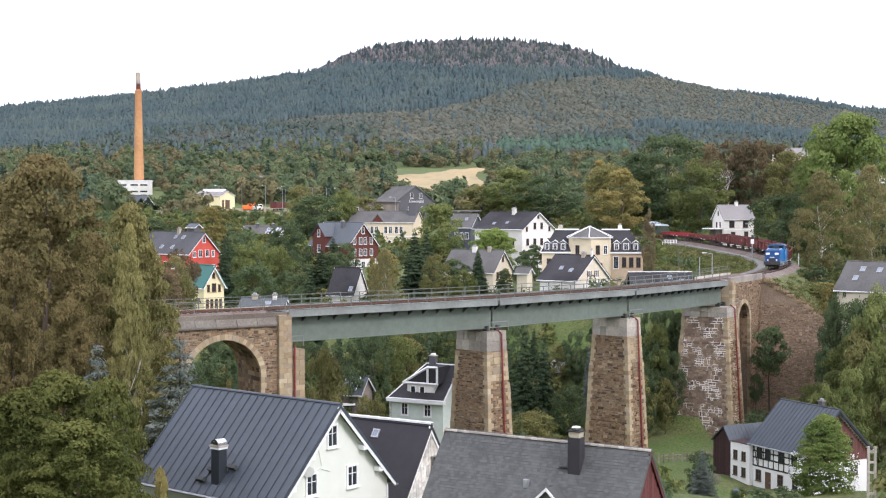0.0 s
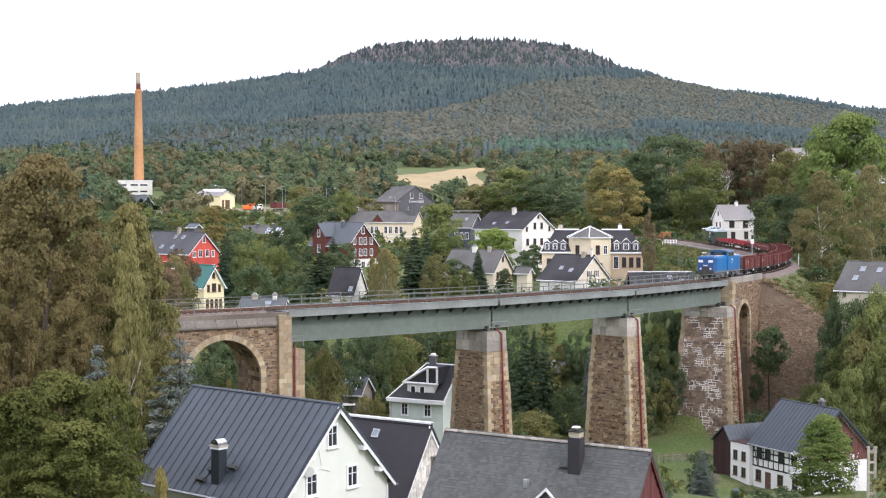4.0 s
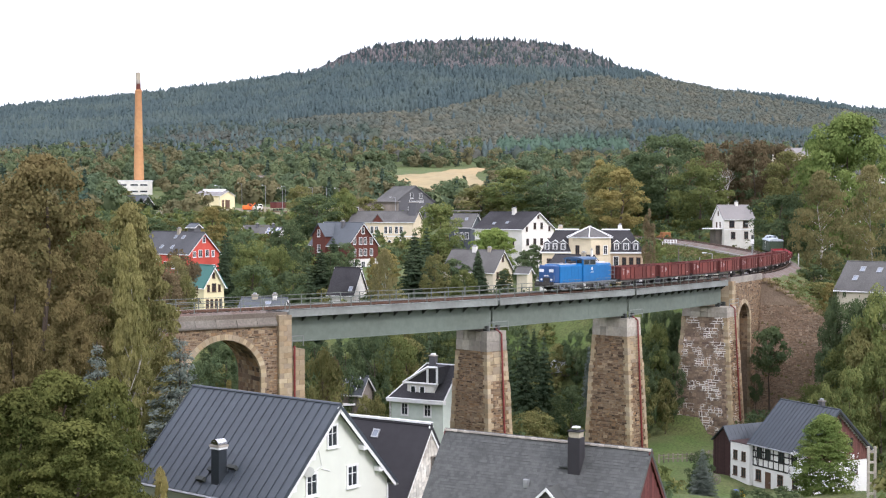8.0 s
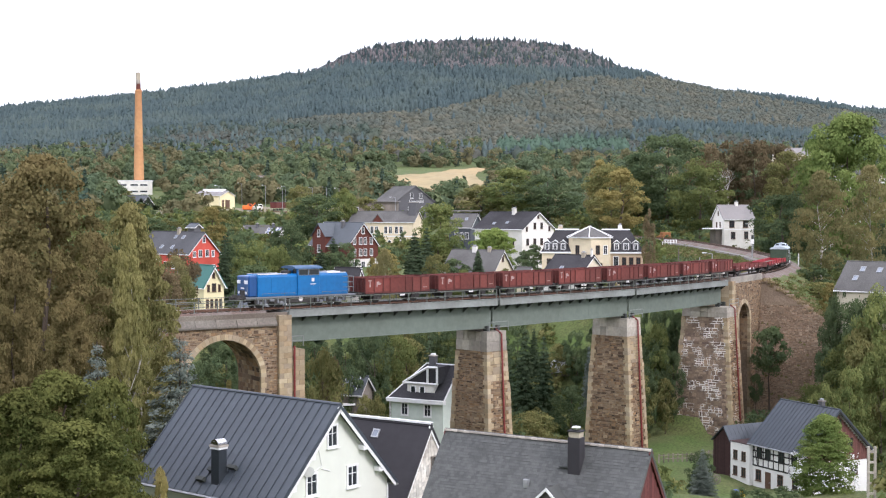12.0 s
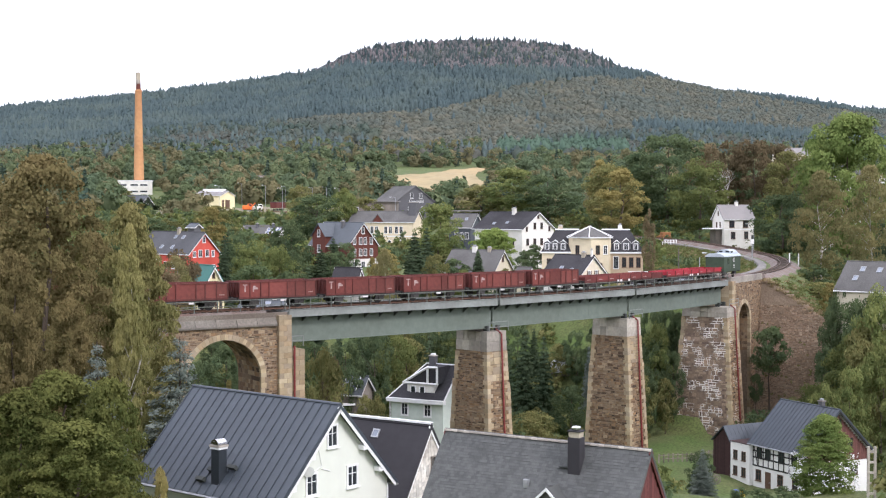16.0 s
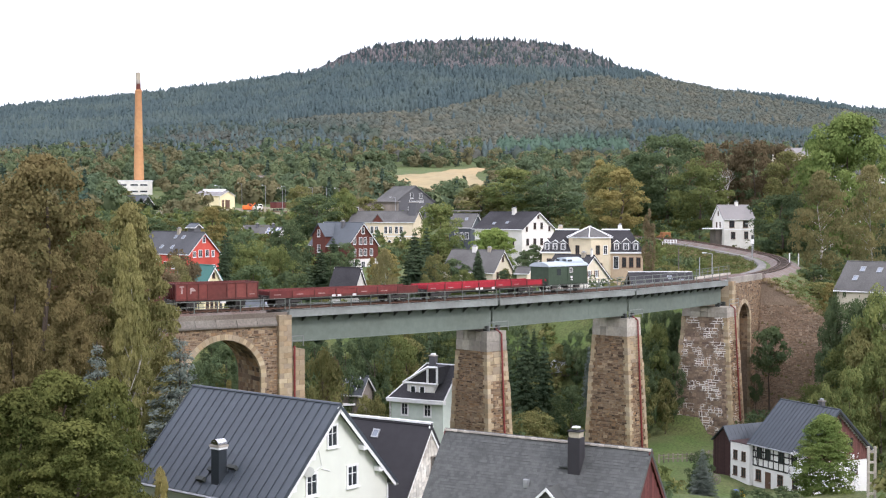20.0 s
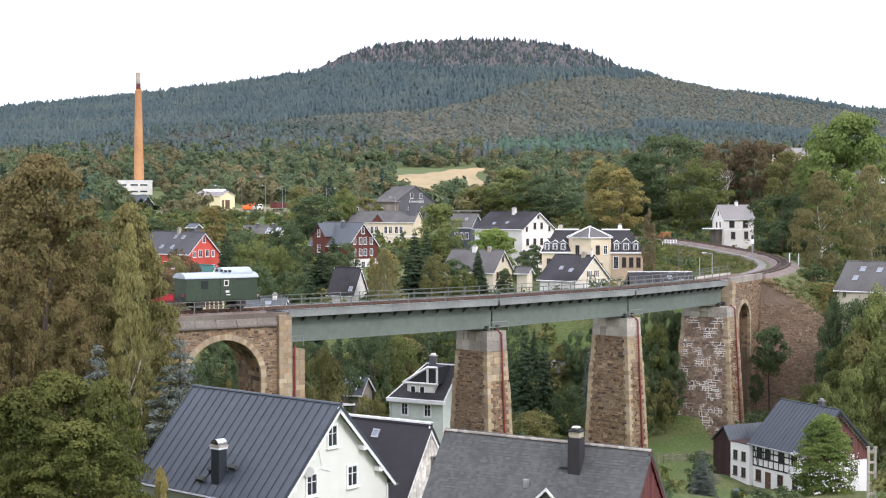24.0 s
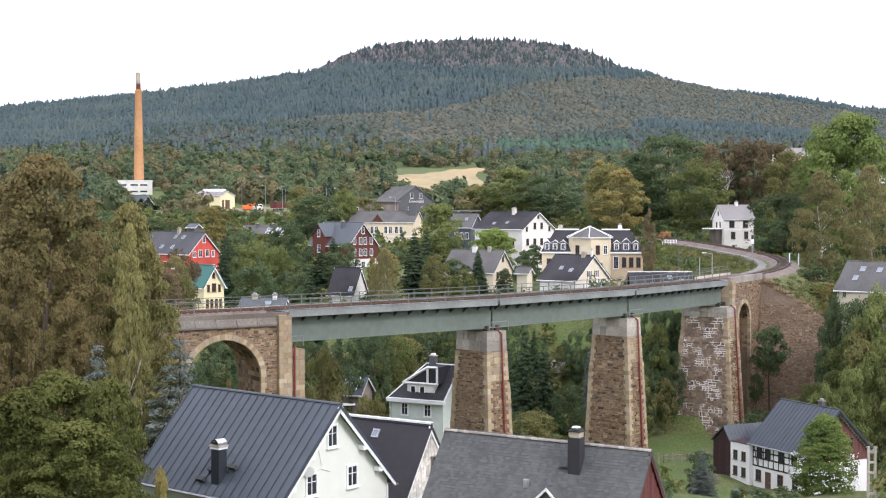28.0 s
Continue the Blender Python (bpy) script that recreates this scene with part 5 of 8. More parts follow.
def shingled_house():
    r, w, h = 5.1, 3.6, 5.0
    t = house("house", "old house with dark bitumen roof and worn shingled gable", (-0.72, 82, -3.1), 147.3, 6.4, w, r, h, "old_shingle", "bitumen", thick=0.18, over=0.12)
    roof_light(t, on_slope(w, r, h + r, 0, 0), 3.7, 1.0, 0.36, 0.42)
    part("ridge_flashing", boxes((-0.05, 6.45, -0.13, 0.13, h + r + 0.0, h + r + 0.12)), M["trim"], t, "white ridge flashing")
    rng = random.Random(6)
    row = 0
    z = 5.0
    while z < 9.6:
        half = min(3.45, (h + r - z - 0.35) * w / r)
        y = -half + (0.15 if row % 2 else 0.0)
        while y < half - 0.1:
            ww = min(0.3, half - y)
            bm = bmesh.new()
            box(bm, 0.06 + rng.uniform(-0.015, 0.01), 0.11, y + 0.01, y + ww - 0.01, z, z + 0.27)
            part("shingle", bm, M["old_shingle"], t)
            y += 0.3
        z += 0.24
        row += 1
    window(t, at_face("gable", -0.3, 7.3, (6.2, 3.4, 0.04)), 0.42, 0.75, "wood_old", 1, 0.06)


shingled_house()


def slate_house():
    w, r, h, length = 4.3, 6.0, 5.0, 11.98
    t = house("house", "house with weathered grey slate roof and maroon gable", (10.33, 67, -1.99), 147.9, length, w, r, h, "maroon_board", "slate_rest",
              gable=((0.75, 6.2, 0.62, 1.15), (-0.75, 6.2, 0.62, 1.15)), over=0.12, trim="maroon_board")
    for i in range(26):
        y = -3.9 + i * 0.3
        top = h + r - 0.3 - abs(y + 0.14) * r / w - 0.25
        if top > 2:
            part("board", boxes((0.07, 0.12, y, y + 0.28, 1.5, top)), M["maroon_board"], t)
    sl = math.hypot(w, r)
    m = on_slope(w, r, h + r, 0, 0)
    rng = random.Random(12)
    blocks = []
    row, d = 0, 0.02
    while d < sl - 0.05:
        x = -0.04 - (0.105 if row % 2 else 0)
        while x < length:
            a, b = max(x, -0.05), min(x + 0.21, length + 0.05)
            if b - a > 0.05:
                q = rng.uniform(-0.006, 0.006)
                lo, hi = 0.008, 0.024 + q + (0.02 if rng.random() < 0.03 else 0)
                e = d + 0.18 + rng.uniform(-0.012, 0.012)
                cs = [m @ Vector(v) for v in ((a + 0.004, d, 0.0), (b - 0.004, d, 0.0), (b - 0.004, e, 0.01), (a + 0.004, e, 0.01),
                                              (a + 0.004, d, lo), (b - 0.004, d, lo), (b - 0.004, e, hi), (a + 0.004, e, hi))]
                blocks.append(cs)
            x += 0.21
        d += 0.165
        row += 1
    stones_to_parts(t, blocks, M["slate_roof"], M["slate_rest"], 300, "slate", "slate_covering")
    # ridge tiles
    x = -0.05
    while x < length - 0.1:
        e = x + rng.uniform(0.34, 0.42)
        bm = bmesh.new()
        n = 6
        prism(bm, [(0.13 * math.cos(math.pi * i / n), h + r - 0.05 + 0.13 * math.sin(math.pi * i / n)) for i in range(n + 1)], -x, -e + 0.02, pose(0, 0, 0, 0, 0, 90))
        part("ridge_tile", bm, M["concrete"], t)
        x = e
    # chimney: slate-clad shaft with a pale head
    c = part("chimney", boxes((3.42, 4.1, 0.45, 1.05, 8.8, 11.42), bev=0.02), M["bitumen"], t, "dark slate-clad chimney shaft")
    part("chimney_head", boxes((3.46, 4.06, 0.49, 1.01, 11.42, 11.72), bev=0.02), M["plaster_pot"], c, "pale rendered chimney head")
    part("chimney_cap", boxes((3.4, 4.12, 0.43, 1.07, 11.72, 11.78)), M["bitumen"], c)
    part("chimney_hood", boxes((3.55, 3.97, 0.55, 0.95, 11.78, 11.98), bev=0.06), M["chrome"], c)
    part("roof_step", boxes((4.1, 4.6, 0.8, 1.05, 9.85, 9.9)), M["steel_dark"], t)
    part("roof_vent", boxes((6.05, 6.35, 1.4, 1.65, 8.5, 9.15), bev=0.03), M["zinc"], t)
    # white-edged dormer gable low on the slope
    x = 4.42
    bm = prism(bmesh.new(), [(-1.3, 5.5), (-1.3, 7.75), (0, 8.98), (1.3, 7.75), (1.3, 5.5)], 1.1, 2.6, Matrix.Translation((x, 0, 0)))
    dm = part("dormer", bm, M["slate_rest"], t)
    for sg in (-1, 1):
        part("dormer_roof", prism(bmesh.new(), [(0, 9.0), (0, 9.08), (sg * 1.55, 7.62), (sg * 1.55, 7.54)], 0.9, 2.75, Matrix.Translation((x, 0, 0))), M["slate_rest"], dm)
        part("dormer_trim", prism(bmesh.new(), [(0, 8.96), (0, 9.12), (sg * 1.6, 7.6), (sg * 1.6, 7.44)], 2.75, 2.82, Matrix.Translation((x, 0, 0))), M["trim"], dm, "white dormer bargeboard")
    window(dm, at_face("side", x, 6.6, (0, 2.6, 0)), 0.8, 1.1)


slate_house()


def half_timbered():
    w, r, h, length, over = 5.0, 4.75, 4.9, 9.6, 0.45
    t = house("house", "half-timbered house with white ground floor and dark sheet roof", (44.12, 150, -12.42), 117.8, length, w, r, h, "fresh_white", "seam_roof", seams=0.6,
              side=((2.1, 0.8, 0.7, 1.1), (4.5, 0.8, 0.7, 1.1), (8.15, 0.8, 0.7, 1.1)), trim="timber", frame_mat="frame_brown", over=over,
              gable=((-2.6, 2.2, 0.8, 1.1),))
    k = w - over
    # maroon boarded gable
    n = 30
    for i in range(n):
        y = -k + 2 * k * i / n
        y1 = y + 2 * k / n - 0.015
        z1 = h + r - 0.35 - max(abs(y), abs(y1)) * r / w
        if z1 > 4.0:
            part("gable_board", boxes((over - 0.05, over, y, y1, 3.75, z1)), M["brown_board"], t)
    window(t, at_face("gable", -0.28, 7.9, (length, k, over - 0.05)), 0.5, 0.65, "frame_brown", 1, 0.06)
    window(t, at_face("gable", -1.92, 5.4, (length, k, over - 0.05)), 0.7, 0.9, "frame_brown", 1, 0.06)
    # timber frame of the upper storey
    y0, y1 = k, k + 0.05
    for z in (2.4, 3.35, 4.1, 4.75):
        part("timber_beam", boxes((over, length - over, y0, y1, z - 0.08, z + 0.08)), M["timber"], t)
    for i in range(11):
        x = over + 0.07 + (length - 2 * over - 0.14) * i / 10
        part("timber_post", boxes((x - 0.06, x + 0.06, y0, y1 - 0.004, 2.4, 4.75)), M["timber"], t)
    for x0, x1 in ((1.2, 0.6), (8.3, 8.95)):
        part("timber_brace", tube(bmesh.new(), (x0, k + 0.03, 2.45), (x1, k + 0.03, 4.7), 0.06, n=4), M["timber"], t)
    for x in (2.2, 4.25, 6.55, 7.95):
        window(t, at_face("side", x, 3.42, (length, k + 0.05, 0)), 0.72, 1.1, "timber", 1, 0.07)
    d = part("door", boxes((6.1, 7.0, k, k + 0.06, -0.6, 1.95)), M["frame_brown"], t, "brown plank front door")
    part("door_handle", boxes((6.22, 6.26, k + 0.06, k + 0.12, 0.75, 0.9)), M["zinc"], d)
    c = chimney(t, 3.3, -0.4, 8.9, 10.15, 0.6, 0.5, "grey_wall")
    # wing at the far end, with a flat covered top
    wg = part("wing", boxes((length - over, length + 2.9, 0.6, k + 0.5, -3, 4.66)), M["fresh_white"], t, "white rendered side wing")
    part("wing_cover", boxes((length - over, length + 3.0, 0.5, k + 0.56, 4.66, 4.74)), M["dark_board"], wg)
    for x, z in ((length + 0.55, 0.9), (length + 0.55, 2.75), (length + 2.0, 0.9), (length + 2.0, 2.75)):
        window(wg, at_face("side", x, z, (length, k + 0.5, 0)), 0.55, 0.95, "frame_brown", 1, 0.07)
    # boarded shed across the wing's end, its gable beside the wing's front
    ridge, near, far = 14.13, 13.0, 16.05
    part("shed", prism(bmesh.new(), [(near, -3), (near, 4.45), (ridge, 5.98), (far, 4.3), (far, -3)], -3.0, k + 0.05), M["dark_board"], t, "dark brown-red boarded shed")
    x = near
    while x < far - 0.1:
        zs = [5.98 - (ridge - q) * 1.35 if q < ridge else 5.98 - (q - ridge) * 0.875 for q in (x, x + 0.23)]
        part("shed_board", prism(bmesh.new(), [(x, -3), (x, zs[0]), (x + 0.23, zs[1]), (x + 0.23, -3)], k + 0.05, k + 0.08), M["dark_board"], t)
        x += 0.245
    rf = part("shed_roof", prism(bmesh.new(), [(ridge, 6.22), (12.95, 4.55), (12.95, 4.43), (ridge, 6.08)], -3.2, k + 0.3), M["seam_roof"], t, "blue-grey sheet roof of the shed")
    part("shed_roof", prism(bmesh.new(), [(ridge, 6.22), (ridge, 6.08), (16.3, 4.18), (16.3, 4.32)], -3.2, k + 0.3), M["seam_roof"], t)
    for i in range(13):
        y = k + 0.2 - 0.6 * i
        part("roof_seam", prism(bmesh.new(), [(ridge, 6.26), (12.95, 4.59), (12.95, 4.55), (ridge, 6.22)], y - 0.02, y + 0.02), M["seam_roof"], rf)


half_timbered()

house("house", "bright red house with grey slate roof and white windows", (-46.49, 265, 5.21), 140, 16.4, 4.3, 4.3, 6, "red_wall", "slate_dark",
      gable=((0, 8.3, 0.6, 0.95), (-2.3, 5.5, 0.55, 1.1), (-0.8, 5.5, 0.75, 1.25), (0.9, 5.5, 0.75, 1.25), (2.4, 5.5, 0.6, 1.0), (-2.3, 2.7, 0.7, 1.1), (0.9, 2.7, 0.7, 1.1)),
      side=((12.2, 3.1, 1.1, 1.6), (9.6, 4.5, 0.8, 0.9), (7.3, 3.2, 0.9, 1.2), (5, 3.2, 0.9, 1.2)), lights=((9.6, 4.2), (6.3, 4.2), (7.6, 1.5), (5.2, 1.5)), chimneys=((7.5, 0.3, 0.9, 0.7, 0.6, "plaster_pot"),), deep=6)
house("house", "narrow pale yellow house with teal green roof", (-35.33, 210, 1.05), 128, 8, 2.15, 3.5, 6.1, "lemon_wall", "teal_roof", frame_mat="frame_brown",
      gable=((0.05, 7.7, 0.3, 0.7), (0.0, 5.6, 0.55, 1.1), (-0.95, 5.6, 0.25, 0.9), (0.95, 5.6, 0.25, 0.9), (-1.15, 3.1, 0.32, 1.15), (-0.4, 3.1, 0.32, 1.15), (0.4, 3.1, 0.32, 1.15), (1.15, 3.1, 0.32, 1.15), (-1.1, 0.6, 0.35, 1.1), (0, 0.6, 0.5, 1.1), (1.1, 0.6, 0.35, 1.1)), deep=6)


def brick_house():
    t = house("house", "brick-red house with blue-grey roof and white windows", (-18.66, 320, 6.46), 131, 16.0, 4.9, 5.6, 7.1, "brick_wall", "blue_roof",
              gable=((0, 10.1, 0.75, 1.3),) + tuple((y, z, 0.72, 1.5) for z in (7.6, 4.9) for y in (-2.5, -0.7, 0.7, 2.5)), chimneys=((7.0, 0.9, 1.2, 0.8, 0.8, "grey_wall"),), deep=6)
    part("white_plinth", boxes((0.36, 0.4, -4.45, 4.45, -1.5, 4.1)), M["white_wall"], t, "white ground floor")
    for y in (-2.5, 0, 2.5):
        window(t, at_face("gable", y, 1.8, (16.0, 4.5, 0.36)), 1.0, 1.6)
    bm = prism(bmesh.new(), [(-2.6, 5.0), (-2.6, 9.6), (0, 12.3), (2.6, 9.6), (2.6, 5.0)], 0.5, 5.0, Matrix.Translation((11.2, 0, 0)))
    g = part("cross_gable", bm, M["brick_wall"], t, "brick-red cross gable")
    for sg in (1, -1):
        bm = prism(bmesh.new(), [(0, 12.5), (0, 12.36), (sg * 3.0, 9.2), (sg * 3.0, 9.36)], 0.3, 5.4, Matrix.Translation((11.2, 0, 0)))
        part("roof", bm, M["blue_roof"], g)
    window(g, at_face("side", 11.2, 9.3, (0, 5.0, 0)), 0.9, 1.5)
    window(g, at_face("side", 11.2, 5.6, (0, 5.0, 0)), 1.0, 1.6)


brick_house()


def station():
    t = house("station_building", "slate-grey station building with white station name", (-8.99, 450.00, 17.17), 118, 17, 7.4, 5.2, 7.5, "grey_wall", "grey_roof", category="station", over=0.3, trim="grey_wall",
              gable=((-1.9, 8.6, 0.9, 1.6), (1.4, 8.6, 0.9, 1.6), (-2.7, 3.9, 0.9, 1.8), (2.2, 3.9, 0.9, 1.8)), side=((3, 4.2, 1.0, 2.2), (4.6, 4.2, 1.0, 2.2), (6.2, 4.2, 1.0, 2.2), (7.8, 4.2, 1.0, 2.2), (11, 4.2, 1.0, 2.2), (12.6, 4.2, 1.0, 2.2), (14.2, 4.2, 1.0, 2.2)))
    cu = bpy.data.curves.new("station_name", "FONT")
    cu.body, cu.size, cu.extrude, cu.align_x = "Cranzahl", 1.5, 0.04, "CENTER"
    cu.materials.append(M["trim"])
    ob = new("station_name", cu)
    ob.parent = t
    ob.matrix_basis = Matrix.Translation((0.22, -0.3, 7.0)) @ pose(0, 0, 0, 90, 0, -90)


station()


def yellow_annex():
    t = house("house", "pale yellow terrace with slate mansard roof and brick gablet", (-6.91, 395.00, 8.91), 165, 20, 5.5, 3.2, 7.5, "yellow_wall", "grey_roof",
              side=tuple((x, 4.3, 0.85, 1.9) for x in (4.0, 5.4, 7.2, 8.6, 11.4, 12.8, 14.6, 16.0)), deep=4)
    for x in (4.5, 7.5, 10.5, 13.5, 16.5):
        n = 8
        o = [(-0.6, 0.4), (-0.6, 1.9)] + [(-0.6 * math.cos(math.pi * i / n), 1.9 + 0.6 * math.sin(math.pi * i / n)) for i in range(1, n)] + [(0.6, 1.9), (0.6, 0.4)]
        part("arched_window", prism(bmesh.new(), o, 5.1, 5.16, Matrix.Translation((x, 0, 0))), M["trim"], t)
        o = [(a * 0.75, 0.5 + (z - 0.4) * 0.85) for a, z in o]
        part("pane", prism(bmesh.new(), o, 5.16, 5.18, Matrix.Translation((x, 0, 0))), M["glass"], t)
    part("string_course", boxes((0.4, 19.6, 5.1, 5.2, 3.3, 3.6)), M["trim"], t)
    part("gablet", prism(bmesh.new(), [(-1.9, 7.3), (0, 9.7), (1.9, 7.3)], 3.0, 5.35, Matrix.Translation((11, 0, 0))), M["brick_wall"], t, "brick-red gablet")
    for sg in (-1, 1):
        part("gablet_trim", prism(bmesh.new(), [(0, 9.7), (0, 9.95), (sg * 2.2, 7.2), (sg * 2.0, 7.1)], 2.8, 5.5, Matrix.Translation((11, 0, 0))), M["grey_roof"], t)
    chimney(t, 1.5, 1.5, 8.5, 13.2, 2.2, 1.6, "grey_wall")


yellow_annex()

house("house", "large white house with dark roof", (21.72, 305, 9.05), 140, 14.17, 6.5, 3.9, 8.5, "white_wall", "dark_roof", frame_mat="frame_brown",
      gable=((-1.3, 8.6, 0.7, 1.25), (1.3, 8.6, 0.7, 1.25), (-4.3, 8.1, 0.5, 0.9), (4.3, 8.1, 0.5, 0.9), (0, 11, 0.5, 0.6), (-4, 5, 0.8, 1.3), (-1.3, 5, 0.8, 1.3), (1.3, 5, 0.8, 1.3), (4, 5, 0.8, 1.3), (-4, 1.6, 0.8, 1.3), (-1.3, 1.6, 0.8, 1.3)),
      side=((3, 5, 0.8, 1.4), (5.5, 5, 0.8, 1.4), (8, 5, 0.8, 1.4)), lights=((6.0, 4.8), (9.5, 5.2)), chimneys=((6.5, 0.8, 1.2, 0.8, 0.8, "white_wall"),), deep=5)


def hip_cottage():
    w, r, h, length = 5.6, 4.3, 3.2, 8.3
    t = house("cottage", "white cottage with dark roof and weathered gable", (26.26, 235, 1.74), 140, length, w, r, h, "white_wall", "dark_roof", frame_mat="frame_brown",
              side=((2.2, 0.6, 0.7, 1.2), (4.0, 0.6, 0.7, 1.2)), lights=((4.9, 3.7), (2.6, 4.2)), chimneys=((2.0, 0.3, 0.6), (0.4, 0.2, 1.0, 0.35, 0.35, "white_wall")), deep=5)
    o = [(-5.1, 3.0), (0, 6.9), (5.1, 3.0)]
    part("gable_cladding", prism(bmesh.new(), o, -0.4, -0.34, pose(0, 0, 0, 0, 0, 90)), M["cream_wall"], t, "weathered cream gable boards")
    for y in (-1.1, 1.1):
        window(t, at_face("gable", y, 3.7, (length, 5, 0.34)), 0.65, 1.1)
        for sg in (-1, 1):
            part("shutter", boxes((0.28, 0.34, y + sg * 0.55 - 0.14, y + sg * 0.55 + 0.14, 3.7, 4.8)), M["frame_brown"], t)
    for y in (-3.2, -1.2, 0.8, 2.8):
        window(t, at_face("gable", y, 0.7, (length, 5, 0.4)), 0.6, 1.1, "frame_brown")


hip_cottage()
house("cottage", "cream cottage with grey roof and brown gable window", (12.04, 265, 1.67), 150, 11.82, 4.6, 4.3, 3, "cream_wall", "grey_roof", frame_mat="frame_brown",
      gable=((0, 5.1, 0.6, 1.2), (-2.2, 1.9, 0.7, 1.1), (2.2, 1.9, 0.7, 1.1)), chimneys=((6.5, 0.2, 0.8, 0.9, 0.8, "white_wall"), (3.2, 0.2, 0.6)), deep=6)
house("cottage", "small white house with steep dark roof", (-14.41, 240.00, -0.64), 152, 5.6, 2.9, 4.9, 3, "white_wall", "dark_roof", lights=((0.9, 4.3),), deep=5)


def railway_house():
    t = house("railway_house", "white railway house with pale roof beside the track", (73.72, 365.00, 10.67), 14, 9.4, 4.0, 3.9, 5.5, "white_wall", "light_roof",
              back=((2.6, 3.4, 1.3, 1.7), (6.6, 3.4, 1.3, 1.7), (3.0, 0.4, 1.1, 1.7), (6.8, 0.4, 1.0, 1.8)), gable=((0, 6.6, 0.5, 1.0), (0.9, 3.2, 0.5, 1.5), (-1.2, 3.2, 0.5, 1.5), (0, 0.4, 0.5, 1.6)), frame_mat="frame_brown", chimneys=((5.6, 0, 0.8, 0.8, 0.7, "white_wall"),))
    part("string_course", boxes((0.4, 9.0, -3.68, -3.6, 2.7, 2.95)), M["trim"], t)
    part("porch_roof", boxes((-3.6, 0.4, -2.8, 1.5, 2.9, 3.2)), M["trim"], t, "white flat porch roof")
    part("porch_wall", boxes((-1.4, 0.4, -2.2, 1.2, -2, 2.9)), M["wood_old"], t)


railway_house()


def villa():
    p = Vector((29.73, 270.00, -2.09))
    t = thing("villa", "pale yellow villa with slate mansard roof and white dormer windows", "villa", at=Matrix.Translation(p) @ pose(0, 0, 0, 0, 0, -7))
    for x0, x1 in ((-10.0, -4.4), (3.4, 10.0)):
        part("wall", boxes((x0, x1, 0, 11, -4, 3.2)), M["yellow_wall" if x0 < 0 else "beige_wall"], t)
        r0, r1 = (x0 - 0.3, x1 + 4.4) if x0 < 0 else (x0 - 4.4, x1 + 0.3)
        hipped(t, "roof", r0, r1, -0.3, 11.3, 3.2, 7.6, 2.9, "dark_roof")
        part("cornice", boxes((x0 - 0.35, x1 + 0.35, -0.38, 11.38, 2.96, 3.26)), M["trim"], t, "white cornice")
        part("roof_rim", boxes((r0 + 2.8, r1 - 2.8, 2.5, 8.5, 7.55, 7.72)), M["trim"], t, "white roof edge")
    # the middle block comes forward with two canted faces
    plan = ((-4.7, 8.0), (-4.7, 0.6), (-4.1, -0.4), (-0.2, -2.4), (3.3, -0.9), (3.7, 0.2), (3.7, 8.0))
    def block(grow, z0, z1):
        bm = bmesh.new()
        rings = [[bm.verts.new((x + grow * (1 if x > 0 else -1), y - grow if y < 1 else y, z)) for x, y in plan] for z in (z0, z1)]
        for i in range(len(plan)):
            j = (i + 1) % len(plan)
            bm.faces.new((rings[0][i], rings[0][j], rings[1][j], rings[1][i]))
        bm.faces.new(rings[1])
        bm.faces.new(rings[0][::-1])
        bmesh.ops.recalc_face_normals(bm, faces=bm.faces[:])
        return bm
    part("wall", block(0.0, -4, 6.05), M["yellow_wall"], t, "pale yellow canted centre block")
    part("cornice", block(0.35, 6.0, 6.25), M["trim"], t)
    bm = bmesh.new()
    top = bm.verts.new((-0.5, 2.6, 8.3))
    low = [bm.verts.new((x + 0.4 * (1 if x > 0 else -1), y - 0.4 if y < 1 else y, 6.26)) for x, y in plan]
    for i in range(len(plan)):
        bm.faces.new((low[i], low[(i + 1) % len(plan)], top))
    bmesh.ops.recalc_face_normals(bm, faces=bm.faces[:])
    tips = [v.co.copy() for v in low]
    part("roof", bm, M["grey_roof"], t, "low slate pyramid roof")
    for q in (tips[2], tips[3], tips[4], tips[1], tips[5]):
        part("hip_flashing", tube(bmesh.new(), q, (-0.5, 2.6, 8.34), 0.1, n=5), M["trim"], t)
    for x in (-9.0, -7.4, -5.8, 4.8, 6.7, 8.6):
        big = 5 < x < 8
        dw = 1.0 if big else 0.7
        d = part("dormer", prism(bmesh.new(), [(-dw, 3.4), (-dw, 5.0), (0, 5.8 if big else 5.4), (dw, 5.0), (dw, 3.4)], 0.1, 2.4, Matrix.Translation((x, 0, 0))), M["grey_wall"], t, "slate-clad dormer")
        part("dormer_roof", prism(bmesh.new(), [(-dw - 0.2, 4.9), (0, 5.85 if big else 5.45), (dw + 0.2, 4.9), (0, 6.1 if big else 5.7)], -0.1, 2.4, Matrix.Translation((x, 0, 0))), M["trim"], d, "white-edged dormer roof")
        window(d, Matrix.Translation((x, 0.1, 3.75)), 0.8 if big else 0.6, 1.05, f=0.16)
    for x, z, w, h in ((4.7, 0.0, 0.9, 2.3), (6.3, 0.3, 0.7, 1.8), (7.7, 0.3, 0.7, 1.8), (9.1, 0.3, 0.7, 1.8), (-8.6, 0.3, 0.7, 1.5), (-6, 0.3, 0.7, 1.5)):
        window(t, Matrix.Translation((x, 0, z)), w, h, "trim" if x == 4.7 else "frame_brown")
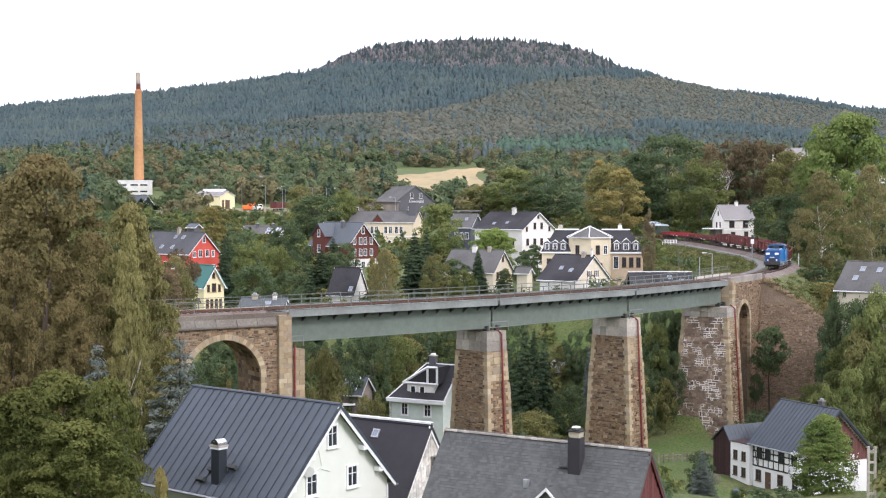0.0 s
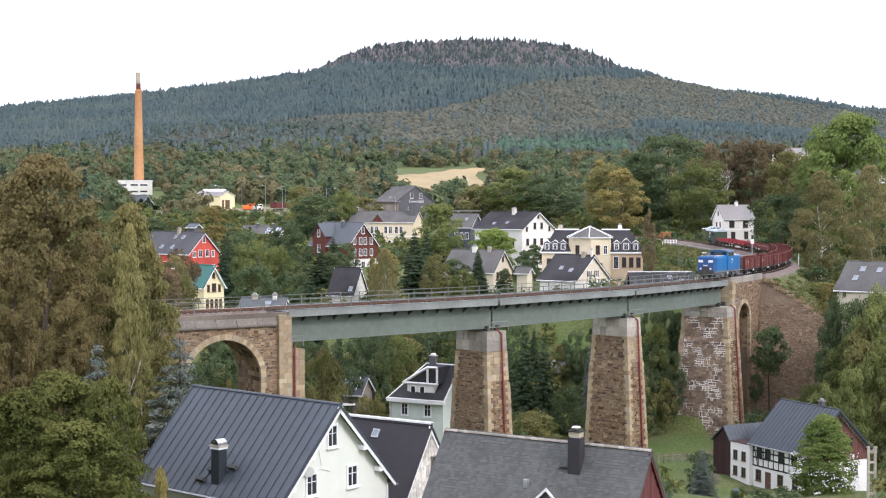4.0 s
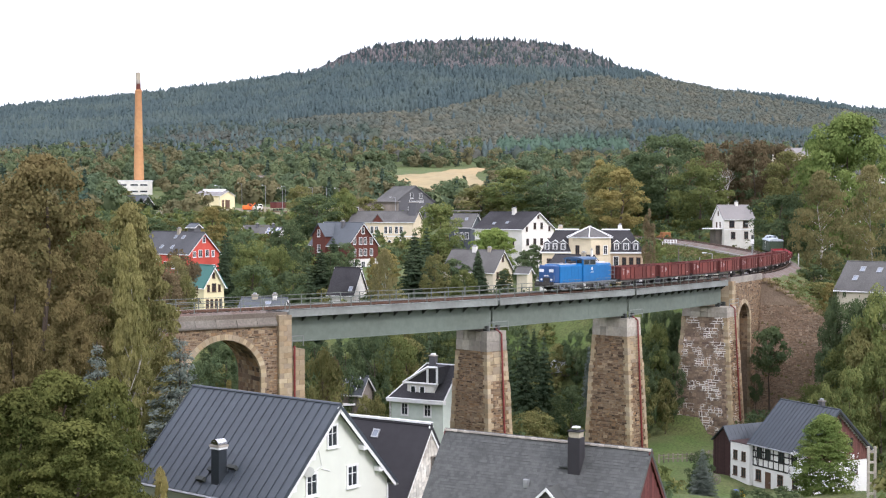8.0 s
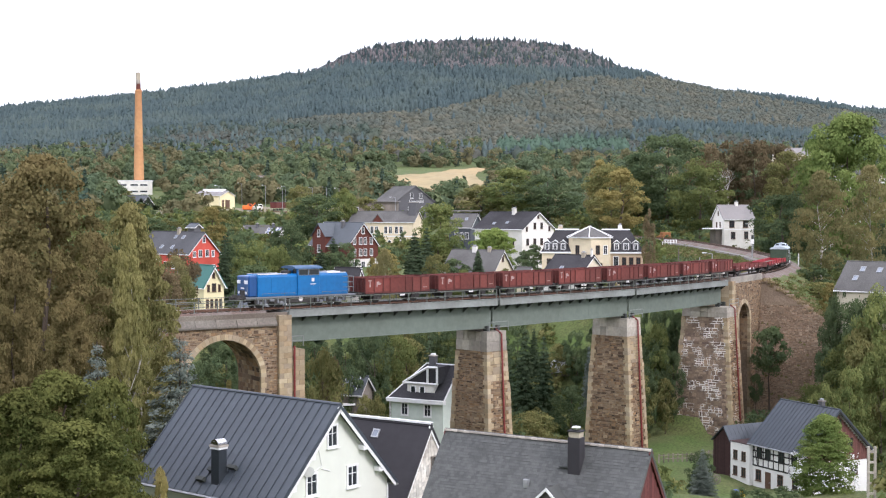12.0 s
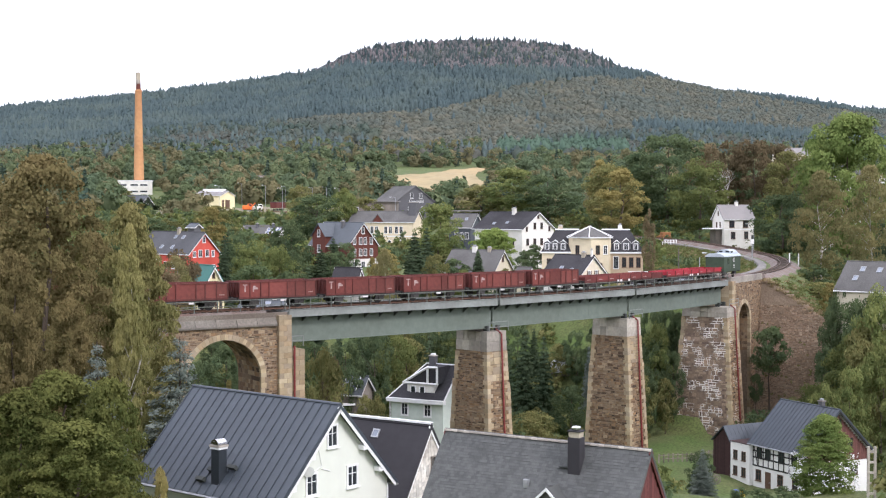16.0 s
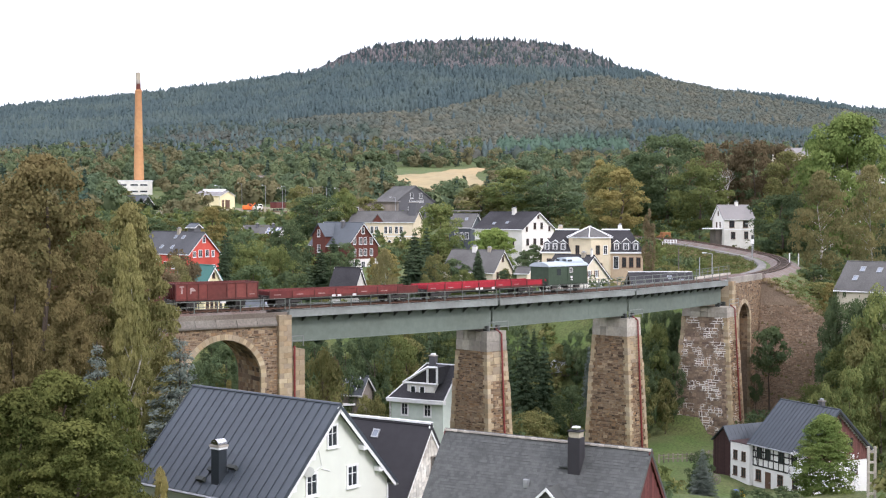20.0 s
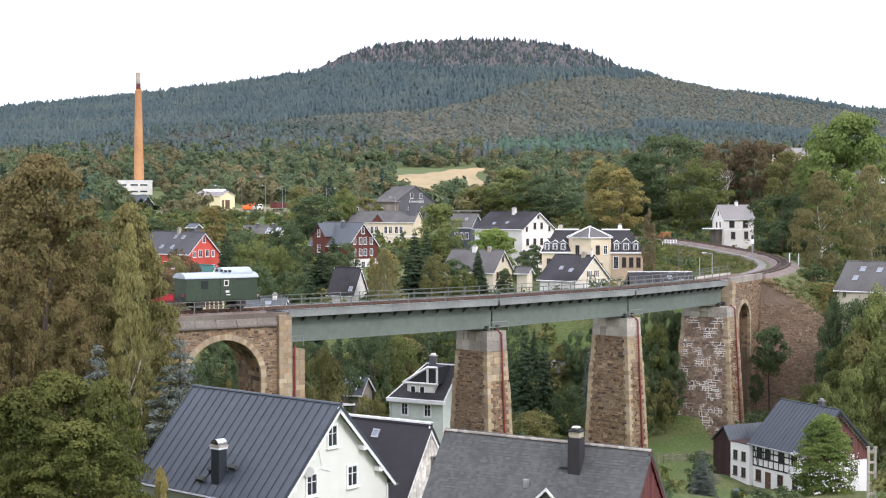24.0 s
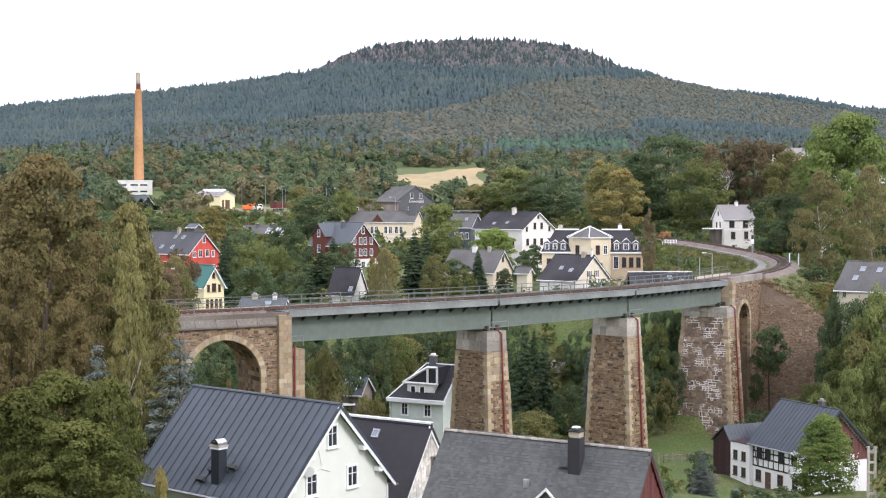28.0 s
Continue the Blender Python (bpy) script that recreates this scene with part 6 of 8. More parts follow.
    for x, k, z in ((-2.9, 0, 2.9), (1.1, 1, 2.9), (2.6, 1, 2.9), (-2.2, 0, -0.8), (1.6, 1, -0.8)):
        y, yaw = ((-0.4 - (x + 4.1) * 2.0 / 3.9, -27.1), (-2.4 + (x + 0.2) * 1.5 / 3.5, 23.2))[k]
        window(t, Matrix.Translation((x, y, z)) @ pose(0, 0, 0, 0, 0, yaw), 0.7, 1.6 if z > 0 else 1.8, "trim" if x == 2.6 else "frame_brown")
    chimney(t, 5.5, 5, 7, 8.5, 0.8, 0.7, "white_wall")
    chimney(t, -6.5, 5, 7, 8.3, 1.0, 0.7, "plaster_pot")


villa()
house("house", "house with pale grey slate roof among trees", (57.92, 194.00, 2.39), -42, 14, 4.4, 4.0, 3, "cream_wall", "grey_roof", back_lights=((2.4, 3.4), (2.9, 1.6), (5.4, 1.7)), chimneys=((8.5, 0.2, 0.5),), deep=8)


def dormer_house():
    """Half-hipped at its far end, a plain gable behind the pier; x runs along the ridge away from the gable, +y is the front."""
    w, r, h, length, ridge = 4.6, 4.0, 5.5, 8.1, 5.0
    top = h + r
    t = thing("house", "grey-green house with dark hipped roof and white-edged dormer", "house", at=Matrix.Translation((2.3, 172.05, -10.05 - top)) @ pose(0, 0, 0, 0, 0, 152))
    part("wall", boxes((0.3, length - 0.3, -4.3, 4.3, -5, h)), M["green_wall"], t, "grey-green rendered wall")
    part("gable_wall", prism(bmesh.new(), [(-4.3, h), (0, top - 0.3), (4.3, h)], -0.3, -0.5, pose(0, 0, 0, 0, 0, 90)), M["green_wall"], t)
    bm = bmesh.new()
    up = [bm.verts.new(p) for p in ((0, 0, top), (ridge, 0, top), (length, w, h), (0, w, h), (0, -w, h), (length, -w, h))]
    lo = [bm.verts.new(p) for p in ((0, 0, top - 0.2), (ridge, 0, top - 0.2), (length, w, h - 0.16), (0, w, h - 0.16), (0, -w, h - 0.16), (length, -w, h - 0.16))]
    for f in ((0, 1, 2, 3), (1, 0, 4, 5), (2, 1, 5)):
        bm.faces.new([up[i] for i in f])
        bm.faces.new([lo[i] for i in reversed(f)])
    for i, j in ((3, 2), (2, 5), (5, 4), (4, 0), (0, 3)):
        bm.faces.new((up[i], up[j], lo[j], lo[i]))
    bmesh.ops.recalc_face_normals(bm, faces=bm.faces[:])
    part("roof", bm, M["dark_roof"], t, "dark slate roof hipped at one end")
    for p, q in (((ridge, 0, top), (length, w, h)), ((0, 0, top), (ridge, 0, top)), ((0, 0, top), (0, w, h)), ((ridge, 0, top), (length, -w, h))):
        part("ridge_flashing", tube(bmesh.new(), p, q, 0.1, n=5), M["trim"], t, "white ridge flashing")
    part("eaves_board", boxes((-0.05, length + 0.05, 4.2, 5.0, 5.02, 5.52), bev=0.03), M["trim"], t, "broad white eaves board")
    for x in (5.8, 2.5):
        window(t, at_face("side", x, 3.45, (length, 4.3, 0)), 0.8, 1.35, f=0.16)
    part("downpipe", tube(bmesh.new(), (length - 0.2, 4.4, 5.1), (length - 0.2, 4.4, -4), 0.07), M["trim"], t)
    chimney(t, 4.0, 0.0, top - 0.6, top + 1.0, 0.85, 0.75, "grey_wall", "trim")
    x = 3.8
    d = part("dormer", boxes((x - 1.95, x + 1.95, 1.0, 3.7, 5.6, 7.4)), M["white_wall"], t, "white dormer front")
    part("dormer_roof", prism(bmesh.new(), [(2.4, 7.4), (-1.05, 9.5), (-2.4, 9.5), (-2.4, 7.4)], 0.3, 3.8, Matrix.Translation((x, 0, 0))), M["dark_roof"], d)
    for a, b in (((2.5, 7.4), (-1.05, 9.5)), ((-1.05, 9.5), (-2.4, 9.5)), ((-2.5, 7.4), (2.5, 7.4)), ((-1.05, 7.4), (-1.05, 9.5)), ((-2.4, 7.4), (-2.4, 9.5))):
        part("dormer_trim", tube(bmesh.new(), (x + a[0], 3.88, a[1]), (x + b[0], 3.88, b[1]), 0.16, n=4), M["trim"], d, "white dormer trim")
    for q in (1.1, -0.2):
        window(d, at_face("side", x + q, 5.95, (0, 3.7, 0)), 0.6, 1.0, bars=0)


dormer_house()


def with_panels(t, w, r, h, xs, d0, rows, material="solar"):
    m = on_slope(w, r, r + h, 0, 0)
    for x in xs:
        for j in range(rows):
            bm = bmesh.new()
            box(bm, x, x + 0.95, d0 + j * 1.3, d0 + j * 1.3 + 1.22, 0.04, 0.1, m)
            sp = part("solar_panel", bm, M[material], t, "framed solar panel")
            bm = bmesh.new()
            for x0, x1, y0, y1 in ((-0.05, 1.0, -0.04, 0.02), (-0.05, 1.0, 1.2, 1.26), (-0.05, 0.02, 0.02, 1.2), (0.93, 1.0, 0.02, 1.2)):
                box(bm, x + x0, x + x1, d0 + j * 1.3 + y0, d0 + j * 1.3 + y1, 0.05, 0.115, m)
            part("panel_frame", bm, M["trim"], sp)


t = house("house", "small house with solar panels on its roof", (-10.26, 186.00, -13.17), 162, 4.4, 2.9, 2.3, 2.6, "wood_old", "blue_roof", deep=8)
with_panels(t, 2.9, 2.3, 2.6, (1.0, 2.05), 0.3, 2)
t = house("garage", "low dark-roofed timber building with white ridge line", (30.37, 222.00, -0.58), 4, 10.5, 4.2, 2.6, 2.4, "timber", "dark_roof", back_lights=((6.6, 1.6), (8.4, 2.6)), category="shed", deep=8, trim="wood_old", over=0.7)
part("ridge_flashing", boxes((-0.05, 10.55, -0.16, 0.16, 5.0, 5.13)), M["trim"], t, "white ridge flashing")
for q in (-1, 1):
    part("gable_truss", tube(bmesh.new(), (0.05, q * 3.9, 2.5), (0.05, 0, 4.7), 0.12, n=4), M["wood_old"], t)
    part("gable_truss", tube(bmesh.new(), (0.05, q * 1.8, 2.5), (0.05, q * 0.9, 4.1), 0.09, n=4), M["wood_old"], t)
part("gable_tie", boxes((0.0, 0.14, -3.9, 3.9, 2.4, 2.6)), M["wood_old"], t)
house("shed", "low house with blue-grey roof and pale gable", (-19.74, 172.00, -1.41), 172, 6.0, 2.6, 1.7, 2.2, "white_wall", "blue_roof", chimneys=((1.6, 0.2, 0.5, 0.5, 0.5, "white_wall"), (4.2, 0.2, 0.4)), lights=((2.3, 1.3),), deep=8)
house("house", "blue-grey house with slate roof", (8.91, 345.00, 8.48), 150, 7, 3.6, 3.6, 6, "blue_roof", "grey_roof", side=((1.5, 3.2, 0.8, 1.5), (3.0, 3.2, 0.8, 1.5), (4.5, 3.2, 0.8, 1.5)), lights=((2.5, 2.0),), deep=6)
t = house("house", "white house with solar panels on a grey roof", (-45.66, 390.00, 4.37), 155, 13, 4.4, 3.6, 4, "white_wall", "grey_roof", gable=((0, 4.2, 0.8, 1.2),), chimneys=((3.5, 0.2, 1.0, 0.7, 0.7, "grey_wall"), (9.0, 0.2, 1.0, 0.7, 0.7, "grey_wall")), deep=6)
with_panels(t, 4.4, 3.6, 4, (0.8, 1.85, 2.9, 3.95), 0.6, 3)
house("house", "grey house with dark roof near the railway yard", (-67.73, 470.00, 8.10), 150, 12, 5.0, 4.6, 3.5, "white_wall", "dark_roof", side=((4, 1.0, 0.9, 1.4), (7, 1.0, 0.9, 1.4)), lights=((3, 3), (1.5, 5)), deep=6)
house("house", "white gabled house with grey roof", (-58.83, 400.00, 4.73), 40, 9, 4.4, 3.2, 4, "white_wall", "grey_roof", deep=6)
house("house", "dark timber house with white window frames", (-126.06, 580.00, 15.12), 150, 12, 5.4, 5.2, 5, "timber", "blue_roof", gable=((0, 6.0, 1.3, 1.6), (-2, 1.8, 2.2, 2.0), (2.2, 1.8, 1.6, 2.0)), deep=6)
house("shed", "grey shed near the red house", (-54.0, 300.00, 6.5), 150, 2.6, 1.5, 0.9, 3, "grey_wall", "blue_roof", deep=6)
house("cottage", "garden shed with pale gable", (16.70, 255.00, -1.20), 150, 3.0, 1.5, 1.2, 2.2, "cream_wall", "grey_roof", deep=6)
house("house", "far house with grey roof between the trees", (136.30, 420.00, 23.16), 150, 14, 5, 3.6, 5, "white_wall", "grey_roof", gable=((0, 3, 1, 1.4),), deep=10)
house("house", "white house with grey roof at the wood's edge", (113.95, 350.00, 13.99), 160, 14, 5, 4, 6, "white_wall", "dark_roof", gable=((1, 2.5, 0.8, 1.2), (1, 0, 0.8, 1.2)), deep=10)
house("house", "distant farmhouse roof in the wood", (243.68, 900.00, 49.32), 170, 26, 7, 5, 5, "cream_wall", "light_roof", deep=20)
house("house", "distant low farmhouse by the field", (-101.21, 800.00, 28.67), 175, 20, 5, 4, 4, "white_wall", "wood_old", deep=6)


def yard_hall():
    t = house("hall", "pale yellow industrial hall with grey sheet roof", (-88.59, 560.00, 16.81), 160, 13, 6.6, 2.0, 5.6, "lemon_wall", "light_roof", category="hall", deep=6)
    part("hall_door", boxes((0.3, 0.38, -1.8, 1.8, 0, 3.8)), M["frame_brown"], t, "brown roller door")
    part("hall_door", boxes((0.3, 0.38, 3.0, 4.6, 0, 3.8)), M["frame_brown"], t, "brown roller door")
    part("roof_monitor", boxes((2, 11, -1.6, 1.6, 7.1, 8.3), bev=0.1), M["trim"], t, "white roof lantern")


yard_hall()


def chimney_stack():
    p = Vector((-161.24, 720.00, 22.32))
    t = thing("factory_chimney", "tall orange brick factory chimney with worn head", "chimney", at=Matrix.Translation(p))
    n = 24
    lv = [(-10, 2.75), (0, 2.7), (15, 2.4), (30, 2.05), (45, 1.75), (49.5, 1.62)]
    def shaft(levels):
        bm = bmesh.new()
        rows = [[bm.verts.new((r * math.cos(2 * math.pi * i / n), r * math.sin(2 * math.pi * i / n), z)) for i in range(n)] for z, r in levels]
        for a, b in zip(rows, rows[1:]):
            for i in range(n):
                bm.faces.new((a[i], a[(i + 1) % n], b[(i + 1) % n], b[i]))
        bm.faces.new(rows[-1])
        return bm
    part("shaft", shaft(lv), M["orange_stack"], t, "tapering orange brick shaft")
    part("collar", shaft([(48.6, 1.9), (49.2, 2.0), (49.9, 1.75)]), M["orange_stack"], t)
    part("upper_shaft", shaft([(49.5, 1.35), (54.5, 1.25)]), M["brick_wall"], t, "darker narrow upper shaft")
    part("band", shaft([(53.0, 1.32), (54.8, 1.3)]), M["concrete"], t, "pale band")
    part("head", shaft([(54.8, 1.3), (59.0, 1.22)]), M["plaster_pot"], t, "grey worn head")
    for z in (8, 20, 32, 42):
        r = np.interp(z, [q[0] for q in lv], [q[1] for q in lv])
        part("iron_band", shaft([(z, r + 0.04), (z + 0.25, r + 0.04)]), M["orange_stack"], t)
    q = Vector((-161.26, 712.00, 16.56))
    b = thing("factory_building", "white flat-roofed factory block at the chimney's foot", "factory", at=Matrix.Translation(q))
    part("wall", boxes((-8.3, 8.0, -4, 4, -8, 7.0)), M["white_wall"], b)
    part("roof_slab", boxes((-8.6, 8.3, -4.3, 4.3, 7.0, 7.5)), M["trim"], b)
    for x in (-5.6, 0.2, 5.2):
        for z in (1.2, 4.6):
            window(b, Matrix.Translation((x, -4.0, z)), 3.8, 0.9, "trim", 3)


chimney_stack()


def mast():
    p = Vector((47.28, 2150.00, 270.32))
    t = thing("radio_mast", "thin radio mast on the summit", "mast", at=Matrix.Translation((p.x, p.y, float(gz(p.x, p.y)))))
    h = 57.0
    part("lower_mast", tube(bmesh.new(), (0, 0, -2), (0, 0, h * 0.7), 0.9, 0.7, 8), M["grey_metal"], t)
    part("upper_mast", tube(bmesh.new(), (0, 0, h * 0.7), (0, 0, h), 0.5, 0.4, 6), M["brick_wall"], t)


mast()


# ---- trees ----
def leaf_cloud(rng, pts, size, drop=0.0, facing=None, loose=0.75):
    """Leaf quads round the given points; facing: the way that each clump's skin looks there, which its leaves follow loosely."""
    n = len(pts)
    a = rng.normal(size=(n, 3))
    a /= np.linalg.norm(a, axis=1)[:, None]
    if facing is not None:
        f = facing / np.maximum(np.linalg.norm(facing, axis=1), 1e-6)[:, None] + a * loose
        f /= np.linalg.norm(f, axis=1)[:, None]
        a = np.cross(f, rng.normal(size=(n, 3)))
        a /= np.linalg.norm(a, axis=1)[:, None]
        b = np.cross(f, a)
    else:
        b = np.cross(a, rng.normal(size=(n, 3)))
        b /= np.linalg.norm(b, axis=1)[:, None]
    if drop:
        a = a * (1 - drop) + np.array([0, 0, -1.0]) * drop * 1.6
    s = size * rng.uniform(0.6, 1.35, (n, 1))
    return np.stack([pts - a * s * 0.6, pts + b * s * 0.42, pts + a * s * 0.6, pts - b * s * 0.42], 1)


def crown_points(rng, n, h, r, base, clumps, shape):
    """Leaf places and the way that they face: lumps spread over the crown, leaves on each lump's upper shell."""
    cs = []
    while len(cs) < clumps:
        u = rng.uniform(0, 1)
        if shape == "oval":
            rad = math.sqrt(max(1 - (2 * u - 1) ** 2, 0)) * 0.97 + 0.05
        elif shape == "cone":
            rad = (1 - u) * 0.95 + 0.06
        elif shape == "birch":
            rad = math.sin(math.pi * min(u ** 0.75, 1)) ** 0.8 * 0.9 + 0.06
        else:
            rad = min(1.0, 1.6 * (1 - u)) ** 0.6 * (0.7 + 0.3 * u)
        q = rng.uniform(0, 1) ** 0.4
        w = rng.uniform(0, 2 * math.pi)
        cs.append((r * rad * q * math.cos(w), r * rad * q * math.sin(w), base + (h - base) * (0.04 + 0.92 * u), rad))
    cs = np.array(cs)
    pick = rng.integers(0, clumps, n)
    d = rng.normal(size=(n, 3))
    d /= np.linalg.norm(d, axis=1)[:, None]
    d[:, 2] = np.where(d[:, 2] < -0.2, np.abs(d[:, 2]) * rng.choice((1, 1, -1), n), d[:, 2])
    rad = r * (0.9 / math.sqrt(clumps) + 0.10) * rng.uniform(0.75, 1.4, clumps)[pick][:, None]
    fill = rng.uniform(0.35, 1.0, (n, 1)) ** 0.5
    p = cs[pick, :3] + d * rad * fill * np.array([1.15, 1.15, 0.8])
    out = (p - np.array([0, 0, base + 0.45 * (h - base)])) / np.array([r, r, 0.55 * (h - base)])
    return p, d + 0.6 * out


def tree_trunk(rng, h, r0, base, spread, limbs=6):
    bm = bmesh.new()
    p = Vector((0, 0, -0.6))
    rad = r0
    steps = 5
    for i in range(steps):
        q = Vector((rng.normal() * 0.02 * h, rng.normal() * 0.02 * h, h * 0.85 * (i + 1) / steps))
        tube(bm, p, q, rad, rad * 0.72, 7)
        p, rad = q, rad * 0.72
    for i in range(limbs):
        z = base + (h - base) * rng.uniform(0.05, 0.6)
        w = rng.uniform(0, 2 * math.pi)
        e = Vector((spread * 0.6 * math.cos(w), spread * 0.6 * math.sin(w), z + spread * rng.uniform(0.3, 0.7)))
        tube(bm, (0, 0, z), e, r0 * 0.2, r0 * 0.04, 5)
    return bm


def broadleaf(label, leaf, h, r, base, n, size, clumps=60, shape="oval", bark="bark", seed=0, drop=0.0, category="tree", name="tree"):
    rng = np.random.default_rng(seed)
    t = thing(name, label, category)
    pts, face = crown_points(rng, n, h, r, base, clumps, shape)
    v = leaf_cloud(rng, pts, size, drop, face)
    part("trunk", tree_trunk(rng, h, (h * 0.017 + 0.06) * (0.5 if bark == "birch_bark" else 1.0), base, r, 14 if bark == "birch_bark" else 6), M[bark], t)
    me = raw_mesh("crown", v.reshape(-1, 3), np.arange(4 * n).reshape(-1, 4), 4)
    link("crown", me, L[leaf], t)
    return t


def conifer_sprays(rng, n, h, r, base, size):
    """Needle sprays lying flat along tiers of boughs that droop and lift again at their tips."""
    rows = []
    tiers = max(9, int(h / 0.42))
    for k in range(tiers):
        u = 1 - (1 - (k + 0.3) / tiers) ** 0.9
        m = int(rng.integers(7, 11))
        for j in range(m):
            reach = r * (1 - u) ** 0.82 * rng.uniform(0.72, 1.12) + 0.12
            rows.append((base + (h - base) * (u + rng.uniform(-0.012, 0.012)), 2 * math.pi * (j + rng.uniform(-0.3, 0.3)) / m + k * 0.9, reach))
    rows = np.array(rows)
    pick = rng.choice(len(rows), n, p=rows[:, 2] / rows[:, 2].sum())
    z0, w, reach = rows[pick].T
    t = rng.uniform(0.02, 1.0, n) ** 0.75
    side = rng.uniform(-1, 1, n)
    spread = 0.42 * reach * (1.2 - t) + 0.03
    x, y = reach * t, side * spread
    z = z0 - reach * (0.34 * t - 0.12 * t * t) - np.abs(side) * spread * 0.35 + rng.normal(size=n) * 0.02 * r
    turn = w + side * 0.7
    p = np.stack([x * np.cos(w) - y * np.sin(w), x * np.sin(w) + y * np.cos(w), z], 1)
    a = np.stack([np.cos(turn), np.sin(turn), rng.uniform(-0.55, 0.0, n)], 1)
    b = np.stack([-np.sin(turn), np.cos(turn), rng.uniform(-0.6, 0.6, n)], 1)
    s = size * rng.uniform(0.6, 1.3, (n, 1)) * (0.75 + 0.5 * reach / r)[:, None]
    return np.stack([p - a * s * 0.7, p + b * s * 0.3, p + a * s * 0.7, p - b * s * 0.3], 1)


def conifer(label, leaf, h, r, base, n, size, seed=0, name="spruce_tree"):
    rng = np.random.default_rng(seed)
    t = thing(name, label, "conifer")
    v = conifer_sprays(rng, n, h, r, base, size)
    part("trunk", tube(bmesh.new(), (0, 0, -0.6), (0, 0, h * 0.985), h * 0.016 + 0.05, 0.02, 7), M["bark"], t)
    me = raw_mesh("crown", v.reshape(-1, 3), np.arange(4 * n).reshape(-1, 4), 4)
    link("crown", me, L[leaf], t)
    return t


def put(proto, x, y, h_scale=1.0, r_scale=None, turn=0.0, z=None, first=False):
    """Sets a tree, or a copy of it, on the ground."""
    m = pose(x, y, gz(x, y) - 0.1 if z is None else z, 0, 0, turn)
    t = copy_thing(proto, m) if proto.get("placed") else proto
    t.matrix_basis = m
    rs = h_scale if r_scale is None else r_scale
    t.scale = (rs, rs, h_scale)
    proto["placed"] = 1
    return t


# kinds of tree: built once at 10 m height, then copied; rows are x, y, height, crown radius
def stand(protos, rows, label_group=""):
    for i, (x, y, h, r) in enumerate(rows):
        p = protos[i % len(protos)]
        put(p, x, y, h / 10.0, 0.88 * r / p["radius"], turn=(i * 67) % 360)


def proto(kind, label, leaf, n, size, clumps, shape, seed, bark="bark", drop=0.0, r=4.0, base=1.5, name="tree", category="tree"):
    if kind == "conifer":
        t = conifer(label, leaf, 10, r, base, n, size, seed, name)
    else:
        t = broadleaf(label, leaf, 10, r, base, n, size, clumps, shape, bark, seed, drop, category, name)
    t["radius"] = r
    return t


lime = [proto("b", "tall lime tree with browning autumn leaves", "lime", 54000, 0.09, 340, "oval", s, r=2.1, base=0.3) for s in (1, 21)]
stand(lime, [(-25.5, 92.0, 17.6, 2.3), (-26.4, 84.0, 16.2, 2.5), (-28.3, 96.0, 27.9, 5.1), (-37.7, 110.0, 22.5, 5.0), (-28.9, 112.0, 23.6, 2.8), (-25.5, 80.0, 20.2, 2.3), (-29.3, 102.0, 21.8, 2.6)])
near_birch = [proto("b", "tall birch with drooping yellowing twigs", "near_birch", 42000, 0.085, 240, "birch", s, "birch_bark", 0.5, 1.6, 0.5) for s in (2, 22)]
stand(near_birch, [(-26.3, 98.0, 20.7, 1.6), (-25.0, 112.0, 18.3, 3.4), (-24.0, 104.0, 25.3, 4.4), (-21.9, 100.0, 21.5, 3.3), (-21.3, 92.0, 22.6, 1.8)])
near_leafy = [proto("b", "broad green leafy tree", "leafy", 36000, 0.13, 320, "oval", s, r=2.6, base=-0.5) for s in (3, 23)]
stand(near_leafy, [(-19.9, 70.0, 13.0, 3.8), (-16.8, 68.0, 12.6, 2.2), (-19.5, 62.0, 11.0, 2.8), (-16.3, 60.0, 8.8, 3.0)])
blue = [proto("conifer", "blue-grey garden spruce with dense needles", "blue_spruce", 44000, 0.15, 0, "", 4, r=4.0, base=0.3, name="spruce_tree")]
stand(blue, [(-22.0, 86.0, 14.2, 4.3), (-17.9, 92.0, 14.4, 5.8), (25.4, 132.0, 4.8, 1.9), (22.1, 205.0, 11.2, 2.0)])
green = [proto("b", "rounded green broadleaf tree", "green", 9500, 0.25, 70, "oval", s, base=1.2) for s in (5, 25, 45)]
stand(green, [(46.6, 165.0, 10.6, 2.6), (50.2, 166.0, 11.8, 2.8), (54.5, 168.0, 14.4, 3.6), (45.0, 174.0, 7.6, 2.4), (48.6, 178.0, 9.0, 2.6), (53.3, 178.0, 15.6, 3.4), (56.7, 176.0, 20.3, 3.7), (31.8, 200.0, 13.4, 2.0), (-98.6, 510.0, 2.7, 5.1), (-28.1, 235.0, 12.5, 2.9), (-1.1, 318.0, 14.6, 6.3), (-29.0, 400.0, 14.0, 4.3), (75.9, 400.0, 23.1, 10.0), (31.4, 200.0, 12.4, 3.3), (-6.8, 195.0, 14.7, 3.7), (-34.6, 245.0, 12.0, 4.6), (3.2, 215.0, 7.8, 5.4), (96.6, 410.0, 9.8, 4.3), (-14.1, 205.0, 7.3, 2.0),
      (62.9, 205.0, 14.5, 3.4), (3.5, 235.0, 8.9, 2.9), (53.0, 180.0, 14.2, 3.0), (-29.5, 238.0, 11.6, 2.7), (-32.2, 445.0, 9.4, 4.8), (-43.8, 470.0, 9.5, 7.8), (22.7, 450.0, 16.3, 11.2)])
bare_stem = [proto("b", "slim green tree with a bare stem before the wing wall", "dark", 5200, 0.22, 70, "oval", 35, base=5.6, r=2.6)]
stand(bare_stem, [(49.2, 203.0, 15.4, 3.3), (46.6, 201.0, 9.0, 1.2)])
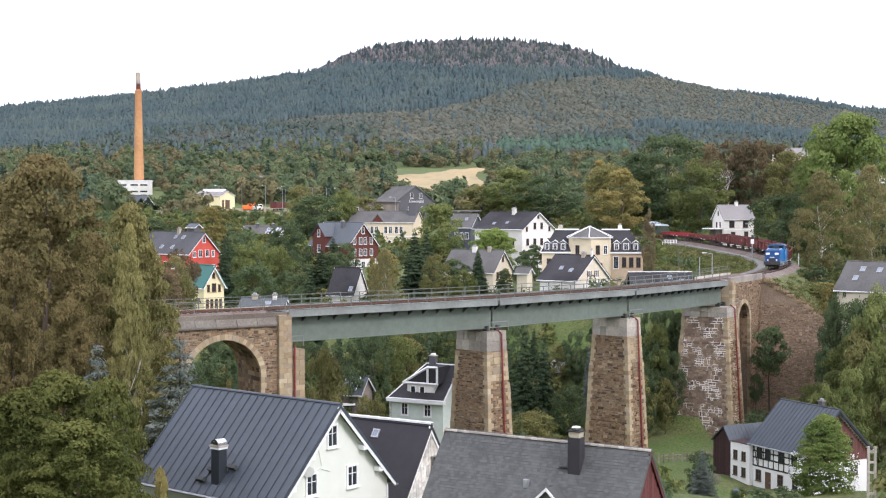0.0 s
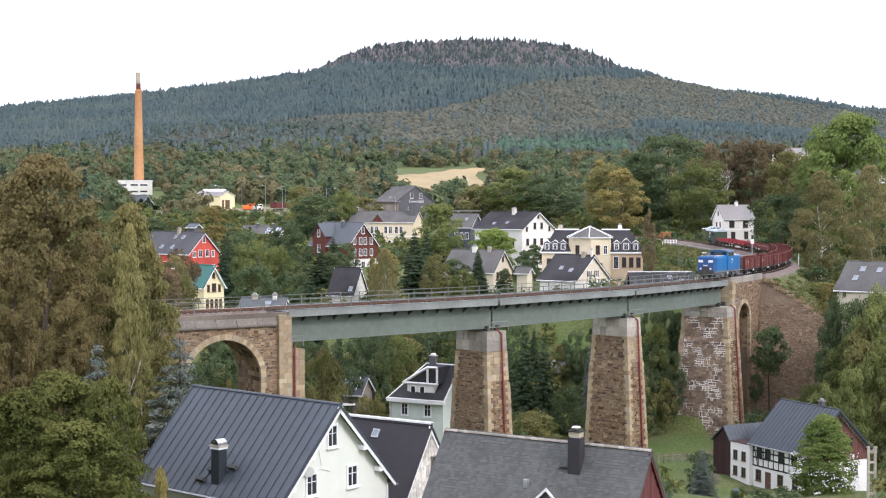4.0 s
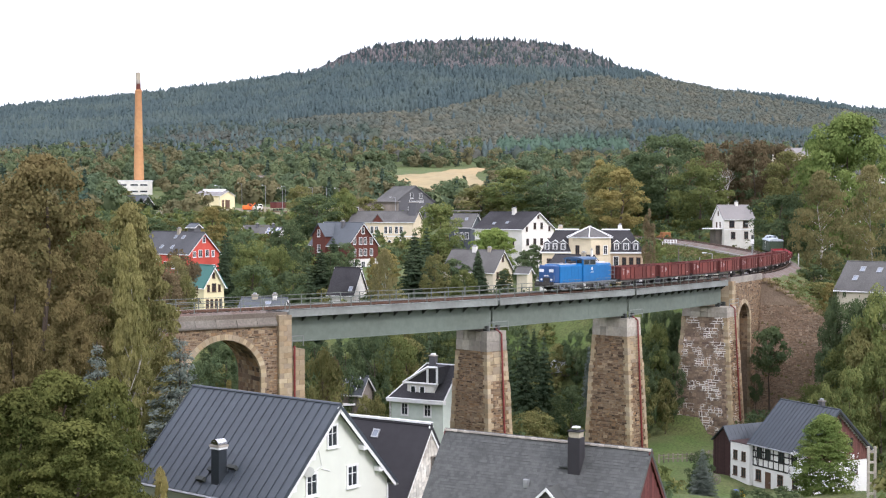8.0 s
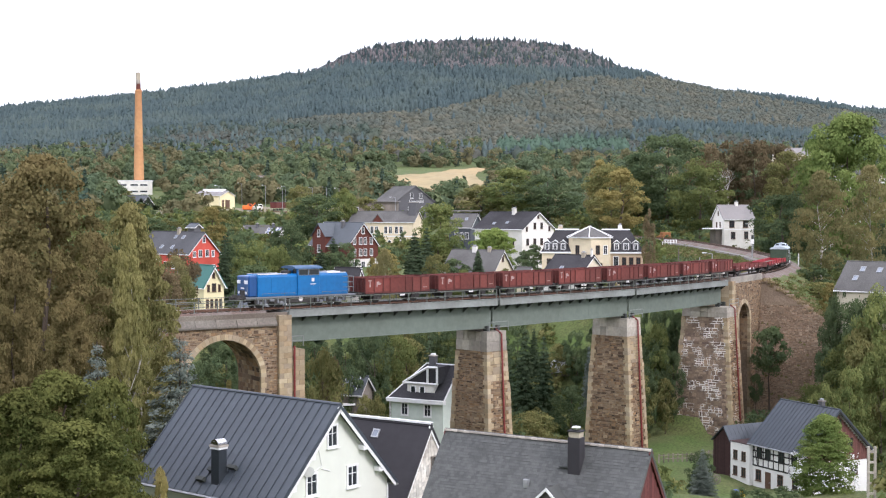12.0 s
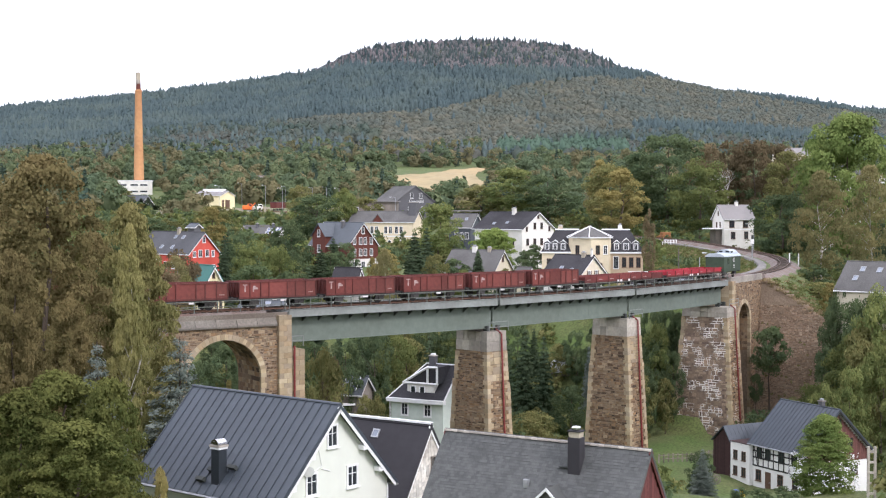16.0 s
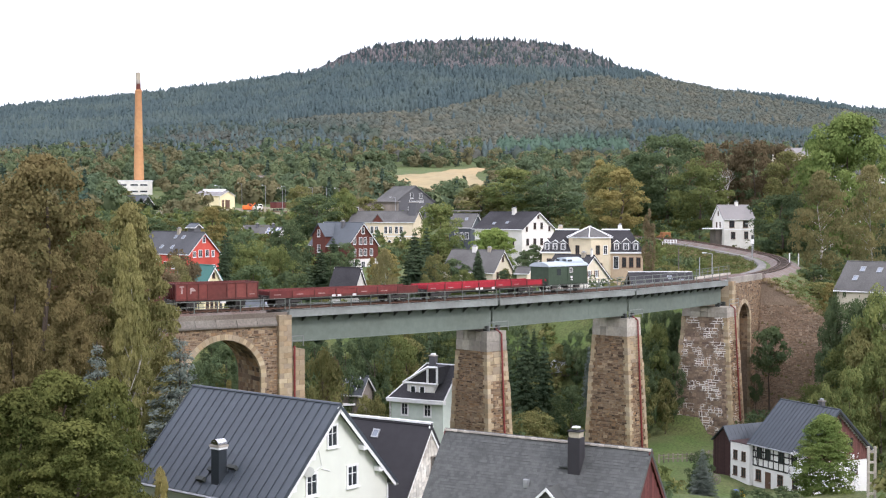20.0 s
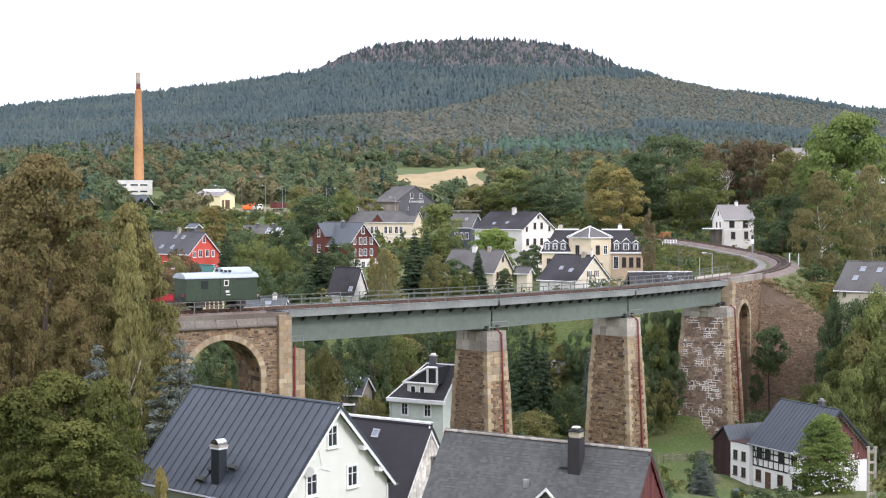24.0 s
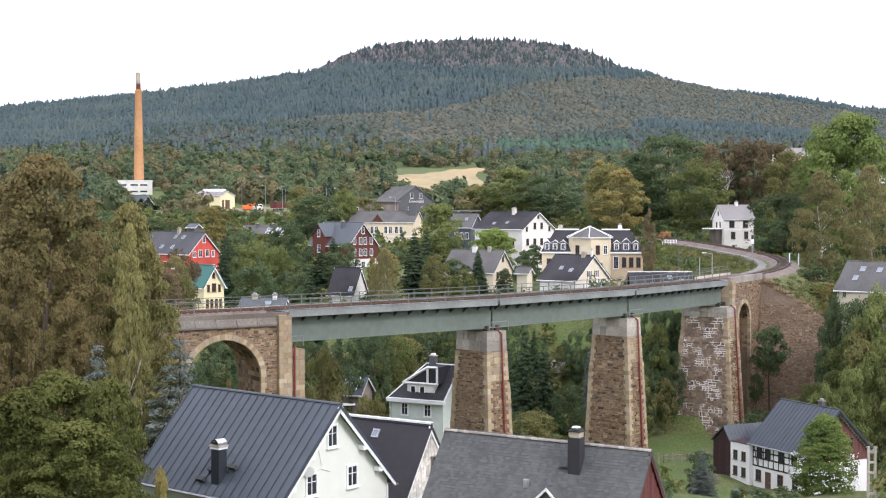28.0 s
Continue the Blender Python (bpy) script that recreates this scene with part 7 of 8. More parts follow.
bright = [proto("b", "bright green broadleaf tree", "bright", 16000, 0.27, 150, "oval", s, base=0.2) for s in (6, 26)]
stand(bright, [(10.6, 285.0, 10.1, 4.3), (10.6, 288.0, 10.5, 5.7)])
big = [proto("b", "large dense green broadleaf tree", "big", 30000, 0.19, 240, "oval", 61, r=4.0, base=0.4)]
stand(big, [(98.5, 330.0, 35.9, 13.1)])
dark = [proto("b", "dark green broadleaf tree", "dark", 9500, 0.25, 70, "oval", s, base=0.8) for s in (7, 27, 47)]
stand(dark, [(-29.7, 185.0, 4.2, 2.0), (-31.1, 182.0, 4.9, 1.7), (56.1, 191.0, 18.9, 2.4), (58.5, 190.0, 17.2, 2.5), (61.0, 189.0, 14.7, 2.7), (31.2, 204.0, 12.3, 2.5), (33.5, 205.0, 10.4, 2.6), (35.1, 203.0, 10.6, 2.0), (31.3, 199.0, 12.6, 2.2), (33.8, 198.0, 10.6, 2.0), (29.6, 196.0, 10.3, 1.8), (-143.5, 590.0, 5.1, 5.4), (-114.0, 560.0, 6.7, 5.6),
      (-117.9, 600.0, 6.8, 6.5), (-109.7, 600.0, 8.8, 7.5), (-98.3, 520.0, 7.0, 8.7), (-27.6, 172.0, 9.5, 2.9), (-29.9, 165.0, 10.2, 2.8), (-25.9, 180.0, 3.7, 3.0), (-29.3, 262.0, 12.6, 4.7),
      (-36.8, 395.0, 13.6, 8.6), (-21.9, 264.0, 8.3, 4.4), (1.6, 245.0, 8.5, 4.1), (85.1, 340.0, 17.1, 9.9), (34.1, 440.0, 15.5, 11.0), (15.9, 262.0, 8.2, 2.8), (-9.8, 190.0, 14.6, 3.3),
      (-13.4, 185.0, 11.9, 3.1), (76.2, 430.0, 12.9, 10.8), (-31.3, 225.0, 9.5, 4.7), (-23.7, 215.0, 11.5, 4.0), (98.8, 460.0, 17.3, 9.6), (103.8, 380.0, 16.9, 9.5), (-20.6, 187.0, 8.6, 2.0),
      (-19.0, 200.0, 9.1, 2.2), (-12.7, 211.0, 10.3, 2.3), (-2.5, 215.0, 10.7, 2.3), (1.4, 214.0, 10.6, 2.3), (11.8, 215.0, 9.8, 2.3), (20.8, 211.0, 9.0, 2.1), (24.1, 209.0, 10.1, 2.1), (-19.4, 183.0, 7.4, 1.8),
      (-7.3, 207.0, 7.4, 2.1), (55.3, 180.0, 17.0, 3.8), (26.7, 140.0, 5.3, 1.8), (-23.0, 160.0, 19.9, 1.7), (17.5, 185.0, 7.3, 3.1), (-38.1, 258.0, 12.4, 3.9), (-20.5, 272.0, 8.8, 3.9), (-102.4, 560.0, 6.0, 6.6),
      (-86.5, 400.0, 5.9, 5.7), (-81.7, 330.0, 7.5, 7.0), (19.3, 283.0, 7.7, 3.3), (-25.8, 430.0, 2.9, 4.1), (56.3, 187.0, 17.6, 2.8), (59.3, 186.0, 15.8, 3.5), (52.2, 182.0, 14.0, 2.6),
      (55.8, 191.0, 17.1, 2.1), (54.4, 190.0, 16.7, 2.2), (70.8, 430.0, 28.6, 13.4), (63.3, 440.0, 22.4, 9.2)])
olive = [proto("b", "olive green tree in early autumn", "olive", 9500, 0.25, 70, "oval", s, base=0.6) for s in (8, 28, 48)]
stand(olive, [(32.3, 196.0, 8.2, 1.8), (-101.2, 590.0, 7.6, 6.9), (-160.9, 640.0, 4.6, 8.0), (63.4, 228.0, 3.0, 3.2), (-24.0, 430.0, 9.3, 5.4), (-51.6, 488.0, 13.4, 6.1), (29.5, 210.0, 3.6, 2.6),
      (-13.4, 150.0, 16.2, 3.1), (-6.8, 140.0, 10.4, 1.5), (-1.4, 240.0, 10.4, 3.0), (11.4, 170.0, 6.9, 3.5), (50.2, 408.0, 20.9, 9.3), (110.2, 430.0, 23.6, 9.9), (54.0, 173.0, 14.6, 3.6),
      (-70.7, 420.0, 7.4, 7.0), (-36.0, 190.0, 10.5, 1.7), (42.9, 260.0, 4.0, 3.2), (64.8, 200.0, 8.8, 5.0), (-5.5, 205.0, 12.1, 4.3), (6.2, 225.0, 3.5, 5.2), (27.5, 190.0, 10.3, 2.8),
      (-6.1, 214.0, 10.5, 2.1), (17.9, 213.0, 6.8, 2.0), (3.1, 209.0, 6.8, 2.1), (11.5, 252.0, 6.0, 1.7), (39.5, 205.0, 6.1, 2.6), (-28.3, 140.0, 19.0, 1.8), (-8.1, 142.0, 10.9, 2.0),
      (-135.0, 560.0, 8.1, 8.0), (-100.1, 430.0, 3.2, 7.1), (-84.7, 420.0, 3.0, 6.0), (55.4, 178.0, 16.8, 3.4), (12.6, 460.0, 11.2, 9.6)])
birch = [proto("b", "slender birch with thin yellowing crown", "birch", 13000, 0.16, 120, "birch", s, "birch_bark", 0.5, 3.0, 0.8) for s in (9, 29)]
stand(birch, [(73.2, 262.0, 21.6, 7.2), (85.6, 272.0, 23.4, 6.3), (-10.1, 232.0, 14.1, 2.9), (-38.4, 195.0, 12.6, 3.4), (56.5, 178.0, 16.3, 3.7)])
yellow = [proto("b", "tree with yellowing leaves", "yellow", 7500, 0.24, 60, "birch", s, base=0.8, r=3.2) for s in (10, 30)]
stand(yellow, [(-10.8, 264.0, 8.1, 2.9), (-13.8, 264.0, 6.2, 1.5), (48.6, 420.0, 21.8, 5.6), (-11.8, 236.0, 9.3, 2.0), (-23.8, 150.0, 12.7, 0.9), (-11.3, 54.0, 6.1, 0.7), (61.5, 215.0, 6.8, 2.0), (-56.3, 330.0, 13.5, 5.8), (-115.6, 520.0, 3.6, 4.9), (51.5, 392.0, 19.4, 8.9)])
brown = [proto("b", "tree with brown autumn leaves", "brown", 9500, 0.25, 70, "oval", s, base=0.8) for s in (11, 31)]
stand(brown, [(95.8, 455.0, 25.7, 8.5), (103.1, 450.0, 27.0, 9.4), (39.9, 262.0, 15.0, 1.5), (115.5, 470.0, 25.7, 7.8), (-12.6, 155.0, 15.0, 1.6), (91.1, 470.0, 25.9, 7.8), (-38.9, 200.0, 12.6, 4.0), (-38.7, 190.0, 11.6, 3.1)])
spruce = [proto("conifer", "dark green spruce with drooping boughs", "spruce", 17000, 0.24, 0, "", s, r=2.6, base=0.4, name="spruce_tree") for s in (12, 32, 52)]
stand(spruce, [(-100.8, 500.0, 10.8, 4.2), (-21.8, 270.0, 10.1, 2.9), (-38.7, 240.0, 14.5, 2.8), (-37.1, 248.0, 12.4, 2.5), (-22.4, 225.0, 11.4, 3.0), (-5.0, 246.0, 13.7, 3.7), (6.4, 250.0, 9.8, 2.5),
      (11.9, 195.0, 15.0, 3.1), (14.9, 200.0, 14.0, 2.7), (9.5, 205.0, 13.5, 2.6), (19.4, 215.0, 5.2, 2.7), (-12.3, 205.0, 12.0, 3.0), (-2.0, 200.0, 13.7, 2.8), (97.0, 300.0, 12.8, 3.8), (-29.1, 250.0, 11.2, 2.5),
      (26.1, 215.0, 2.3, 3.0), (-126.7, 570.0, 4.6, 3.8), (-118.7, 560.0, 2.7, 3.3), (-26.0, 205.0, 4.4, 3.0), (-20.1, 215.0, 6.5, 3.1), (-15.9, 207.0, 10.8, 1.7), (-9.3, 214.0, 11.1, 1.8), (5.0, 215.0, 11.4, 1.8),
      (14.5, 216.0, 9.0, 1.8), (-41.5, 262.0, 12.0, 2.5), (-5.4, 252.0, 13.1, 3.8), (-3.1, 258.0, 13.1, 3.1), (-22.6, 250.0, 9.8, 3.6), (-114.1, 500.0, 5.8, 3.6), (-107.6, 495.0, 8.5, 4.0), (6.4, 246.0, 9.7, 2.9)])
thuja = [proto("b", "clipped dark green thuja column", "spruce", 9000, 0.2, 90, "oval", 71, r=1.6, base=-0.6)]
stand(thuja, [(10.9, 240.0, 7.4, 1.8)])
garden = [proto("b", "dense bright green garden tree with pale fruit clusters", "garden", 44000, 0.14, 420, "spire", 15, r=3.2, base=-0.8)]
stand(garden, [(37.9, 134.0, 8.1, 4.1)])
_rng = random.Random(3)
_bm = bmesh.new()
for _ in range(70):
    _a, _z = _rng.uniform(0, 2 * math.pi), _rng.uniform(0.6, 5.0)
    _u = (_z + 0.8) / 10.8
    _r = 3.45 * min(1.0, 1.6 * (1 - _u)) ** 0.6 * (0.7 + 0.3 * _u) + 0.15
    for _k in range(8):
        _p = Vector((_r * math.cos(_a), _r * math.sin(_a), _z)) + Vector([_rng.uniform(-0.28, 0.28) for _q in range(3)])
        bmesh.ops.create_icosphere(_bm, subdivisions=1, radius=_rng.uniform(0.035, 0.08), matrix=Matrix.Translation(_p))
part("blossom", _bm, M["trim"], garden[0], "clusters of white blossom")
bush = [proto("b", "dense dark green leafy bush", "dark", 2600, 0.6, 40, "oval", s, r=5.0, base=-1.0, name="bush", category="bush") for s in (13, 33)]
stand(bush, [(30.1, 128.0, 1.5, 1.2), (32.5, 128.0, 1.5, 1.3), (28.7, 130.0, 1.5, 1.0), (65.7, 240.0, 3.5, 3.5)])


# ---- far woods ----
def scatter(name, label, leaf, xs, ys, kind, h, r, quads, seed, z=None, leaf_size=None):
    """Many trees or bushes of one kind as one mesh of leaf quads on the ground."""
    rng = np.random.default_rng(seed)
    n = len(xs)
    z = ground_z(xs, ys) if z is None else z
    k = 12
    tmpl, face = [], []
    for i in range(k):
        if kind == "conifer":
            tier = rng.integers(0, 15, quads)
            u = 1 - (1 - (tier + rng.uniform(0.2, 0.8, quads)) / 15) ** 0.9
            w = rng.uniform(0, 2 * math.pi, quads)
            q = (1 - u) * rng.uniform(0.1, 1.0, quads) ** 0.5 * (0.85 + 0.3 * np.sin(5 * w + tier)) + 0.02
            p = np.stack([q * np.cos(w), q * np.sin(w), 0.08 + 0.92 * u - 0.09 * q], 1)
            f = np.stack([np.cos(w) * 0.7, np.sin(w) * 0.7, np.full(quads, 0.8)], 1)
        else:
            c = rng.normal(size=(9, 3)) * (0.36, 0.36, 0.17) + (0, 0, 0.6)
            d = rng.normal(size=(quads, 3))
            d /= np.linalg.norm(d, axis=1)[:, None]
            d[:, 2] = np.where(d[:, 2] < -0.3, -d[:, 2], d[:, 2])
            p = c[rng.integers(0, 9, quads)] + d * rng.uniform(0.22, 0.46, (quads, 1)) * (1, 1, 0.5)
            f = d + (p - (0, 0, 0.45)) * (0.6, 0.6, 1.0)
        tmpl.append(p)
        face.append(f)
    tmpl, face = np.array(tmpl), np.array(face)
    idx = rng.integers(0, k, n)
    sh, sr = h * rng.uniform(0.7, 1.25, n), r * rng.uniform(0.75, 1.3, n)
    pts, fc = tmpl[idx] * np.stack([sr, sr, sh], 1)[:, None, :], face[idx]
    a = rng.uniform(0, 6.28, n)
    ca, sa = np.cos(a)[:, None], np.sin(a)[:, None]
    turned = lambda q: (q[..., 0] * ca - q[..., 1] * sa, q[..., 0] * sa + q[..., 1] * ca)
    x, y = turned(pts)
    p = np.stack([x + xs[:, None], y + ys[:, None], pts[..., 2] + z[:, None] - 0.5], -1).reshape(-1, 3)
    f = np.stack([*turned(fc), fc[..., 2]], -1).reshape(-1, 3)
    size = leaf_size or (0.5 if kind == "conifer" else 0.68) * r * 60 ** 0.5 / quads ** 0.5
    v = leaf_cloud(rng, p, size, 0.0, f)
    me = raw_mesh(name, v.reshape(-1, 3), np.arange(4 * len(p)).reshape(-1, 4), 4)
    return tagged(link(name, me, L[leaf]), label, "forest", kind="stuff")


def solid_wood(name, label, leaf, xs, ys, kind, h, r, seed):
    """Distant trees: a plain core, cone or dome, under a ragged skin of boughs."""
    rng = np.random.default_rng(seed)
    n, m, skin = len(xs), 5, 26
    cone = kind == "conifer"
    s = rng.uniform(0.7, 1.3, n)
    sc = np.stack([r * s, r * s, h * s * rng.uniform(0.85, 1.15, n)], 1)[:, None, :]
    foot = np.stack([xs, ys, ground_z(xs, ys) - 0.5], 1)[:, None, :]
    lev = ((0.0, 0.85), (0.5, 0.5)) if cone else ((-0.2, 0.75), (0.55, 0.72))
    unit = np.array([(rr * math.cos(2 * math.pi * (j + 0.5 * q) / m), rr * math.sin(2 * math.pi * (j + 0.5 * q) / m), hh) for q, (hh, rr) in enumerate(lev) for j in range(m)] + [(0, 0, 0.98 if cone else 0.88)])
    f = []
    for j in range(m):
        k = (j + 1) % m
        f += [(j, k, m + k), (j, m + k, m + j), (m + j, m + k, 2 * m)]
    v = unit[None] * sc * rng.uniform(0.8, 1.2, (n, len(unit), 1)) + foot
    u, w = rng.uniform(0, 1, (n, skin)) ** (1.2 if cone else 0.7), rng.uniform(0, 2 * math.pi, (n, skin))
    rad = (1 - u) * 0.85 + 0.04 if cone else np.sqrt(np.maximum(1 - u * u, 0)) * 0.85
    p = np.stack([rad * np.cos(w), rad * np.sin(w), 0.1 + 0.88 * u], -1) * sc + foot
    face = np.stack([np.cos(w) * rad, np.sin(w) * rad, np.full_like(u, 0.6) if cone else u + 0.2], -1)
    q = leaf_cloud(rng, p.reshape(-1, 3), r * (0.36 if cone else 0.42), 0.0, face.reshape(-1, 3), 0.5)[:, :3]
    nv = n * len(unit)
    cores = (np.array(f)[None] + (np.arange(n) * len(unit))[:, None, None]).reshape(-1, 3)
    tris = np.concatenate([cores, np.arange(3 * len(q)).reshape(-1, 3) + nv])
    me = raw_mesh(name, np.concatenate([v.reshape(-1, 3), q.reshape(-1, 3)]), tris, 3)
    return tagged(link(name, me, L[leaf]), label, "forest", kind="stuff")


def lumpy_wood(name, label, leaf, xs, ys, h, r, seed):
    """Broadleaf trees of the middle distance: a dark inner crown under a deep skin of leaf sprays in a few big boughs."""
    rng = np.random.default_rng(seed)
    n, boughs, leaves = len(xs), 12, 40
    z = ground_z(xs, ys)
    m, lev = 7, ((0.1, 0.5), (0.4, 0.8), (0.72, 0.62), (0.9, 0.25))
    unit = np.array([(rr * math.cos(2 * math.pi * (j + 0.5 * (q % 2)) / m), rr * math.sin(2 * math.pi * (j + 0.5 * (q % 2)) / m), hh) for q, (hh, rr) in enumerate(lev) for j in range(m)] + [(0, 0, 0.96)])
    f = []
    for q in range(3):
        for j in range(m):
            a, b, c, e = q * m + j, q * m + (j + 1) % m, (q + 1) * m + (j + 1) % m, (q + 1) * m + j
            f += [(a, b, c), (a, c, e)]
    f += [(3 * m + j, 3 * m + (j + 1) % m, 4 * m) for j in range(m)]
    f = np.array(f)
    sh, sr = h * rng.uniform(0.6, 1.2, n), r * rng.uniform(0.75, 1.3, n)
    sc = np.stack([sr, sr, sh], 1)[:, None, :]
    foot = np.stack([xs, ys, z - 0.5], 1)[:, None, :]
    v = unit[None] * sc * 0.58 * rng.uniform(0.75, 1.2, (n, len(unit), 1)) + foot
    me = raw_mesh(name, v.reshape(-1, 3), (f[None] + (np.arange(n) * len(unit))[:, None, None]).reshape(-1, 3), 3)
    tagged(link(name, me, L[leaf]), "inner crowns of " + label, "foliage", kind="stuff")
    w, u = rng.uniform(0, 2 * math.pi, (n, boughs)), rng.uniform(0, 1, (n, boughs)) ** 0.8
    rad = np.sqrt(np.maximum(1 - (1.5 * u - 0.55) ** 2, 0.02)) * 0.62
    c = np.stack([rad * np.cos(w), rad * np.sin(w), 0.22 + 0.6 * u], -1)[:, :, None, :]
    d = rng.normal(size=(n, boughs, leaves, 3))
    d /= np.linalg.norm(d, axis=-1)[..., None]
    d[..., 2] = np.where(d[..., 2] < -0.25, -d[..., 2], d[..., 2])
    p = c + d * rng.uniform(0.26, 0.44, (n, boughs, 1, 1)) * rng.uniform(0.7, 1.05, (n, boughs, leaves, 1)) * (1, 1, 0.52)
    face = d + (p - (0, 0, 0.4)) * (0.7, 0.7, 1.2)
    p = (p * sc[:, :, None, :] + foot[:, :, None, :]).reshape(-1, 3)
    q = leaf_cloud(rng, p, r * 0.2, 0.0, face.reshape(-1, 3), 0.6)
    me = raw_mesh(name + "_leaves", q.reshape(-1, 3), np.arange(4 * len(p)).reshape(-1, 4), 4)
    return tagged(link(name + "_leaves", me, L[leaf]), label, "forest", kind="stuff")


def far_woods():
    rng = np.random.default_rng(77)
    def field(n, y0, y1, spread):
        y = rng.uniform(y0 ** 2, y1 ** 2, n) ** 0.5
        x = rng.uniform(-1, 1, n) * (spread * y + 20)
        return x, y
    x, y = field(43000, 1040, 2180, 0.36)
    z = ground_z(x, y)
    px = x / y
    wob = 18 * np.sin(x * 0.012 + 1) + 14 * np.sin(y * 0.013 + x * 0.006)
    u = (y - 1000) / 1100
    top = (z + wob * 0.6 > 205) & (u > 0.7)
    line = np.interp(px, (-0.135, -0.11, -0.075, -0.039, 0.0, 0.02, 0.09, 0.14, 0.2, 0.26, 0.4), (0.274, 0.415, 0.427, 0.499, 0.578, 0.632, 0.719, 0.88, 0.991, 0.95, 0.95))
    beech = (~top) & (u + wob * 0.003 < line) & (px > -0.135 + wob * 0.0006) & (u + wob * 0.004 > 0.22) & ~((px > 0.14) & (u + wob * 0.003 < 0.42))
    row = (px > 0.040) & (px < 0.136) & (y > 1068) & (y < 1165)
    beech &= ~row
    thin = rng.uniform(0, 1, len(x))
    foot = (~top) & ~row & (u + wob * 0.006 < np.where(px < -0.12, 0.34, 0.24))
    pick = rng.uniform(0, 1, len(x))
    green = foot & (pick < 0.55)
    beech |= foot & (pick > 0.8)
    sparse = (beech | green) & (rng.uniform(0, 1, len(x)) < 0.015)
    beech &= ~sparse
    green &= ~sparse
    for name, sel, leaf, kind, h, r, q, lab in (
        ("larch_wood", top & (rng.uniform(0, 1, len(x)) < 0.85), "hazed_larch", "broad", 6.5, 3.6, 20, "reddish-brown open wood on the summit"),
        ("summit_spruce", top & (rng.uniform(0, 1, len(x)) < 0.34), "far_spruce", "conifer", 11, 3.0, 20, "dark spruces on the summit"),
        ("beech_wood", beech & ~green & (thin < 0.95), "hazed_beech", "broad", 6.0, 4.6, 22, "brownish beech wood on the slope"),
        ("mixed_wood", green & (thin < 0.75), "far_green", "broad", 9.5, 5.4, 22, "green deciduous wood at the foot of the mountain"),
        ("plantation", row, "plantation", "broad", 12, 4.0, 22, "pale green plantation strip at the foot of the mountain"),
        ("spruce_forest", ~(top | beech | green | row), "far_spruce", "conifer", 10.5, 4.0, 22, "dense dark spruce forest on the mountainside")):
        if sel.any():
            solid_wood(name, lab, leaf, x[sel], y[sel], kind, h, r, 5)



def clear_of(x, y, spots):
    ok = np.ones(len(x), bool)
    for sx, sy, r in spots:
        ok &= (x - sx) ** 2 + (y - sy) ** 2 > r * r
    return ok


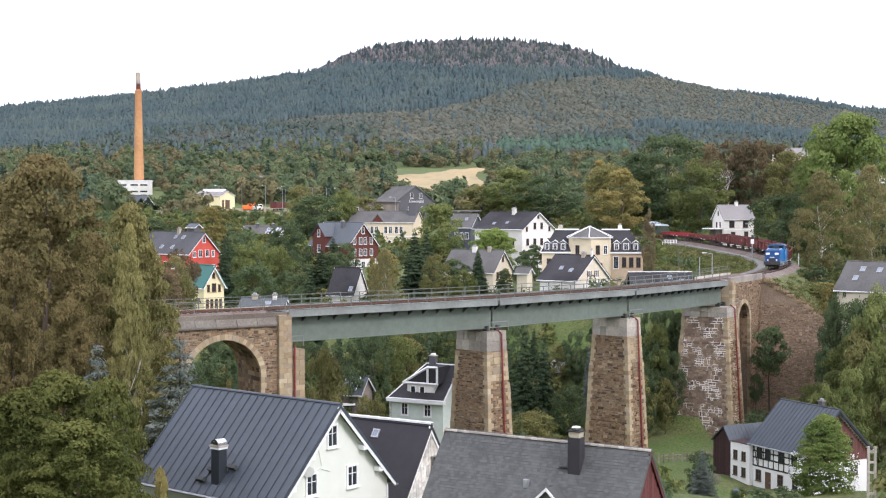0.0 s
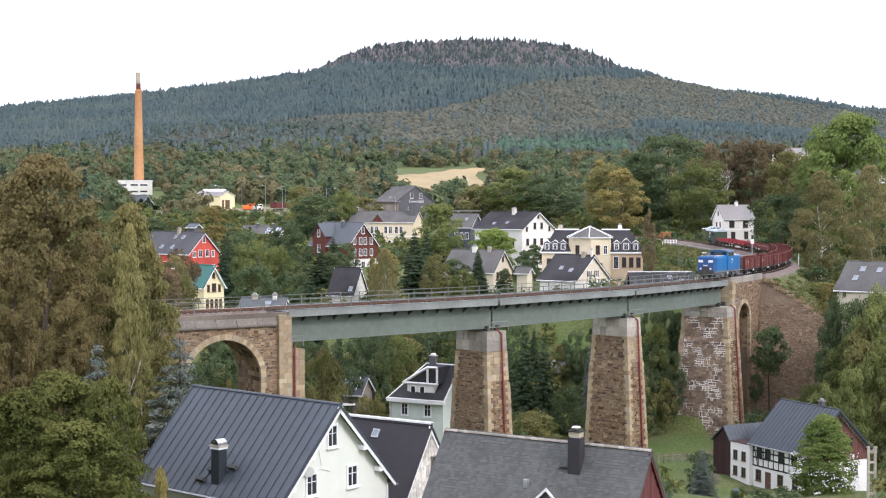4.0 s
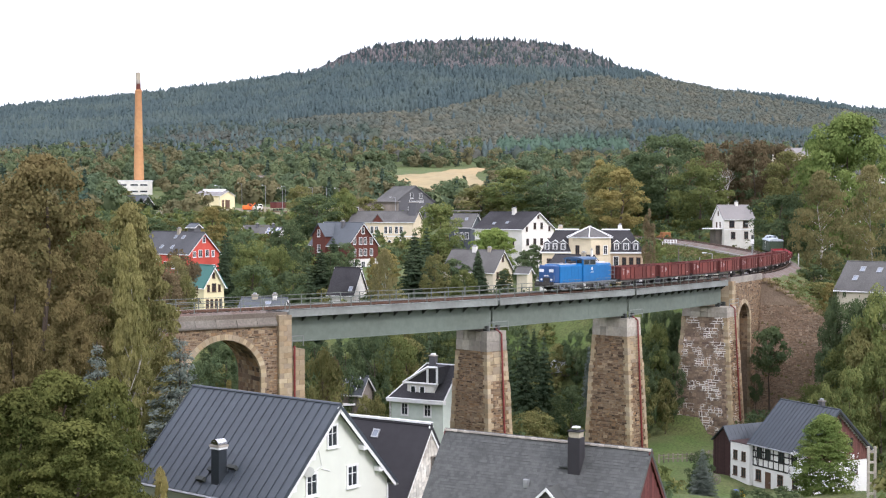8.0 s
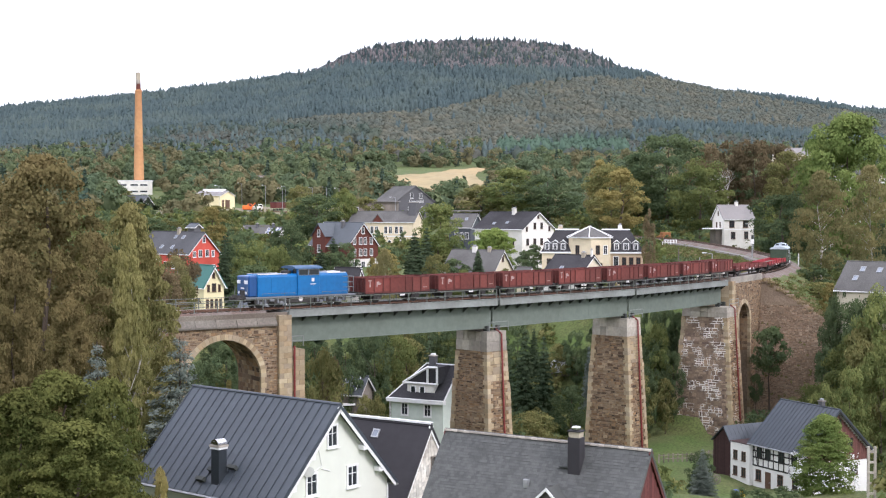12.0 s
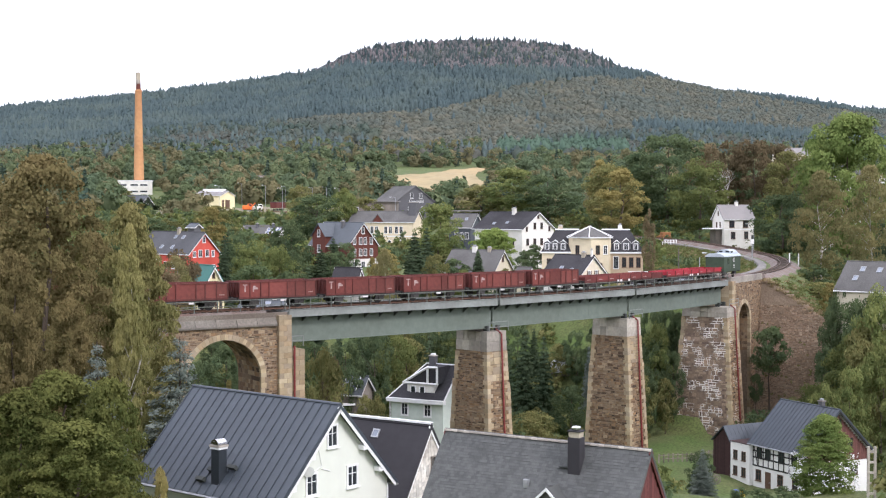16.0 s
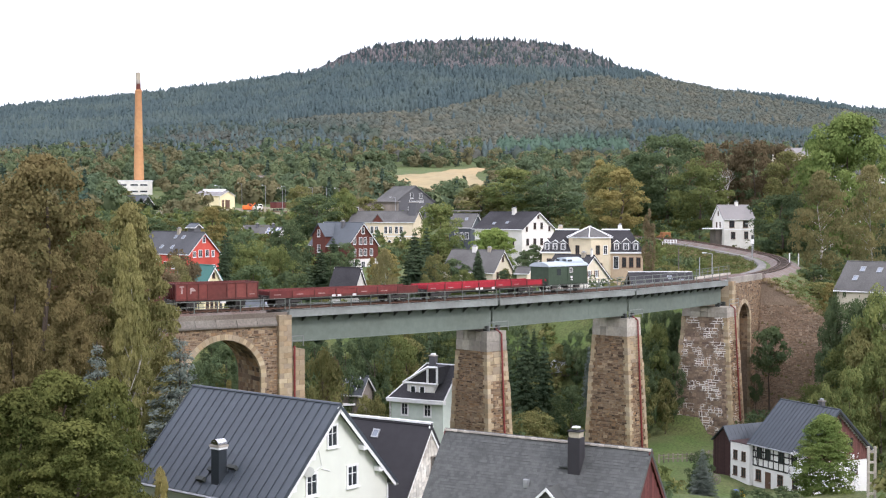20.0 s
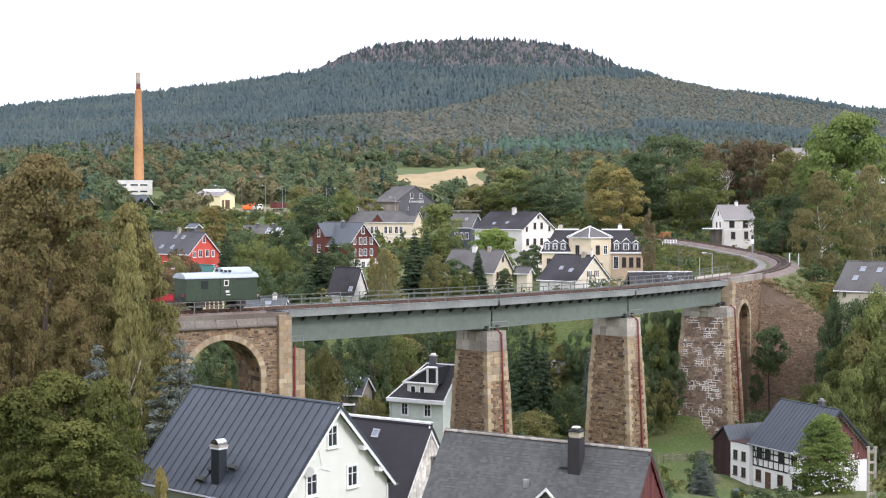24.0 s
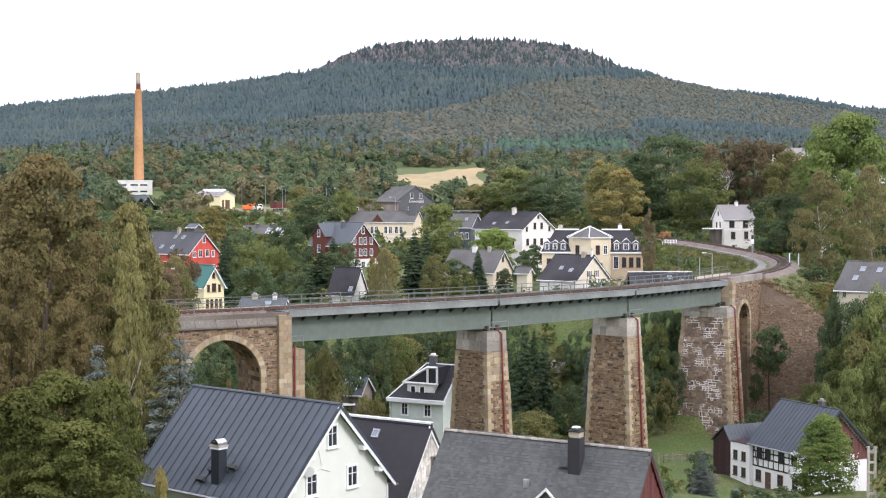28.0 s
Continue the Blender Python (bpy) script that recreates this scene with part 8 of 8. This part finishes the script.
def village_woods():
    """Mixed trees on the slope behind the station, and scrub on the valley's sides."""
    rng = np.random.default_rng(31)
    n = 2300
    y = rng.uniform(470 ** 2, 1170 ** 2, n) ** 0.5
    x = rng.uniform(-1, 1, n) * 0.36 * y
    px = x / y
    row = 10.08 + (0 - ground_z(x, y))
    ok = clear_of(x, y, ((-90, 555, 30), (-160, 715, 26), (-10, 452, 26), (-165, 575, 22)))
    ok &= ~((px > -0.037) & (px < 0.036) & (y > 610) & (y < 962))
    ok &= ~((px > 0.03) & (px < 0.15) & (y > 1010))
    ok &= ~((px > -0.075) & (px < -0.03) & (y > 880) & (y < 950))          # the stubble field
    ok &= ~((px > -0.18) & (px < -0.075) & (y < 600))   # the railway yard
    ok &= ~((px > -0.245) & (px < -0.2) & (y < 712))
    x, y = x[ok], y[ok]
    k = rng.integers(0, 10, len(x))
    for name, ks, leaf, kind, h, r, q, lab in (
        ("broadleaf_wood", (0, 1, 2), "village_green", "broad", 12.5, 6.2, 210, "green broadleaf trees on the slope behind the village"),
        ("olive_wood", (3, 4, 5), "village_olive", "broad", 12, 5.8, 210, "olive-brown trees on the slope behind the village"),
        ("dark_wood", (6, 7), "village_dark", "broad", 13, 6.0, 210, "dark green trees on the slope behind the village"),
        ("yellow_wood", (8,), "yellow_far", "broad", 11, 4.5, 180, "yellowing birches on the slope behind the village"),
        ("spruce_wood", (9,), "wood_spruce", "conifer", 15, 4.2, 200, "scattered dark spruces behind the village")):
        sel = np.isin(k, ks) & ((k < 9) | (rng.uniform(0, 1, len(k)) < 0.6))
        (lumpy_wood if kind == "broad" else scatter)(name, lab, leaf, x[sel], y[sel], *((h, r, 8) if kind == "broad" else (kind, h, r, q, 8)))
    # scrub
    n = 7600
    y = rng.uniform(118, 610, n)
    x = rng.uniform(-1, 1, n) * (0.36 * y + 6)
    d = np.full(n, 1e6)
    for s in np.arange(-100, 420, 4.0):
        p = on_track(s)
        d = np.minimum(d, (x - p.x) ** 2 + (y - p.y) ** 2)
    ok = d > np.where((x < 75) & (y > 205) & (y < 330), 15, 7.5) ** 2
    ok &= clear_of(x, y, ((40, 155, 13), (30, 160, 9), (0, 130, 6), (33, 276, 17), (26, 240, 9), (12, 268, 9), (-46, 268, 12), (-36, 213, 5), (21, 308, 12), (-18, 322, 11), (74, 367, 11), (60, 190, 10), (30, 188, 8), (36, 172, 9), (48, 228, 12), (48, 212, 9), (56, 208, 9), (-12, 398, 14), (33, 222, 6), (-18, 305, 12), (-17, 288, 11), (-16, 270, 9), (20, 288, 10), (12, 252, 7), (-14, 226, 6), (-13, 214, 6)))
    ok &= ~((x > 20) & (x < 45) & (y > 160) & (y < 186))
    ok &= ~((x / y > 0.16) & (x / y < 0.33) & (y < 150))
    ok &= ~((x > 55) & (x < 76) & (y > 225) & (y < 350))
    ok &= ~((x > -125) & (x < -30) & (y > 462) & (y < 600) | (y > 470) & (x > -30))
    x, y = x[ok], y[ok]
    k = rng.integers(0, 10, len(x))
    for name, ks, leaf, h, r, q, lab in (
        ("scrub_green", (0, 1, 2, 3), "green", 3.0, 1.9, 60, "green scrub and hedges on the valley sides"),
        ("scrub_dark", (4, 5, 6), "dark", 3.6, 2.2, 60, "dark green scrub on the valley sides"),
        ("scrub_olive", (7, 8, 9), "olive", 3.0, 1.8, 60, "olive brown scrub on the valley sides")):
        sel = np.isin(k, ks)
        near = sel & (y < 300)
        scatter(name, lab, leaf, x[near], y[near], "broad", h, r, 110, 9, leaf_size=0.5)
        far = sel & (y >= 300)
        scatter("far_" + name, lab, leaf, x[far], y[far], "broad", h, r, 50, 9, leaf_size=0.9)


far_woods()
village_woods()


def stubble_field():
    """The ochre field behind the station, a sheet on the slope."""
    xs, ys = np.linspace(-0.034, 0.036, 40), np.linspace(650, 945, 50)
    gx = (xs[None, :] + 0.012 * np.sin(ys[:, None] * 0.02)) * ys[:, None]
    gy = 650 + (ys[:, None] - 650) * (0.74 + 0.26 * smooth01(-0.034, 0.03, xs)[None, :])
    gx = gx * gy / ys[:, None]
    v = np.stack([gx.ravel(), gy.ravel(), ground_z(gx.ravel(), gy.ravel()) + 0.5], 1)
    i = (np.arange(len(ys) - 1)[:, None] * len(xs) + np.arange(len(xs) - 1)[None, :]).ravel()
    c = len(xs)
    me = raw_mesh("stubble_field", v, np.stack([i, i + 1, i + c + 1, i + c], 1), 4)
    tagged(link("stubble_field", me, M["field"]), "ochre stubble field on the far slope", "field", kind="structure")


stubble_field()


def bank_grass():
    """Tufts of dry grass and weeds on the embankment's top and sides."""
    rng = np.random.default_rng(12)
    s, off = rng.uniform(142, 300, 4200), rng.uniform(3.6, 26, 4200) * rng.choice((1, 1, -0.9), 4200)
    off = np.where((s > 215) & (off > 0), -off, off)
    off = np.where((off < 0) & (off > -5.6), -5.6 - rng.uniform(0, 8, 4200), off)
    p = np.array([on_track(a, b) for a, b in zip(s, off)])
    for k, (name, leaf, lab) in enumerate((("dry_grass", "dry", "dry tan grass tufts on the embankment"), ("bank_weeds", "olive", "olive weeds on the embankment"), ("tall_weeds", "bank", "tall green weeds on the embankment"))):
        q = p[k::3]
        scatter(name, lab, leaf, q[:, 0].copy(), q[:, 1].copy(), "broad", 0.8 + 0.2 * k, 0.8, 60, 14 + k, leaf_size=0.2)


bank_grass()


def wall_weeds():
    """Weeds along the wing wall's top edge and in the joints of its face."""
    rng = np.random.default_rng(41)
    p, a = on_track(139.3), math.radians(heading(139.3))
    for name, leaf, lab, n, h, r, face in (("edge_weeds", "bank", "green weeds along the wing wall's edge", 70, 1.2, 0.8, False), ("edge_grass", "dry", "dry grass along the wing wall's edge", 330, 0.8, 0.7, False),
                                           ("joint_weeds", "olive", "small weeds in the wing wall's joints", 110, 0.5, 0.35, True)):
        u = rng.uniform(3.2, 31, n)
        edge = -1.3 - np.maximum(u - 3.4, 0) * 0.62
        z = edge - (rng.uniform(0.3, 1, n) * (edge + 21) if face else 0.0) * np.ones(n)
        depth = (z + 1.3) * 0.22 if face else rng.uniform(-0.3, 1.3, n) + (z + 1.3) * 0.1
        x = p.x + u * math.sin(a) + depth * math.cos(a)
        y = p.y - u * math.cos(a) + depth * math.sin(a)
        scatter(name, lab, leaf, x, y, "broad", h, r, 60, 42, z, 0.2)


wall_weeds()


# ---- small things along the line and in the gardens ----
def post_lamp(label, x, y, z, h, arm, side=1):
    t = thing("street_lamp", label, "street lamp", "lamps along the line", at=pose(x, y, z))
    part("pole", tube(bmesh.new(), (0, 0, -0.5), (0, 0, h), 0.09, 0.06), M["zinc"], t)
    part("arm", tube(bmesh.new(), (0, 0, h), (-side * arm, 0, h + 0.15), 0.05, 0.04, 6), M["zinc"], t)
    part("lamp_head", boxes((*sorted((-side * arm, -side * (arm + 0.7))), -0.14, 0.14, h + 0.08, h + 0.24), bev=0.03), M["lamp_lens"], t, "pale lamp head")
    return t


def plain_pole(name, label, category, x, y, z, h, r=0.09, material="concrete", cross=0):
    t = thing(name, label, category, at=pose(x, y, z))
    part("pole", tube(bmesh.new(), (0, 0, -0.6), (0, 0, h), r, r * 0.75), M[material], t)
    for i in range(cross):
        part("crossarm", boxes((-0.7, 0.7, -0.05, 0.05, h - 0.4 - 0.5 * i, h - 0.3 - 0.5 * i)), M["wood_old"], t)
    return t


def on_ground(p):
    return p[0], p[1], gz(p[0], p[1])


post_lamp("white street lamp beside the curve", *on_ground((45.28, 228.00, -2.58)), 4.6, 1.0)
plain_pole("signal_post", "grey relay post with blue box beside the curve", "signal", *on_ground((43.94, 232.00, -2.32)), 4.4, 0.09, "zinc")
p = on_ground((43.75, 231.00, -2.26))
t = thing("relay_box", "pale blue equipment box beside the track", "cabinet", at=pose(p[0], p[1] - 0.2, p[2]))
part("box", boxes((-0.3, 0.3, -0.25, 0.25, 0, 1.1), bev=0.03), M["blue_metal"], t)
part("door", boxes((-0.26, 0.26, -0.27, -0.25, 0.1, 1.02)), M["blue_metal"], t)
plain_pole("utility_pole", "thin wooden pole on the green bank", "pole", *on_ground((41.74, 240.00, -0.24)), 7.0, 0.1, "wood_old")
post_lamp("tall lamp by the railway house", *on_ground((80.23, 350.00, 1.60)), 9.0, 1.5, 1)


def signal(p):
    t = thing("railway_signal", "white-fronted railway signal with dark head", "signal", at=pose(*p))
    part("mast", tube(bmesh.new(), (0, 0, -0.5), (0, 0, 5.0), 0.09), M["zinc"], t)
    part("signal_plate", boxes((-0.35, 0.35, -0.14, -0.08, 3.3, 4.3)), M["trim"], t)
    part("signal_head", boxes((-0.25, 0.25, -0.25, -0.14, 4.3, 5.2), bev=0.04), M["steel_dark"], t)
    part("ladder", boxes((-0.18, -0.14, 0.1, 0.14, 0, 4.6), (0.14, 0.18, 0.1, 0.14, 0, 4.6)), M["zinc"], t)


signal(on_ground((65.68, 288.00, -0.50)))
for q in ((66.99, 262.00, -2.50), (68.73, 262.00, -2.06)):
    t = thing("marker_post", "short white marker post on the embankment", "post", "white marker posts", at=pose(*on_ground(q)))
    part("post", boxes((-0.1, 0.1, -0.1, 0.1, -0.3, 2.4), bev=0.02), M["trim"], t)
    part("post_cap", boxes((-0.13, 0.13, -0.13, 0.13, 2.4, 2.5)), M["concrete"], t)


def crossing_fence():
    a = on_track(277, -4.6)
    t = thing("white_fence", "white barrier fence by the level crossing", "fence", at=Matrix.Translation((a.x, a.y, gz(a.x, a.y))) @ pose(0, 0, 0, 0, 0, 10))
    for i in range(6):
        part("fence_post", boxes((i * 0.75 - 3.0, i * 0.75 - 2.86, -0.06, 0.06, 0, 1.3)), M["trim"], t)
    for z in (0.6, 1.15):
        part("fence_rail", boxes((-3.0, 0.9, -0.04, 0.04, z, z + 0.12)), M["trim"], t)


crossing_fence()


def garden_fence():
    a, b = Vector((26.73, 167.00, -22.03)), Vector((35.64, 178.00, -22.64))
    n = 12
    t = thing("garden_fence", "weathered wooden garden fence below the pier", "fence")
    pts = []
    for i in range(n + 1):
        p = a.lerp(b, i / n)
        z = gz(p.x, p.y)
        pts.append(Vector((p.x, p.y, z)))
        part("fence_post", boxes((p.x - 0.07, p.x + 0.07, p.y - 0.07, p.y + 0.07, z - 0.3, z + 1.1)), M["wood_old"], t)
    for p, q in zip(pts, pts[1:]):
        for h in (0.45, 0.9):
            part("fence_rail", tube(bmesh.new(), p + Vector((0, 0, h)), q + Vector((0, 0, h)), 0.05, n=5), M["wood_old"], t)


garden_fence()


def yard():
    """Sidings, vehicles and lamp poles by the station."""
    for k, (q, c, h) in enumerate((((-78.77, 545.00, 8.92), "orange_paint", 2.6), ((-74.86, 548.00, 9.82), "white_wall", 2.4))):
        p = on_ground(q)
        name, lab, cat = (("excavator", "orange track excavator parked in the railway yard", "excavator"), ("tank_trailer", "white tank trailer parked in the railway yard", "trailer"))[k]
        t = thing(name, lab, cat, at=pose(*p, 0, 0, 20))
        part("chassis", boxes((-2, 2, -1.1, 1.1, 0.1, 0.9), bev=0.1), M["steel_dark"], t)
        part("body", boxes((-1.8, 1.4, -1.1, 1.1, 0.9, h), bev=0.3), M[c], t)
        part("cab", boxes((0.3, 1.9, -0.9, 0.9, 0.9, h + 0.7), bev=0.15), M[c], t)
        part("cab_window", boxes((0.5, 1.7, -0.93, -0.9, h - 0.3, h + 0.5)), M["glass"], t)
        if k == 0:
            part("arm", tube(bmesh.new(), (1.5, 0, 1.6), (3.4, 0, 3.6), 0.25, 0.18, 6), M[c], t)
            part("bucket", boxes((3.2, 4.0, -0.5, 0.5, 2.4, 3.2), bev=0.1), M["steel_dark"], t)
    p = on_ground((-66.06, 545.00, 8.46))
    t = thing("parked_wagon", "dark red covered wagon parked in the yard", "freight wagon", at=pose(*p, 0, 0, 70))
    part("body", boxes((-4.5, 4.5, -1.4, 1.4, 1.1, 3.4), bev=0.05), M["wagon"], t)
    part("roof", boxes((-4.6, 4.6, -1.3, 1.3, 3.4, 3.7), bev=0.12), M["steel_dark"], t)
    for x in (-2.6, 2.6):
        wheelset(t, x)
    for q in ((-52.84, 520.00, 8.97), (-65.07, 560.00, 8.88), (-53.88, 560.00, 9.35), (-46.76, 545.00, 8.92), (-88.93, 600.00, 15.54), (-89.06, 540.00, 8.93), (-59.15, 500.00, 7.76), (-14.70, 420.00, 7.08), (-41.38, 540.00, 8.93), (-75.85, 580.00, 10.29)):
        x, y, z = on_ground(q)
        post_lamp("tall lamp pole in the railway yard", x, y, z, 9.5, 1.2, 1)
    post_lamp("tall lamp pole beside the platform", *on_ground((-26.82, 410.00, 6.13)), 10.0, 0.6, 1)
    post_lamp("tall lamp pole near the station canopy", *on_ground((4.43, 380.00, 6.10)), 8.0, 1.4, 1)
    q = Vector((6.33, 400.00, 9.06))
    t = thing("platform_canopy", "flat white platform canopy", "canopy", at=Matrix.Translation(q))
    part("canopy_roof", boxes((-4.5, 5, -2, 2, -0.25, 0.05)), M["light_roof"], t)
    for x in (-4, 0, 4.5):
        part("canopy_post", boxes((x - 0.12, x + 0.12, -0.12, 0.12, -9, -0.5)), M["grey_metal"], t)
    q = Vector((-23.64, 440.00, 11.70))
    t = thing("goods_shed", "long low flat-roofed goods shed by the station", "shed", at=Matrix.Translation(q) @ pose(0, 0, 0, 0, 0, -4))
    part("wall", boxes((-6, 9, -3, 3, -7, 0)), M["wood_old"], t)
    part("roof", boxes((-6.5, 9.5, -3.6, 3.6, 0, 0.4)), M["light_roof"], t)
    for x in (-4, 0, 4):
        window(t, Matrix.Translation((x, -3, -3.0)), 1.2, 1.2)
    for k in range(3):
        bm = bmesh.new()
        for off in (-0.75, 0.75):
            a, b = Vector((-105, 520 + 9 * k + off, 0)), Vector((-20, 500 + 9 * k + off, 0))
            a.z, b.z = gz(a.x, a.y) + 0.35, gz(b.x, b.y) + 0.35
            tube(bm, a, b, 0.09, n=4)
        tagged(part("siding", bm, M["rail"]), "rusty siding rails in the yard", "railway track", kind="structure")
    p = on_ground((62.24, 382.00, 2.26))
    t = thing("work_vehicle", "orange-brown rail service vehicle at the curve", "rail vehicle", at=pose(*p, 0, 0, 100))
    part("body", boxes((-2.5, 2.5, -1.3, 1.3, 0.9, 2.9), bev=0.1), M["orange_dull"], t)
    part("cab", boxes((-2.4, 0.2, -1.2, 1.2, 2.9, 3.8), bev=0.1), M["orange_dull"], t)
    part("chassis", boxes((-2.7, 2.7, -1.1, 1.1, 0.3, 0.9)), M["steel_dark"], t)


yard()


def bare_tree():
    p = on_ground((86.97, 415.00, 4.35))
    rng = random.Random(9)
    t = thing("bare_tree", "leafless grey tree among the wood", "tree", at=pose(*p))
    def limb(bm, a, d, r, n):
        b = a + d
        tube(bm, a, b, r, r * 0.6, 5)
        if n:
            for _ in range(3):
                w = Vector((rng.uniform(-1, 1), rng.uniform(-1, 1), rng.uniform(0.3, 1.1))).normalized()
                limb(bm, b, w * d.length * rng.uniform(0.55, 0.8), r * 0.55, n - 1)
    bm = bmesh.new()
    limb(bm, Vector((0, 0, -0.5)), Vector((0.3, 0, 8)), 0.32, 4)
    part("trunk", bm, M["birch_bark"], t)


bare_tree()


def garden_things():
    # concrete mast and cable by the half-timbered house
    x, y, z = on_ground((40.68, 128.00, -17.44))
    t = thing("utility_pole", "twin-leg concrete utility pole", "pole", at=pose(x, y, z))
    for q in (-0.32, 0.32):
        part("leg", boxes((q - 0.11, q + 0.11, -0.13, 0.13, -1, 5.2), bev=0.02), M["concrete"], t)
    for k in range(5):
        part("rung", boxes((-0.22, 0.22, -0.1, 0.1, 0.6 + k, 0.8 + k)), M["concrete"], t)
    # toys and bins in the garden
    for k, (q, c, w, h) in enumerate((((30.02, 138.00, -18.78), "blue_plastic", 0.28, 0.6), ((30.66, 138.00, -18.66), "yellow_plastic", 0.25, 0.75))):
        p = on_ground(q)
        t = thing("barrel", ("blue plastic garden barrel", "yellow plastic garden barrel", "small blue plastic barrel")[k], "barrel", at=pose(*p))
        part("drum", tube(bmesh.new(), (0, 0, 0), (0, 0, h), w, w * 0.92, 14), M[c], t)
        part("lid", tube(bmesh.new(), (0, 0, h), (0, 0, h + 0.08), w * 1.05, w * 1.0, 14), M[c], t)
    # old wheel leaning on the shed
    p = Vector((31.22, 154.00, -19.27))
    z = gz(p.x, p.y)
    t = thing("cart_wheel", "old wooden cart wheel leaning on the shed", "wheel", at=pose(p.x, p.y, z + 0.55, 90, 0, 25))
    bm = bmesh.new()
    for i in range(16):
        a, b = 2 * math.pi * i / 16, 2 * math.pi * (i + 1) / 16
        tube(bm, (0.55 * math.cos(a), 0.55 * math.sin(a), 0), (0.55 * math.cos(b), 0.55 * math.sin(b), 0), 0.06, n=5)
    part("rim", bm, M["wood_old"], t)
    for i in range(5):
        a = math.pi * i / 5
        part("spoke", tube(bmesh.new(), (-0.52 * math.cos(a), -0.52 * math.sin(a), 0), (0.52 * math.cos(a), 0.52 * math.sin(a), 0), 0.035, n=5), M["wood_old"], t)
    # white garden hut roof between the piers
    p = on_ground((18.69, 215.00, -15.35))
    t = thing("greenhouse", "small white foil greenhouse in the valley garden", "greenhouse", at=pose(*p, 0, 0, 15))
    n = 8
    o = [(1.3 * math.cos(math.pi * i / n), 1.9 * math.sin(math.pi * i / n) + 0.3) for i in range(n + 1)]
    part("foil", prism(bmesh.new(), o, -1.6, 1.6), M["lamp_lens"], t)
    part("base", boxes((-1.35, 1.35, -1.65, 1.65, -0.3, 0.32)), M["wood_old"], t)
    p = on_ground((-14.61, 185.00, -11.03))
    t = thing("carport", "small carport with pale edge among the trees", "carport", at=pose(*p, 0, 0, 10))
    part("roof", boxes((-2.4, 2.4, -2, 2, 2.3, 2.5)), M["trim"], t)
    for x in (-2.1, 2.1):
        part("post", boxes((x - 0.08, x + 0.08, -1.8, -1.65, -0.5, 2.3)), M["wood_old"], t)


garden_things()


def yard_ground():
    """Gravel and dry grass of the railway yard, a sheet on the slope."""
    xs, ys = np.linspace(-110, -38, 30), np.linspace(488, 572, 26)
    gx, gy = np.meshgrid(xs, ys)
    v = np.stack([gx.ravel(), gy.ravel(), ground_z(gx.ravel(), gy.ravel()) + 0.2], 1)
    c = len(xs)
    i = (np.arange(len(ys) - 1)[:, None] * c + np.arange(c - 1)[None, :]).ravel()
    me = raw_mesh("yard_ground", v, np.stack([i, i + 1, i + c + 1, i + c], 1), 4)
    tagged(link("yard_ground", me, M["yard"]), "brownish gravel and dry grass of the yard", "yard", kind="structure")


yard_ground()


# ---- what moves ----
def train_front(t):
    """Where the locomotive's leading buffers stand on the track at t seconds: the train gathers speed."""
    u = t - 12.0
    return 34.7 - (11.008 * u + 0.052468 * u * u + 0.000353 * u ** 3)


def motions():
    line = [(loco, 14.24, 3.5)] + [(w, 10.0, 2.6) for w in wagons] + [(low_a, 19.9, 7.0), (low_b, 19.9, 7.0), (van, 8.7, 2.2)]
    gap = 0.0
    for vehicle, length, pivot in line:
        rows = []
        for k in range(57):
            t = k * 0.5
            s = train_front(t) + gap + length / 2
            a, b = on_track(s - pivot), on_track(s + pivot)
            d = b - a
            c = (a + b) / 2
            rows.append((t, Matrix.Translation(c) @ pose(0, 0, 0, 0, -math.degrees(math.asin(d.z / d.length)), math.degrees(math.atan2(d.y, d.x)))))
        walk(vehicle, rows)
        gap += length
        for w in [o for o in vehicle.children_recursive if o.name.startswith("wheelset")]:
            m, turns = w.matrix_basis.copy(), []
            for k in range(841):
                t = k / 30.0
                roll = (train_front(t) - train_front(0.0)) / w["radius"]
                turns.append((t, m @ Matrix.Rotation(roll, 4, "Y")))
            walk(w, turns)


motions()
